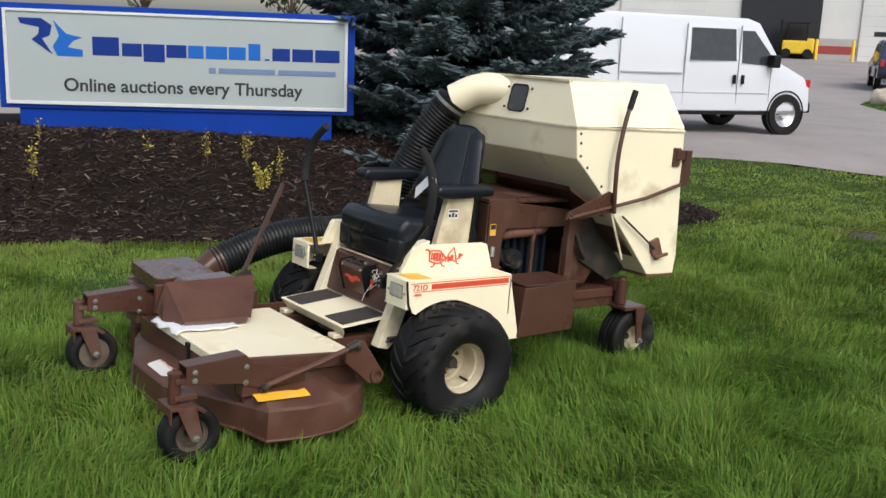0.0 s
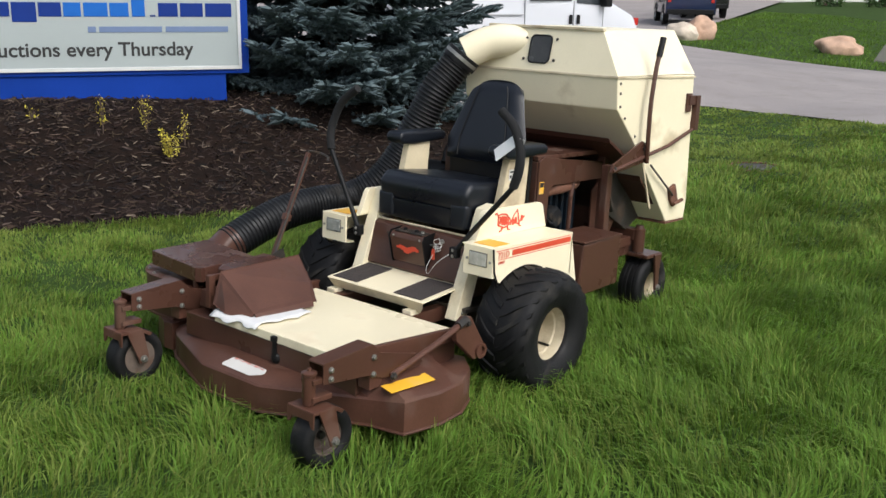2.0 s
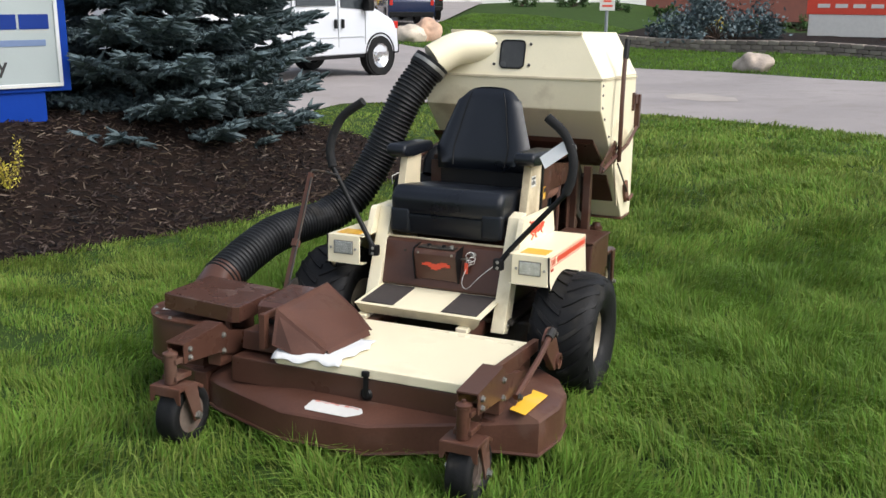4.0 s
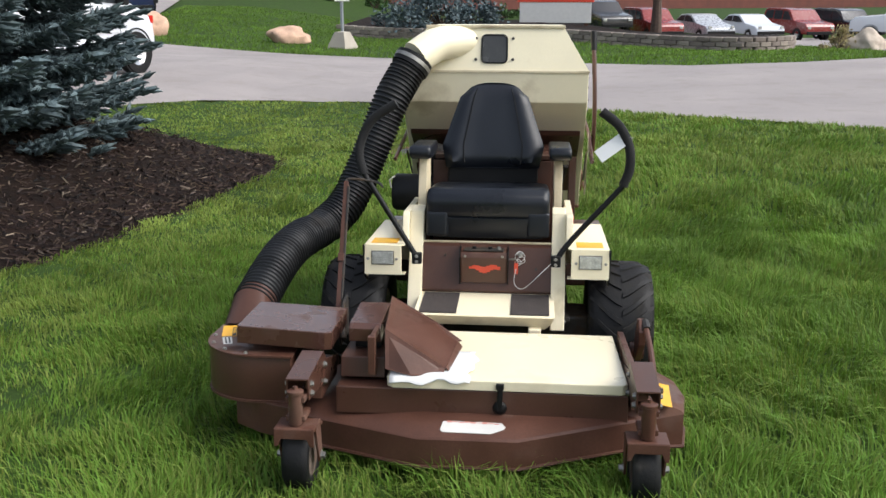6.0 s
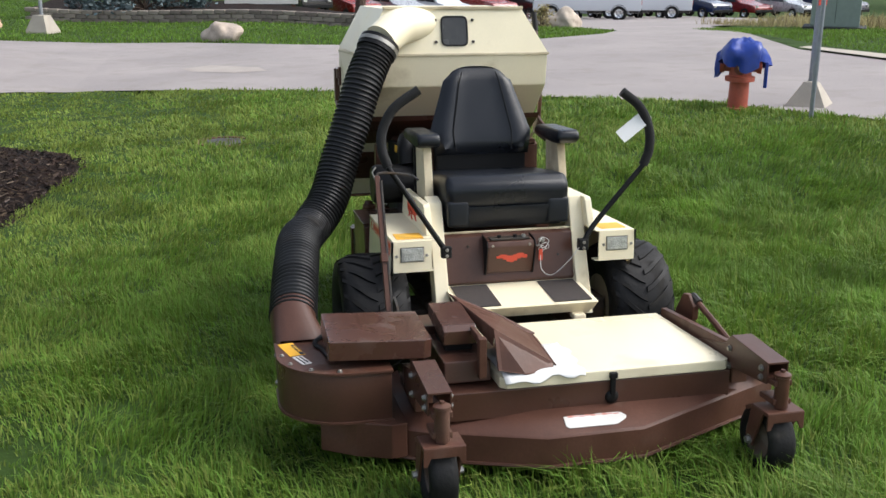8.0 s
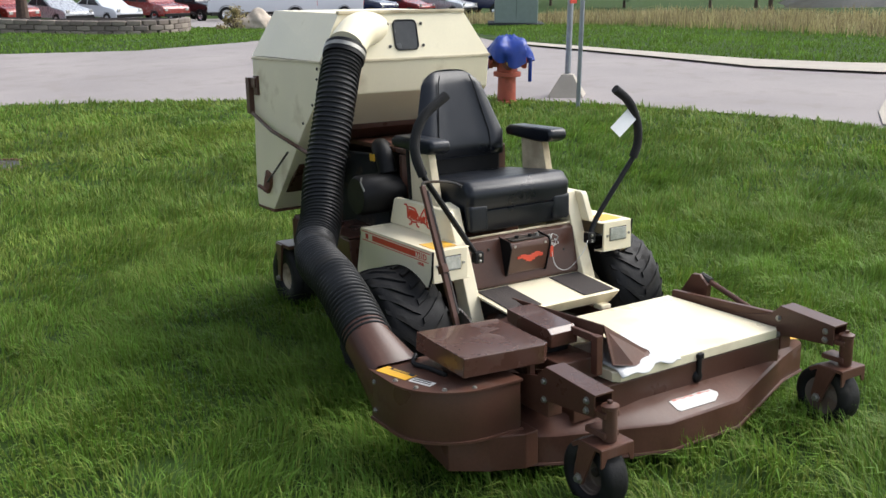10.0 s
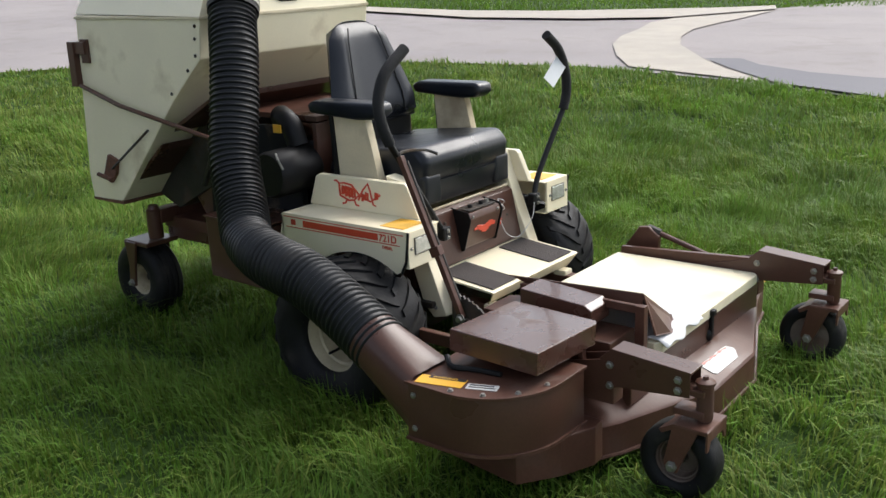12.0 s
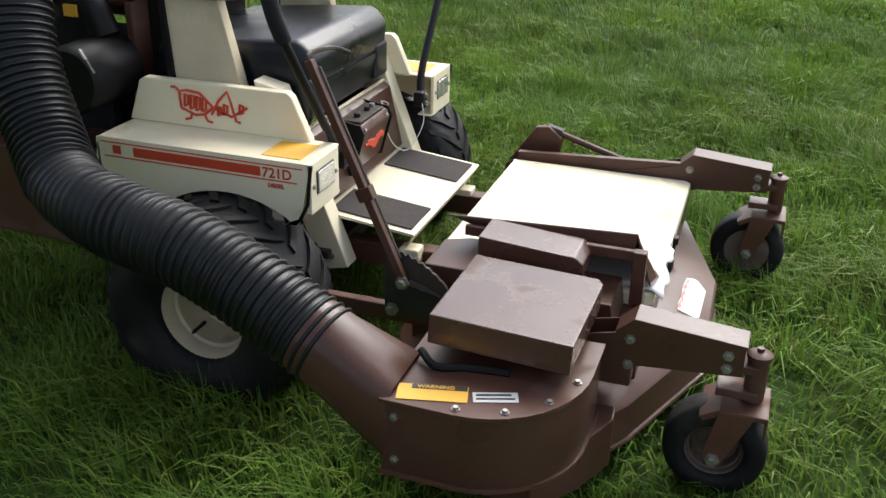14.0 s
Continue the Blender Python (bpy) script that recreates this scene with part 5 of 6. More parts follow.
def blades(name, pts, height, width, lean, material, label):
    """Mown or wild grass away from the mower."""
    p, n = np.array(pts), len(pts)
    hgt = height * rng.uniform(0.5, 1.2, n) * (1 + 0.4 * soft_field(p, 1.1, 2))
    return blade_mesh(name, p, np.array([ground_z(x, y) for x, y in pts]), rng.uniform(0, 6.283, n), hgt, hgt * np.abs(rng.normal(0, lean, n)), width * rng.uniform(0.6, 1.3, n), material, label)


MANHOLE = (8.7, 5.29)
LAWN = NEAR[2:16] + [(1.2, -1.05), (-3.2, 0.2), (-3.2, 10.4), (3, 16)]


def inside_all(poly, p):
    """How far each of many places lies inside a polygon; negative outside."""
    x, y = p[:, 0], p[:, 1]
    ins, best = np.zeros(len(p), bool), np.full(len(p), 1e9)
    for (ax, ay), (bx, by) in zip(poly, poly[1:] + poly[:1]):
        if ay != by:
            ins ^= ((ay > y) != (by > y)) & (x < ax + (y - ay) / (by - ay) * (bx - ax))
        dx, dy = bx - ax, by - ay
        u = np.clip(((x - ax) * dx + (y - ay) * dy) / (dx * dx + dy * dy), 0, 1)
        best = np.minimum(best, np.hypot(x - ax - u * dx, y - ay - u * dy))
    return np.where(ins, best, -best)


def soft_field(p, size, seed):
    """Smooth random values from -1 to 1 over the plan, with lumps of the given size."""
    g = np.random.default_rng(seed).uniform(-1, 1, (256, 256))
    u = p / size + 40.0
    i = np.floor(u).astype(int)
    f = u - i
    f = f * f * (3 - 2 * f)
    a, b = i[:, 0] % 256, i[:, 1] % 256
    c, d = (a + 1) % 256, (b + 1) % 256
    return (g[a, b] * (1 - f[:, 0]) + g[c, b] * f[:, 0]) * (1 - f[:, 1]) + (g[a, d] * (1 - f[:, 0]) + g[c, d] * f[:, 0]) * f[:, 1]


def lawn():
    """Blades over the whole lawn: thick and fine near the mower, fewer and broader further off; lush by the drive, thin and pale towards the bed."""
    reach, near = 14.5, 3.0
    n = 1800000
    # radii that thin out as r ** -1.6 beyond the near ring
    q = rng.uniform(0, 1, n)
    inner = near ** 2 / 2
    outer = near ** 1.6 * (reach ** 0.4 - near ** 0.4) / 0.4
    cut = inner / (inner + outer)
    r = np.where(q < cut, near * np.sqrt(np.clip(q / cut, 0, 1)), (near ** 0.4 + np.clip((q - cut) / (1 - cut), 0, 1) * (reach ** 0.4 - near ** 0.4)) ** 2.5)
    a = rng.uniform(0, 2 * math.pi, n)
    p = np.stack([2.0 + r * np.cos(a), 4.2 + r * np.sin(a)], 1)
    tuft = soft_field(p, 0.16, 3) * 0.6 + soft_field(p, 0.45, 4) * 0.4
    keep = (rng.uniform(0, 1, n) < 0.47 + 0.32 * tuft) & (p[:, 0] > -2.6)
    p, r, tuft = p[keep], r[keep], tuft[keep]
    keep = (inside_all(LAWN, p) > 0) & (inside_all(BED, p) < 0.02) & (np.hypot(p[:, 0] - MANHOLE[0], p[:, 1] - MANHOLE[1]) > 0.2)
    p, r, tuft = p[keep], r[keep], tuft[keep]
    n = len(p)
    far = np.clip(r / near, 1, 4)
    pale = np.clip((p[:, 1] - 4.6) / 2.2, 0, 1) * 0.55 + 0.28 * soft_field(p, 1.1, 5) + 0.18 * soft_field(p, 0.4, 6) + np.clip((p[:, 0] - 5) / 6, 0, 0.45)
    lush = 1 - np.clip((p[:, 1] - 4.4) / 2.0, 0, 1) * 0.45
    height = 0.112 * lush * (1 + 0.6 * tuft) * rng.uniform(0.5, 1.2, n) / far ** 0.35
    turn = 3.0 * soft_field(p, 0.55, 7) + 1.2 * soft_field(p, 0.2, 8) + rng.normal(0, 0.75, n)
    lean = height * np.abs(rng.normal(0.55, 0.6, n)) * (0.75 + 0.35 * lush)
    width = 0.0028 * rng.uniform(0.6, 1.35, n) * far ** 0.95
    z = np.array([ground_z(x, y) for x, y in p])
    thin = rng.uniform(0, 1, n) < np.clip(0.15 + 0.85 * pale, 0.03, 0.9)
    for sel, material, label in ((~thin, GRASS, "long fresh green lawn grass"), (thin, GRASS_PALE, "thin yellow-green lawn grass")):
        blade_mesh("grass", p[sel], z[sel], turn[sel], height[sel], lean[sel], width[sel], material, label)


lawn()
ISLAND = [(21.8, -3.9), (20.1, -1.5), (19.8, 0.9), (21.5, 3.4), (23.6, 5.9), (25.9, 10.4), (27.3, 13.6), (27.9, 15.8), (28.8, 17.2), (31, 18), (40, 20), (60, 24), (60, 0), (33, -6.2), (25, -5.5)]
isl = [p for p in scatter(60000, 19.5, 48, -6, 22, lambda x, y: inside_by(ISLAND, x, y) > 0)]
blades("grass", isl, 0.09, 0.012, 0.7, GRASS, "mown grass on the traffic island")
cs = [p for p in scatter(30000, 4, 26, -16, -5.2, lambda x, y: y < -6.25 - 0.35 * min(2, max(0, 11 - x)) - 1.1 * max(0, 9 - x) - 0.2 * max(0, x - 16))]
blades("grass", cs, 0.09, 0.01, 0.7, GRASS, "mown grass beyond the kerb")
dg = scatter(15000, 6, 34, -22, -12.5, lambda x, y: y < -13.2 + 0.12 * (x - 14))
blades("dry_grass", dg, 0.4, 0.012, 0.5, DRYGRASS, "tall dry straw-coloured grass")

# manhole ring in the lawn
mh = thing("manhole", pose(*MANHOLE, ground_z(*MANHOLE) + 0.0), "rusty iron manhole cover in the lawn", "manhole")
part("rim", lathe([(0.24, -0.08), (0.28, -0.08), (0.28, 0.012), (0.24, 0.012), (0.24, -0.08)], 32, "z"), RUST, mh, smooth=40)
part("cover", lathe([(0, -0.05), (0.238, -0.05), (0.238, 0.004), (0.12, 0.008), (0, 0.008)], 32, "z"), DARKSTEEL, mh, smooth=40)

# ---- company sign ----
SM = Matrix.Translation((2.47, 10.27, 0.0)) @ Matrix.Rotation(math.atan2(-1.45, 2.73), 4, "Z")
sign = thing("company_sign", SM, "large blue-framed company sign with pale panel on a blue base", "sign")
L = 3.09
part("base", box(0.1, L - 0.14, -0.08, 0.3, 0.2, 0.83, 0.005), BLUE, sign, "bright blue sign base")
part("cabinet", box(-0.06, L + 0.07, -0.1, 0.32, 0.8, 1.74, 0.008), BLUE, sign, "blue sign cabinet")
panel = part("panel", box(0.03, L - 0.03, -0.112, -0.104, 0.87, 1.665, 0.002), SIGNWHITE, sign, "pale translucent sign panel")
fr = BM()
for a in ((0, L, 0.84, 0.87), (0, L, 1.665, 1.69), (0, 0.03, 0.87, 1.665), (L - 0.03, L, 0.87, 1.665)):
    merge(fr, box(a[0], a[1], -0.125, -0.1, a[2], a[3], 0.003))
part("panel_frame", fr, SIGNEDGE, sign, "silver panel frame")
def sign_text(body, size, x, z, width=None):
    tx = text_mesh(body, size, 0.0015, True)
    w = max(v.co.x for v in tx.verts)
    k = (width / w) if width else 1
    tx.transform(Matrix(((k, 0, 0, x), (0, 0, -1, -0.1135), (0, 1, 0, z), (0, 0, 0, 1))))
    return tx
part("lettering", sign_text("Online auctions every Thursday", 0.165, 0.5, 0.968, 2.17), INK, panel, "black lettering")
# brand name and mark drawn as plain shapes
def glyph(x0, x1, z0, z1, r=0.02):
    return box(x0, x1, -0.1165, -0.112, z0, z1, min(r, (x1 - x0) * 0.3), 3)
for k, (xa, xb, z0, z1) in enumerate(((0.765, 1.0, 1.285, 1.475), (1.025, 1.2, 1.285, 1.425), (1.215, 1.405, 1.24, 1.425), (1.42, 1.6, 1.285, 1.425), (1.615, 1.755, 1.285, 1.425), (1.775, 1.97, 1.285, 1.425), (1.985, 2.14, 1.285, 1.425),
                                      (2.165, 2.275, 1.285, 1.46), (2.315, 2.36, 1.285, 1.325), (2.385, 2.55, 1.285, 1.425), (2.57, 2.765, 1.285, 1.425), (2.785, 3.015, 1.285, 1.425))):
    part("brand_bar", glyph(xa, xb, z0 + 0.012, z1 - 0.012, 0.02), SKYBLUE if 4 <= k <= 7 else NAVY, panel, "blue brand bar")
for xa, xb in ((1.8, 1.865), (1.89, 2.41), (2.44, 2.98)):
    part("brand_bar", glyph(xa, xb, 1.165, 1.215, 0.006), GREYBLUE, panel, "grey-blue brand bar")
part("brand_mark", prism([(0.13, 1.61), (0.33, 1.61), (0.42, 1.55), (0.4, 1.46), (0.33, 1.43), (0.42, 1.29), (0.24, 1.42), (0.3, 1.47), (0.31, 1.53), (0.15, 1.56)], "y", -0.1165, -0.112, 0.001), NAVY, panel, "dark blue swoosh mark")
part("brand_mark", prism([(0.43, 1.6), (0.54, 1.48), (0.68, 1.45), (0.6, 1.42), (0.55, 1.36), (0.68, 1.34), (0.68, 1.28), (0.46, 1.28), (0.42, 1.36), (0.48, 1.46)], "y", -0.1165, -0.112, 0.001), SKYBLUE, panel, "light blue swoosh mark")

# small yellow-leaved shrubs in the mulch
def shrub(x, y, size, n, spread):
    z = bed_z(x, y) - 0.01
    ob = thing("shrub", pose(x, y, z), "small yellow-green shrub in the mulch", "shrub", "small shrubs in the bed")
    st = BM()
    leaf = BM()
    for k in range(7):
        a = rng.uniform(0, 6.28)
        top = Vector((math.cos(a) * spread * rng.uniform(0.2, 1), math.sin(a) * spread * rng.uniform(0.2, 1), size * rng.uniform(0.6, 1)))
        merge(st, rod([(0, 0, 0), top * 0.5 + Vector((0, 0, 0.02)), top], [0.004, 0.003, 0.0015], 5))
        for j in range(n // 7):
            c = top * rng.uniform(0.25, 1.05) + Vector(rng.normal(0, 0.018, 3))
            l = rng.uniform(0.008, 0.016)
            d, e = Vector(rng.normal(0, 1, 3)).normalized(), Vector(rng.normal(0, 1, 3)).normalized()
            leaf.faces.new([leaf.verts.new(c + q) for q in (-d * l, e * l * 0.5, d * l, -e * l * 0.5)])
    part("wood", st, BARK, ob)
    part("leaves", leaf, YELLOWLEAF, ob)
shrub(3.99, 8.2, 0.26, 420, 0.12)
shrub(4.04, 8.6, 0.34, 110, 0.05)
shrub(3.71, 8.71, 0.36, 90, 0.03)
shrub(2.29, 8.94, 0.36, 120, 0.035)
shrub(4.23, 8.35, 0.28, 90, 0.04)
shrub(2.51, 9.52, 0.22, 60, 0.04)
shrub(3.32, 9.09, 0.12, 40, 0.04)


# ---- spruce ----
def spruce(name, x, y, z, height, radius, n_branch, twig_step, label, low=0.12):
    ob = thing(name, pose(x, y, z), label, "spruce")
    part("trunk", rod([(0, 0, -0.1), (0, 0, height * 0.5), (0, 0, height)], [0.11, 0.07, 0.015], 10), BARK, ob)
    wood = BM()
    V, F = [], []

    def sprig(p, d, l):
        """A needle-clad twig: a bristly spindle of crossed flaps."""
        d = d.normalized()
        s = d.cross(Vector((0, 0, 1)))
        s = s.normalized() if s.length > 1e-3 else Vector((1, 0, 0))
        u = s.cross(d)
        m = 13
        for k in range(m):
            f = k / m
            a = k * 2.4
            rad = (math.cos(a) * s + math.sin(a) * u)
            c = p + d * (l * f)
            tip = c + rad * 0.027 * (1.1 - 0.5 * f) + d * 0.02
            w = rad.cross(d) * 0.0085
            b = len(V)
            V.extend((c - w, c + w, tip))
            F.append((b, b + 1, b + 2))
        b = len(V)
        for k in range(4):
            a = k * math.pi / 2
            V.append(p + d * l * 0.45 + (math.cos(a) * s + math.sin(a) * u) * 0.025)
        V.extend((p, p + d * (l * 1.08)))
        for k in range(4):
            F.append((b + k, b + (k + 1) % 4, b + 5))
            F.append((b + (k + 1) % 4, b + k, b + 4))

    for i in range(n_branch):
        f = (i + rng.uniform(0, 1)) / n_branch
        h = low + (height - low) * (0.45 * f if f < 0.8 else 0.36 + 3.2 * (f - 0.8))
        h = min(height - 0.1, max(low, round(h / 0.3) * 0.3 + rng.normal(0, 0.035)))
        a = i * 2.39996 + rng.normal(0, 0.2)
        ln = radius * min(1, 1.12 * (1 - h / height) ** 0.5) * rng.uniform(0.86, 1.06)
        droop = -0.1 + 0.16 * (h / height)
        pts = []
        for k in range(7):
            u = k / 6
            pts.append(Vector((math.cos(a) * ln * u, math.sin(a) * ln * u, h + ln * (droop * u - 0.1 * math.sin(math.pi * u * 0.9) + 0.1 * u * u))))
        merge(wood, rod(pts, [0.016 * (1 - 0.8 * k / 6) for k in range(7)], 5))
        nt = int(ln / twig_step)
        for k in range(nt):
            u = 0.22 + 0.78 * (k + 0.5) / nt
            q = min(5, int(u * 6))
            p = pts[q].lerp(pts[q + 1], u * 6 - q)
            fwd = (pts[q + 1] - pts[q]).normalized()
            sd = fwd.cross(Vector((0, 0, 1))).normalized()
            tl = ln * 0.34 * (1.05 - u) + 0.09
            for sgn in (1, -1):
                dr = (fwd * 0.75 + sd * sgn * rng.uniform(0.5, 1.0) + Vector((0, 0, rng.uniform(-0.22, 0.1)))).normalized()
                ns = max(1, int(tl / 0.1))
                for j in range(ns):
                    pp = p + dr * (tl * j / ns)
                    sprig(pp, dr + Vector(rng.normal(0, 0.16, 3)), tl / ns * 1.15)
                    if j and rng.uniform() < 0.75:
                        sprig(pp, dr + sd * sgn * 0.8 + Vector(rng.normal(0, 0.2, 3)), 0.085)
                        sprig(pp, dr - sd * sgn * 0.7 + Vector(rng.normal(0, 0.2, 3)), 0.085)
            if k % 2:
                sprig(p, fwd + Vector((0, 0, 0.25)), 0.08)
        sprig(pts[5], pts[6] - pts[5], 0.13)
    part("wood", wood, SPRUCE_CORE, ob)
    me = bpy.data.meshes.new("foliage")
    me.from_pydata([tuple(v) for v in V], [], F)
    me.materials.append(SPRUCE)
    fo = new("foliage", me)
    fo.parent = ob
    tagged(fo, "blue-green spruce needles")
    return ob


spruce("blue_spruce", 6.65, 9.15, bed_z(6.65, 9.15) - 0.27, 8.0, 1.73, 300, 0.066, "dense blue spruce growing in the mulch bed")

# ---- hydrant, posts ----
hx, hy = 8.86, -0.3
hyd = thing("fire_hydrant", pose(hx, hy, ground_z(hx, hy), 0, 0, -30), "red fire hydrant half covered by a blue tarp", "hydrant")
part("barrel", lathe([(0, -0.1), (0.15, -0.1), (0.15, 0.02), (0.11, 0.025), (0.105, 0.3), (0.16, 0.31), (0.16, 0.36), (0.12, 0.37), (0.12, 0.55), (0.15, 0.57), (0.13, 0.63), (0.08, 0.69), (0, 0.72)], 28, "z"), HYDRED, hyd, "faded red hydrant barrel", smooth=40)
for s in (1, -1):
    nz = part("nozzle", lathe([(0, 0.08), (0.06, 0.08), (0.06, 0.17), (0.075, 0.175), (0.075, 0.22), (0, 0.225)], 16, "y", Matrix.Translation((0, 0, 0.47)) @ Matrix.Rotation(0 if s > 0 else math.pi, 4, "Z")), HYDRED, hyd, smooth=40)
part("front_nozzle", lathe([(0, -0.08), (0.07, -0.08), (0.07, -0.16), (0.05, -0.17), (0, -0.17)], 16, "x", Matrix.Translation((0, 0, 0.46))), BRICKRED, hyd, smooth=40)
part("nozzle_cap", lathe([(0, 0), (0.03, 0), (0.03, 0.03), (0, 0.035)], 12, "x", Matrix.Translation((-0.205, 0, 0.47))), YELLOW, hyd)
tb = BM()
rings = []
for j in range(9):
    u = j / 8
    ring = []
    for k in range(28):
        a = 2 * math.pi * k / 28
        fold = 0.045 * math.sin(5 * a + 2 * u) + 0.045 * math.sin(11 * a + 1.0 + 3 * u) * u + 0.05 * noise.noise((3 * math.cos(a), 3 * math.sin(a), 4 * u))
        r = 0.02 + 0.235 * math.sin(math.pi * 0.55 * u) + fold * u
        z = 0.76 - 0.28 * u ** 2.2 + 0.06 * math.sin(3 * a + 1) * u + 0.05 * noise.noise((4 * math.cos(a), 4 * math.sin(a), 5 * u + 7)) - (0.1 if 3 < k < 8 else 0) * u * u
        ring.append(tb.verts.new((r * math.cos(a), r * math.sin(a), z)))
    rings.append(ring)
for a, b in zip(rings, rings[1:]):
    for k in range(28):
        tb.faces.new((a[k], a[(k + 1) % 28], b[(k + 1) % 28], b[k]))
tb.faces.new(rings[0])
merge(tb, box(0.0, 0.05, -0.29, -0.25, 0.24, 0.52, 0.01))
part("tarp", tb, TARP, hyd, "crumpled blue tarp cover", smooth=True)

p1 = thing("marker_post", pose(8.0, -0.66, ground_z(8, -0.66)), "thin galvanised marker post in the lawn edge", "post")
part("channel", prism([(-0.03, -0.015), (0.03, -0.015), (0.03, 0.0), (0.012, 0.015), (-0.012, 0.015), (-0.03, 0.0)], "z", -0.2, 2.3, 0.002), GALV, p1)
px_, py_ = 8.75, -1.12
p2 = thing("sign_post", pose(px_, py_, ground_z(px_, py_)), "galvanised sign post set in a concrete cone", "post", "sign posts in concrete bases")
part("pole", rod([(0, 0, 0.2), (0, 0, 2.7)], 0.035, 10), GALV, p2)
part("reflector", box(-0.055, -0.045, -0.05, 0.05, 1.1, 1.6, 0.003), SIGNRED, p2)
part("concrete_base", lathe([(0, -0.2), (0.34, -0.2), (0.34, -0.03), (0.1, 0.27), (0, 0.29)], 4, "z"), CONCRETE, p2)
px_, py_ = 29.4, 10.05
p3 = thing("sign_post", pose(px_, py_, ground_z(px_, py_), 0, 0, 20), "galvanised post with a small white sign in a concrete base", "post", "sign posts in concrete bases")
part("pole", rod([(0, 0, 0.3), (0, 0, 2.3)], 0.05, 10), GALV, p3)
part("concrete_base", lathe([(0, -0.1), (0.5, -0.1), (0.48, 0.05), (0.24, 0.5), (0, 0.52)], 4, "z"), CONCRETE, p3)
fs = part("sign_face", box(-0.075, -0.055, -0.23, 0.23, 1.42, 2.1, 0.004), WHITE, p3, "white sign with red bars")
for k, (z, w) in enumerate(((1.95, 0.16), (1.82, 0.18), (1.7, 0.12), (1.56, 0.16))):
    part("sign_bar", box(-0.079, -0.075, -w, w, z - 0.03, z + 0.03, 0.002), SIGNRED, fs)


# ---- boulders ----
def boulder(x, y, sx, sy, sz, seed, material, label):
    bm = BM()
    bmesh.ops.create_icosphere(bm, subdivisions=4, radius=1)
    for v in bm.verts:
        n = noise.noise(v.co * 1.1 + Vector((seed, 0, 0))) * 0.35 + noise.noise(v.co * 3.0 + Vector((0, seed, 0))) * 0.1
        p = v.co * (1 + n)
        p.z = max(p.z, -0.4)
        v.co = Vector((p.x * sx, p.y * sy, p.z * sz))
    ob = part("boulder", bm, material, None, smooth=35)
    ob.matrix_basis = pose(x, y, ground_z(x, y) + sz * 0.36, 0, 0, seed * 40)
    tagged(ob, label, "boulder")
boulder(31.2, 12.15, 0.55, 0.72, 0.42, 1.3, STONE_PINK, "pinkish landscape boulder on mown grass")
boulder(24.2, 5.1, 0.42, 0.6, 0.34, 2.7, STONE, "pale landscape boulder beside the drive")
boulder(29.9, 16.9, 0.45, 0.62, 0.4, 4.1, STONE, "grey landscape boulder at the island's corner")
boulder(30.7, 16.6, 0.45, 0.5, 0.5, 5.5, STONE_PINK, "pink landscape boulder beside another")
boulder(30.5, -6.0, 0.5, 0.6, 0.45, 7.4, STONE, "pale boulder beside a dry shrub")

# ---- island retaining wall ----
WALLP = [(36.8, 11.5), (36.0, 9.4), (35.2, 7.6), (34.0, 5.4), (33.0, 3.4), (31.6, 1.2), (30.4, -0.6), (29.6, -2.2), (30.6, -3.6), (33, -4.4)]
wall = thing("retaining_wall", pose(0, 0, 0), "low curved retaining wall of tan concrete blocks", "wall", kind="structure")
wp = curve_pts([(x, y, 0) for x, y in WALLP], 8)
blockm = box(-0.2, 0.2, -0.12, 0.12, 0, 0.145, 0.02, 1)
bme = bpy.data.meshes.new("block")
blockm.to_mesh(bme)
blockm.free()
bme.materials.append(WALLSTONE)
acc = 0.0
walk_pts = []
for a, b in zip(wp, wp[1:]):
    d = (b - a).length
    while acc < d:
        walk_pts.append((a.lerp(b, acc / d), math.atan2(b.y - a.y, b.x - a.x)))
        acc += 0.42
    acc -= d
for row in range(3):
    for k, (p, a) in enumerate(walk_pts):
        ob = new("block", bme)
        ob.parent = wall
        o = 0.2 * (row % 2)
        ob.matrix_basis = Matrix.Translation((p.x + math.cos(a) * o, p.y + math.sin(a) * o, ground_z(p.x, p.y) - 0.03 + 0.15 * row)) @ Matrix.Rotation(a + 0.03 * math.sin(k * 7.3 + row), 4, "Z")
draped("island_bed", [(p.x, p.y) for p, a in walk_pts[::3]] + [(45, -4), (46, 12)], 0.4, MULCH, 2.0, "raised mulch bed behind the wall", "planting bed")


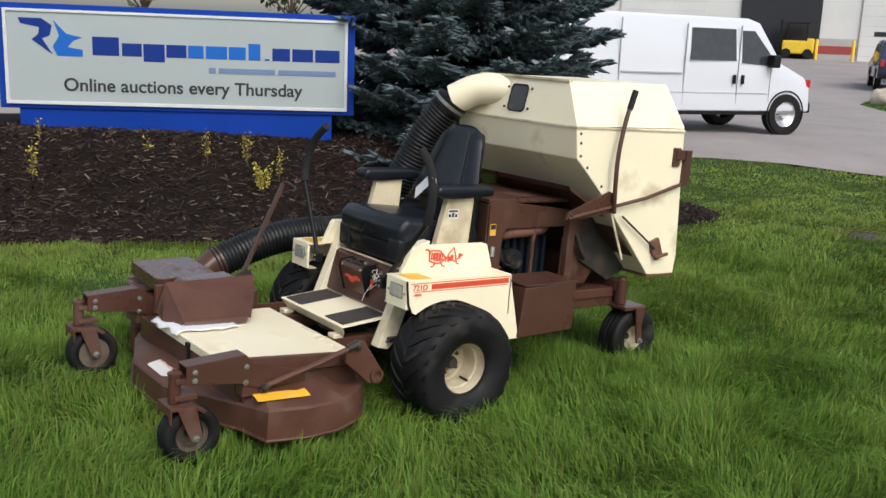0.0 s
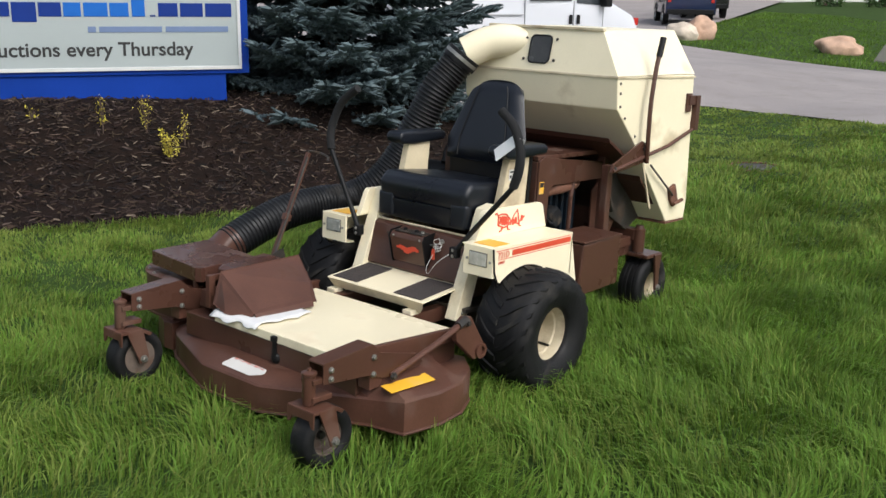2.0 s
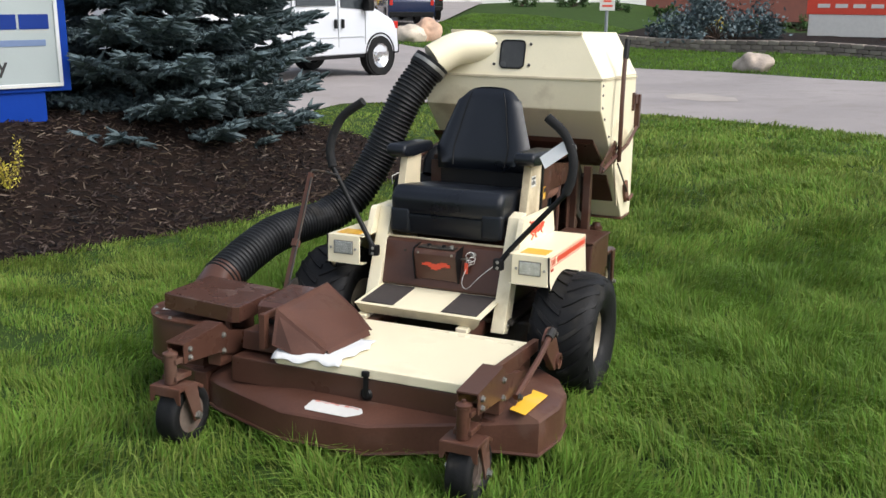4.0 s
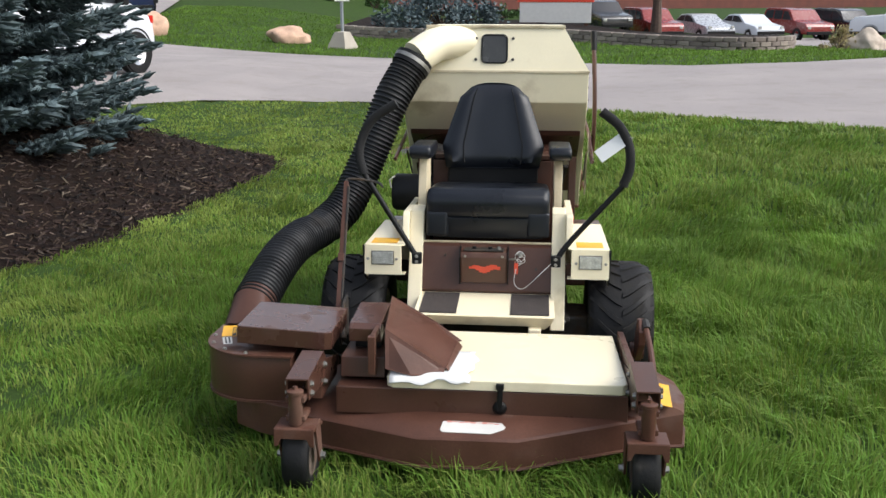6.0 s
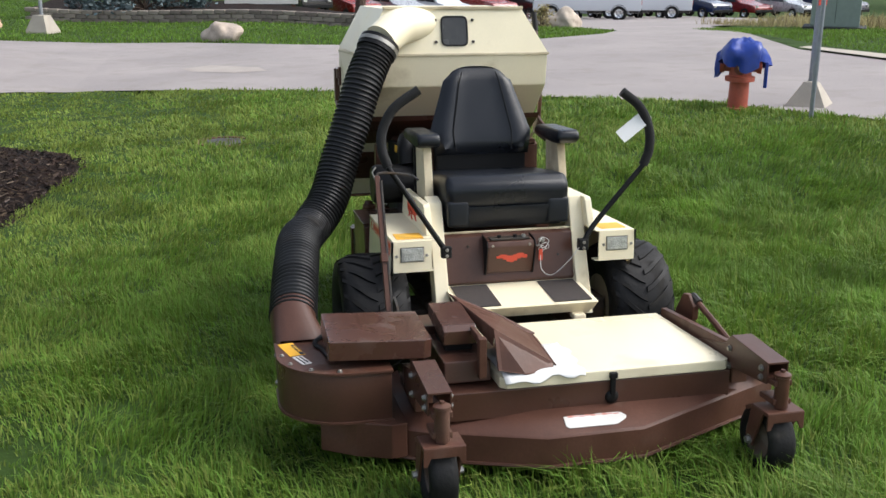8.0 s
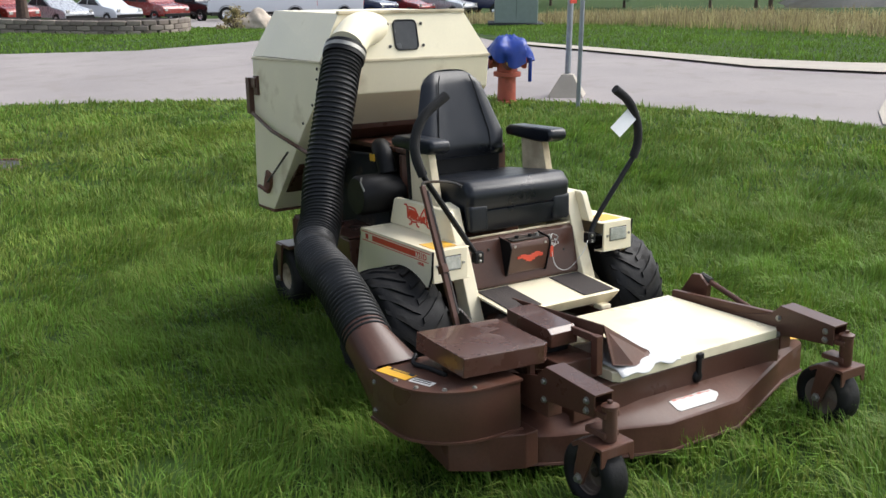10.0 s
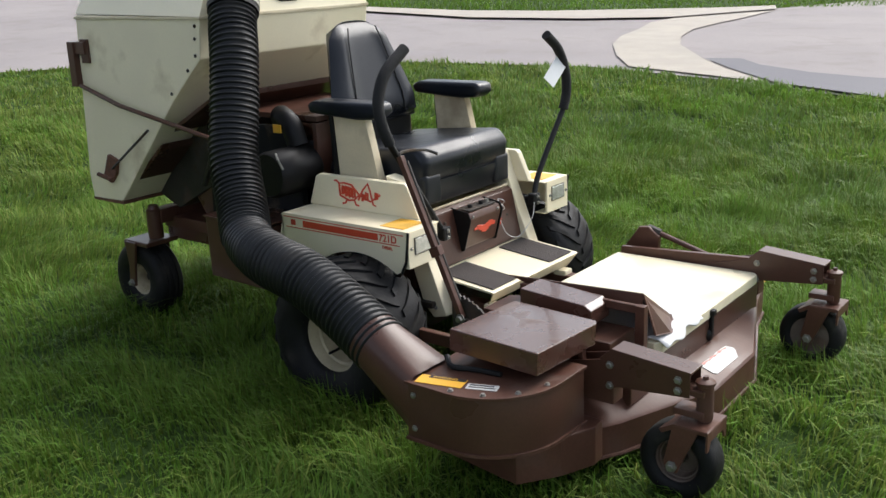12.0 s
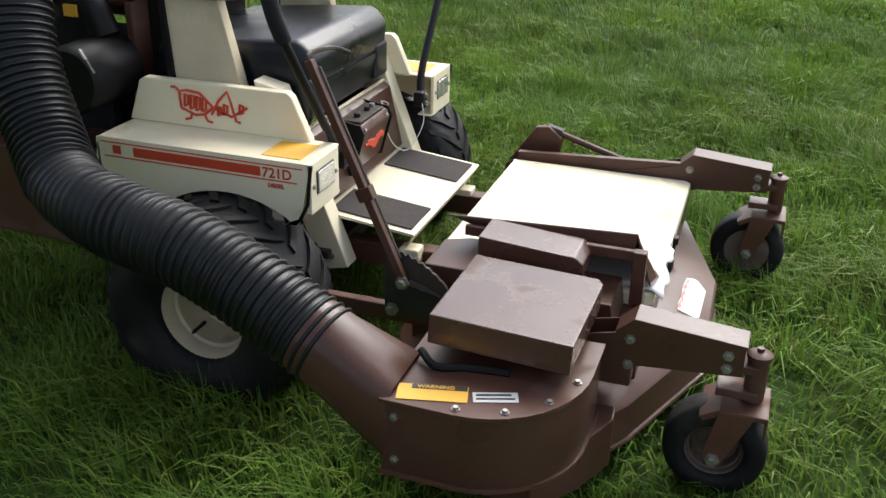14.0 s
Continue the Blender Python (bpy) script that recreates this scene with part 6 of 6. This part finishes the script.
# ---- leafy bushes and trees ----
def leafy(name, x, y, z, sx, sy, sz, n, leaf, material, label, category, trunk=0.0):
    """A plant of a stem, limbs and many small leaves in uneven clumps."""
    ob = thing(name, pose(x, y, z), label, category)
    limbs = BM()
    cl = []
    for k in range(max(10, n // 160)):
        d = Vector(rng.normal(0, 1, 3)).normalized()
        d.z = abs(d.z) * 0.9 + 0.05 if trunk == 0 else d.z
        c = Vector((d.x * sx, d.y * sy, d.z * sz)) * rng.uniform(0.45, 1.0) + Vector((0, 0, trunk + (sz if trunk else 0)))
        cl.append((c, rng.uniform(0.14, 0.3) * min(sx, sz)))
        merge(limbs, rod([(0, 0, trunk * 0.7), c * 0.5 + Vector((0, 0, trunk * 0.35)), c], [0.03 + 0.03 * trunk, 0.02, 0.006], 5))
    if trunk:
        merge(limbs, rod([(0, 0, -0.3), (0.03, 0, trunk * 0.5), (0, 0.02, trunk + sz)], [0.3 * trunk / 3, 0.2 * trunk / 3, 0.05], 10))
    m = n // len(cl)
    V, F = [], []
    for c, r in cl:
        q = rng.normal(0, 1, (m, 3)) * r * 0.62
        d = rng.normal(0, 1, (m, 3))
        e = rng.normal(0, 1, (m, 3))
        for a in range(m):
            cc = np.array(c) + q[a]
            dd, ee = d[a] / np.linalg.norm(d[a]) * leaf, e[a] / np.linalg.norm(e[a]) * leaf * 0.6
            b = len(V)
            V += [cc - dd, cc + ee, cc + dd, cc - ee]
            F.append((b, b + 1, b + 2, b + 3))
    part("wood", limbs, BARK, ob)
    fo = quads("leaves", np.array(V), np.array(F), material, ob)
    return ob


leafy("juniper_bush", 37.2, 7.7, ground_z(37.2, 7.7) + 0.4, 1.9, 2.6, 1.5, 5200, 0.09, SPRUCE, "broad dark evergreen bush above the wall", "bush")
leafy("dry_bush", 30.6, -5.2, ground_z(30.6, -5.2), 0.6, 0.7, 0.7, 700, 0.06, DRYGRASS, "straw-coloured bush beside a boulder", "bush")
leafy("tree", 31.0, -31.5, ground_z(31, -31.5) - 0.4, 3.6, 3.6, 2.6, 5200, 0.16, LEAF, "broadleaf tree with a dark trunk at the field's edge", "tree", trunk=1.6)
leafy("tree", 2.0, 11.6, bed_z(2.0, 11.6), 1.3, 0.9, 0.6, 1500, 0.05, LEAF, "small dark-leaved tree behind the sign", "tree", trunk=1.2)
for k in range(9):
    leafy("hedge_bush", 58 + 1.2 * k, 22 - 2.6 * k, ground_z(58 + 1.2 * k, 22 - 2.6 * k), 1.0, 1.1, 0.9, 420, 0.12, YELLOWLEAF if k == 4 else LEAF, "clipped bush before the red-brick front", "bush")
for k in range(6):
    leafy("tree", 4 + 9 * k, 62 - 1.5 * k, ground_z(4 + 9 * k, 62 - 1.5 * k) - 0.3, 4.5, 4.5, 3.6, 1500, 0.25, LEAF, "dark green tree far behind the sign", "tree", trunk=1.6)
for k in range(14):
    tx_, ty_ = 20 + 9 * k, -62 + 2.5 * math.sin(k * 2.1)
    leafy("tree", tx_, ty_, ground_z(tx_, ty_) - 0.5, 4.5, 4.5, 3.2, 1300, 0.3, LEAF, "distant green broadleaf tree beyond the field", "tree", trunk=2.0)


# ---- vehicles ----
def vehicle(name, m, label, category, prof, width, wheels, wr, paint, windows, group="", tumble=0.12, extra=None):
    """A car from its side outline: body, glazed sides, wheels with rims, lamps. x runs forward, y to its left."""
    ob = thing(name, m, label, category, group)
    h = width / 2
    bm = prism(prof, "y", -h, h, 0.05, 3)
    zb = max(p[1] for p in prof)
    belt = windows[0][0][1] - 0.05
    for v in bm.verts:
        if v.co.z > belt:
            v.co.y *= 1 - tumble * (v.co.z - belt) / (zb - belt)
    bd = part("body", bm, paint, ob, smooth=35)
    for poly in windows:
        for s in (1, -1):
            wb = prism(poly, "y", -0.006, 0.006, 0.004)
            for v in wb.verts:
                v.co.y += s * (h * (1 - tumble * max(0, v.co.z - belt) / (zb - belt)) + 0.001)
            part("side_window", wb, CARGLASS, bd, "dark tinted side window")
    for x in wheels:
        for s in (1, -1):
            w = part("wheel", lathe([(wr * 0.6, -0.11), (wr * 0.94, -0.11), (wr, -0.07), (wr, 0.07), (wr * 0.94, 0.11), (wr * 0.6, 0.11), (wr * 0.6, -0.11)], 28, "y", Matrix.Translation((x, s * (h - 0.09), wr))), RUBBER, ob, smooth=40)
            part("rim", lathe([(0, s * 0.06), (wr * 0.2, s * 0.08), (wr * 0.3, s * 0.04), (wr * 0.55, s * 0.09), (wr * 0.62, s * 0.105), (wr * 0.62, s * 0.02), (0, s * 0.02)], 20, "y", Matrix.Translation((x, s * (h - 0.09), wr))), CHROME, w, "bright metal rim", smooth=30)
            part("wheel_arch", lathe([(wr * 1.02, -0.02), (wr * 1.09, -0.02), (wr * 1.09, 0.02), (wr * 1.02, 0.02), (wr * 1.02, -0.02)], 28, "y", Matrix.Translation((x, s * (h - 0.012), wr * 1.05))), BLACK, bd)
    xr, xf = min(p[0] for p in prof), max(p[0] for p in prof)
    for s in (1, -1):
        part("tail_lamp", box(xr - 0.02, xr + 0.06, s * (h - 0.12) - 0.06, s * (h - 0.12) + 0.06, 0.85, 1.1, 0.01), TAILRED, bd)
        part("head_lamp", box(xf - 0.06, xf + 0.015, s * (h - 0.2) - 0.1, s * (h - 0.2) + 0.1, 0.72, 0.86, 0.01), LENS, bd)
    part("rear_bumper", box(xr - 0.06, xr + 0.05, -h + 0.05, h - 0.05, 0.42, 0.6, 0.02), BLACK, bd)
    part("front_bumper", box(xf - 0.05, xf + 0.06, -h + 0.05, h - 0.05, 0.4, 0.58, 0.02), BLACK, bd)
    return ob


SUVP = [(-2.3, 0.42), (-2.32, 1.0), (-2.2, 1.15), (-2.02, 1.72), (-1.7, 1.8), (0.1, 1.78), (0.45, 1.7), (1.0, 1.16), (2.1, 1.02), (2.28, 0.85), (2.3, 0.42)]
SUVW = [[(-2.0, 1.2), (-1.85, 1.66), (-1.1, 1.68), (-1.1, 1.18)], [(-1.02, 1.18), (-1.02, 1.68), (-0.2, 1.66), (-0.2, 1.17)], [(-0.12, 1.17), (-0.12, 1.66), (0.32, 1.62), (0.78, 1.17)]]
CARP = [(-2.25, 0.38), (-2.28, 0.85), (-2.15, 0.98), (-1.55, 1.05), (-1.0, 1.4), (-0.4, 1.46), (0.2, 1.42), (0.95, 1.0), (2.0, 0.86), (2.22, 0.7), (2.25, 0.38)]
CARW = [[(-1.38, 1.06), (-0.95, 1.33), (-0.5, 1.37), (-0.5, 1.04)], [(-0.42, 1.04), (-0.42, 1.37), (0.15, 1.34), (0.7, 1.02)]]
TRKP = [(-2.9, 0.55), (-2.92, 1.2), (-2.88, 1.24), (-0.62, 1.24), (-0.55, 1.3), (-0.42, 1.85), (-0.1, 1.92), (0.75, 1.9), (1.3, 1.32), (2.6, 1.2), (2.8, 1.0), (2.85, 0.5)]
TRKW = [[(-0.35, 1.32), (-0.25, 1.78), (0.3, 1.8), (0.3, 1.32)], [(0.38, 1.32), (0.38, 1.8), (0.68, 1.78), (1.12, 1.32)]]
VANP = [(-3.0, 0.42), (-3.04, 0.8), (-3.0, 1.9), (-2.9, 2.06), (-2.6, 2.05), (0.85, 2.03), (1.1, 1.96), (1.6, 1.26), (1.8, 1.18), (2.12, 1.04), (2.26, 0.88), (2.3, 0.42)]
VANW = [[(-0.35, 1.3), (-0.33, 1.84), (0.58, 1.84), (0.6, 1.3)], [(0.72, 1.27), (0.72, 1.82), (0.98, 1.82), (1.5, 1.24), (1.4, 1.22)]]

vx, vy = 16.01, 11.20
ax_ = -16.0
vm = Matrix.Translation((vx, vy, ground_z(vx, vy))) @ Matrix.Rotation(radians(ax_), 4, "Z") @ Matrix.Translation((-1.85, 0.9, 0.01))
van = vehicle("cargo_van", vm, "white cargo van parked on the drive", "van", VANP, 2.0, (1.76, -1.65), 0.375, CARWHITE, VANW, tumble=0.1)
vbody = van.children[0]
det = BM()
for x0, x1, z0, z1 in ((0.655, 0.665, 0.55, 1.9), (-0.46, -0.45, 0.55, 1.9), (-1.75, -1.74, 0.55, 1.95), (1.36, 1.368, 0.6, 1.2), (-1.7, -0.5, 1.06, 1.085), (-2.9, 1.3, 0.74, 0.748)):
    merge(det, box(x0, x1, -1.004, -0.97, z0, z1, 0.001))
part("door_gap", det, PANELGAP, vbody)
for x in (0.58, 0.76):
    part("door_handle", box(x - 0.025, x + 0.025, -1.03, -0.99, 0.9, 1.06, 0.008), BLACK, vbody)
part("side_mirror", box(1.25, 1.4, -1.2, -1.02, 1.2, 1.42, 0.03), BLACK, vbody, "black door mirror")
part("marker_lamp", box(2.16, 2.27, -1.0, -0.93, 0.86, 1.0, 0.01), TAILRED, vbody)
part("sill", box(-1.2, 1.4, -0.98, -0.94, 0.36, 0.44, 0.01), BLACK, vbody)


def parked(kind, x, y, yaw, paint, label, group=""):
    m = Matrix.Translation((x, y, ground_z(x, y) + 0.01)) @ Matrix.Rotation(radians(yaw), 4, "Z")
    if kind == "suv":
        return vehicle("suv", m, label, "car", SUVP, 1.85, (1.4, -1.4), 0.37, paint, SUVW, group)
    if kind == "car":
        return vehicle("car", m, label, "car", CARP, 1.78, (1.35, -1.35), 0.32, paint, CARW, group)
    return vehicle("pickup_truck", m, label, "pickup truck", TRKP, 1.98, (1.85, -1.75), 0.4, paint, TRKW, group)


parked("suv", 36.6, 20.3, 34, CARBLUE, "dark blue sport utility car seen from behind")
parked("suv", 41.5, 22.0, 34, CARBLACK, "black sport utility car behind the blue one")

# ---- buildings ----
def hall(m, w, d, h, label):
    ob = thing("warehouse", m, label, "building")
    part("wall", box(-16, w, 0, d, -1.5, h, 0.02), BLDWHITE, ob, "white clad wall")
    part("plinth", box(0.2, 2.4, -0.06, 0.0, -1.5, 1.3, 0.01), BLDGREY, ob, "grey block plinth")
    part("red_band", box(0.2, 2.4, -0.075, -0.06, 0.35, 0.85, 0.005), REDBAND, ob)
    part("roof", box(-16.3, w + 0.3, -0.3, d + 0.3, h, h + 0.35, 0.02), BLDGREY, ob)
    return ob
bm_yaw = -57
bw = Matrix.Translation((56.3, 36.6, ground_z(56.3, 36.6))) @ Matrix.Rotation(radians(bm_yaw), 4, "Z")
wh = hall(bw, 46, 14, 6.5, "long white warehouse with roller doors and a red band")
# the open doorway is a solid panel; its dark colour stands for the shaded inside
for x, w, dark in ((-12.2, 5.5, 0), (-4.6, 4.8, 1), (2.5, 5.0, 0), (11, 4.5, 0), (19, 4.5, 0)):
    fr_ = part("door", box(x, x + w, -0.14, -0.08, -0.3, 4.4, 0.01), BLDDARK if dark else BLDWHITE, wh, "doorway panel coloured dark for its unlit inside" if dark else "white sectional door")
    if not dark:
        for k in range(7):
            part("door_groove", box(x, x + w, -0.146, -0.14, 0.3 + 0.6 * k, 0.315 + 0.6 * k, 0), BLDGREY, fr_)
        for k in range(2):
            part("door_window", box(x + 0.8 + 1.9 * k, x + 1.6 + 1.9 * k, -0.15, -0.14, 1.5, 1.8, 0.03), BLDDARK, fr_)
for x in (0.1, 2.2, -5.0):
    bp = Matrix.Translation(bw @ Vector((x, -1.1, 0.0)))
    bo = thing("bollard", bp, "yellow steel bollard before the warehouse", "bollard", "yellow bollards")
    part("post", lathe([(0, -0.6), (0.1, -0.6), (0.1, 1.15), (0.07, 1.22), (0, 1.24)], 14, "z"), YELLOW, bo, smooth=40)
fk_m = Matrix.Translation(bw @ Vector((-1.0, -0.9, 0.05))) @ Matrix.Rotation(radians(bm_yaw), 4, "Z")
fl = thing("forklift", fk_m, "yellow forklift in the open doorway", "forklift")
part("body", box(-0.9, 0.7, -0.5, 0.5, 0.25, 1.05, 0.08), YELLOW, fl)
part("counterweight", box(0.5, 0.95, -0.5, 0.5, 0.3, 1.2, 0.1), YELLOW, fl)
for x in (-0.7, 0.5):
    for y in (-0.45, 0.45):
        part("cage_post", rod([(x, y, 1.0), (x * 0.9, y, 2.1)], 0.04, 6), BLACK, fl)
part("cage_roof", box(-0.75, 0.6, -0.5, 0.5, 2.08, 2.14, 0.02), BLACK, fl)
part("mast", box(-1.1, -1.0, -0.35, 0.35, 0.1, 2.3, 0.02), BLACK, fl)
for x in (-0.65, 0.6):
    for s in (1, -1):
        part("wheel", lathe([(0, -0.1), (0.28, -0.1), (0.28, 0.1), (0, 0.1)], 18, "y", Matrix.Translation((x, s * 0.5, 0.28))), RUBBER, fl)

# brick office front far behind the island
of = thing("office_building", Matrix.Translation((66, 26, ground_z(66, 20) - 0.2)) @ Matrix.Rotation(radians(-72), 4, "Z"), "low red-brick office with a white band", "building")
part("wall", box(0, 60, 0, 12, -1, 3.4, 0.02), BRICKRED, of)
part("white_band", box(-0.05, 60.05, -0.08, 0, 0.75, 1.1, 0.01), BLDWHITE, of)
part("roof", box(-0.4, 60.4, -0.4, 12.4, 3.4, 3.8, 0.02), BLDGREY, of)
for k in range(10):
    wd_ = part("window", box(2 + 6 * k, 5.2 + 6 * k, -0.06, 0.0, 1.3, 2.7, 0.02), CARGLASS, of)
    part("window_frame", box(1.9 + 6 * k, 5.3 + 6 * k, -0.09, -0.06, 1.2, 1.3, 0.01), BLDWHITE, wd_)

# red and white sign on the island
rs = thing("notice_sign", Matrix.Translation((41.5, 3.3, ground_z(41.5, 3.3) + 0.3)) @ Matrix.Rotation(radians(-92), 4, "Z"), "red-topped white notice sign in the island bed", "sign")
part("board", box(-1.5, 1.5, -0.08, 0.08, 0.1, 0.95, 0.02), WHITE, rs)
part("red_face", box(-1.6, 1.6, -0.1, 0.1, 0.95, 2.2, 0.02), SIGNRED, rs)
for k in range(4):
    part("sign_bar", box(-1.2 + 0.65 * k, -0.75 + 0.65 * k, -0.112, -0.1, 1.2, 1.35, 0.01), WHITE, rs)
for s in (-1.3, 1.3):
    part("post", box(s - 0.08, s + 0.08, -0.06, 0.06, -0.6, 0.1, 0.01), BROWN, rs)
leafy("tree", 44.0, -1.2, ground_z(44, -1.2), 2.6, 2.6, 2.0, 1800, 0.16, LEAF, "young tree on the island", "tree", trunk=3.0)

# parked cars in the far lot
row = [(56, 0.5, "suv", CARBLACK, "black"), (57, -2.4, "suv", CARRED, "dark red"), (58, -5.4, "car", CARSILVER, "silver"), (58.5, -8.2, "car", CARWHITE, "white"), (59, -11.0, "suv", CARRED, "dark red"), (59.5, -13.9, "suv", CARBLACK, "black"),
       (60, -17.2, "car", CARSILVER, "silver"), (60.5, -20.2, "car", CARSILVER, "silver"), (61, -23.2, "car", CARBLACK, "black"), (61, -26.2, "suv", CARBLUE, "dark blue"), (61, -29.2, "car", CARRED, "dark red"), (60.5, -32.4, "car", CARSILVER, "silver"), (60, -35.6, "suv", CARBLUE, "dark blue")]
for x, y, kind, paint, word in row:
    parked(kind, x, y, 200, paint, word + " car parked in the far lot", "cars in the far lot")
parked("truck", 51.0, -14.6, 67.6, CARWHITE, "white pickup truck parked in the lot", "pickups in the lot")
parked("truck", 55.5, -19.8, 67.6, CARWHITE, "white pickup truck behind another", "pickups in the lot")

# utility cabinet on the far grass
ux, uy = 24.5, -12.0
ub = thing("utility_cabinet", Matrix.Translation((ux, uy, ground_z(ux, uy))) @ Matrix.Rotation(radians(-35), 4, "Z"), "grey-green utility cabinet on a pad", "cabinet")
part("body", box(-0.6, 0.6, -0.65, 0.65, 0.1, 1.5, 0.03), BOXGREEN, ub)
part("pad", box(-0.8, 0.8, -0.85, 0.85, -0.3, 0.1, 0.02), BLDDARK, ub)
part("door_seam", box(-0.61, -0.6, -0.005, 0.005, 0.2, 1.4, 0.001), BLACK, ub)
# low shed and gravel heaps beyond the dry grass
hp = thing("gravel_heap", pose(44, -62, ground_z(44, -62)), "pale gravel heap beyond the field", "heap")
bmh = BM()
bmesh.ops.create_cone(bmh, cap_ends=True, segments=40, radius1=9, radius2=1.2, depth=3.2)
for v in bmh.verts:
    v.co += Vector(rng.normal(0, 0.25, 3))
    v.co.z += 1.3
part("heap", bmh, CONCRETE, hp, smooth=True)
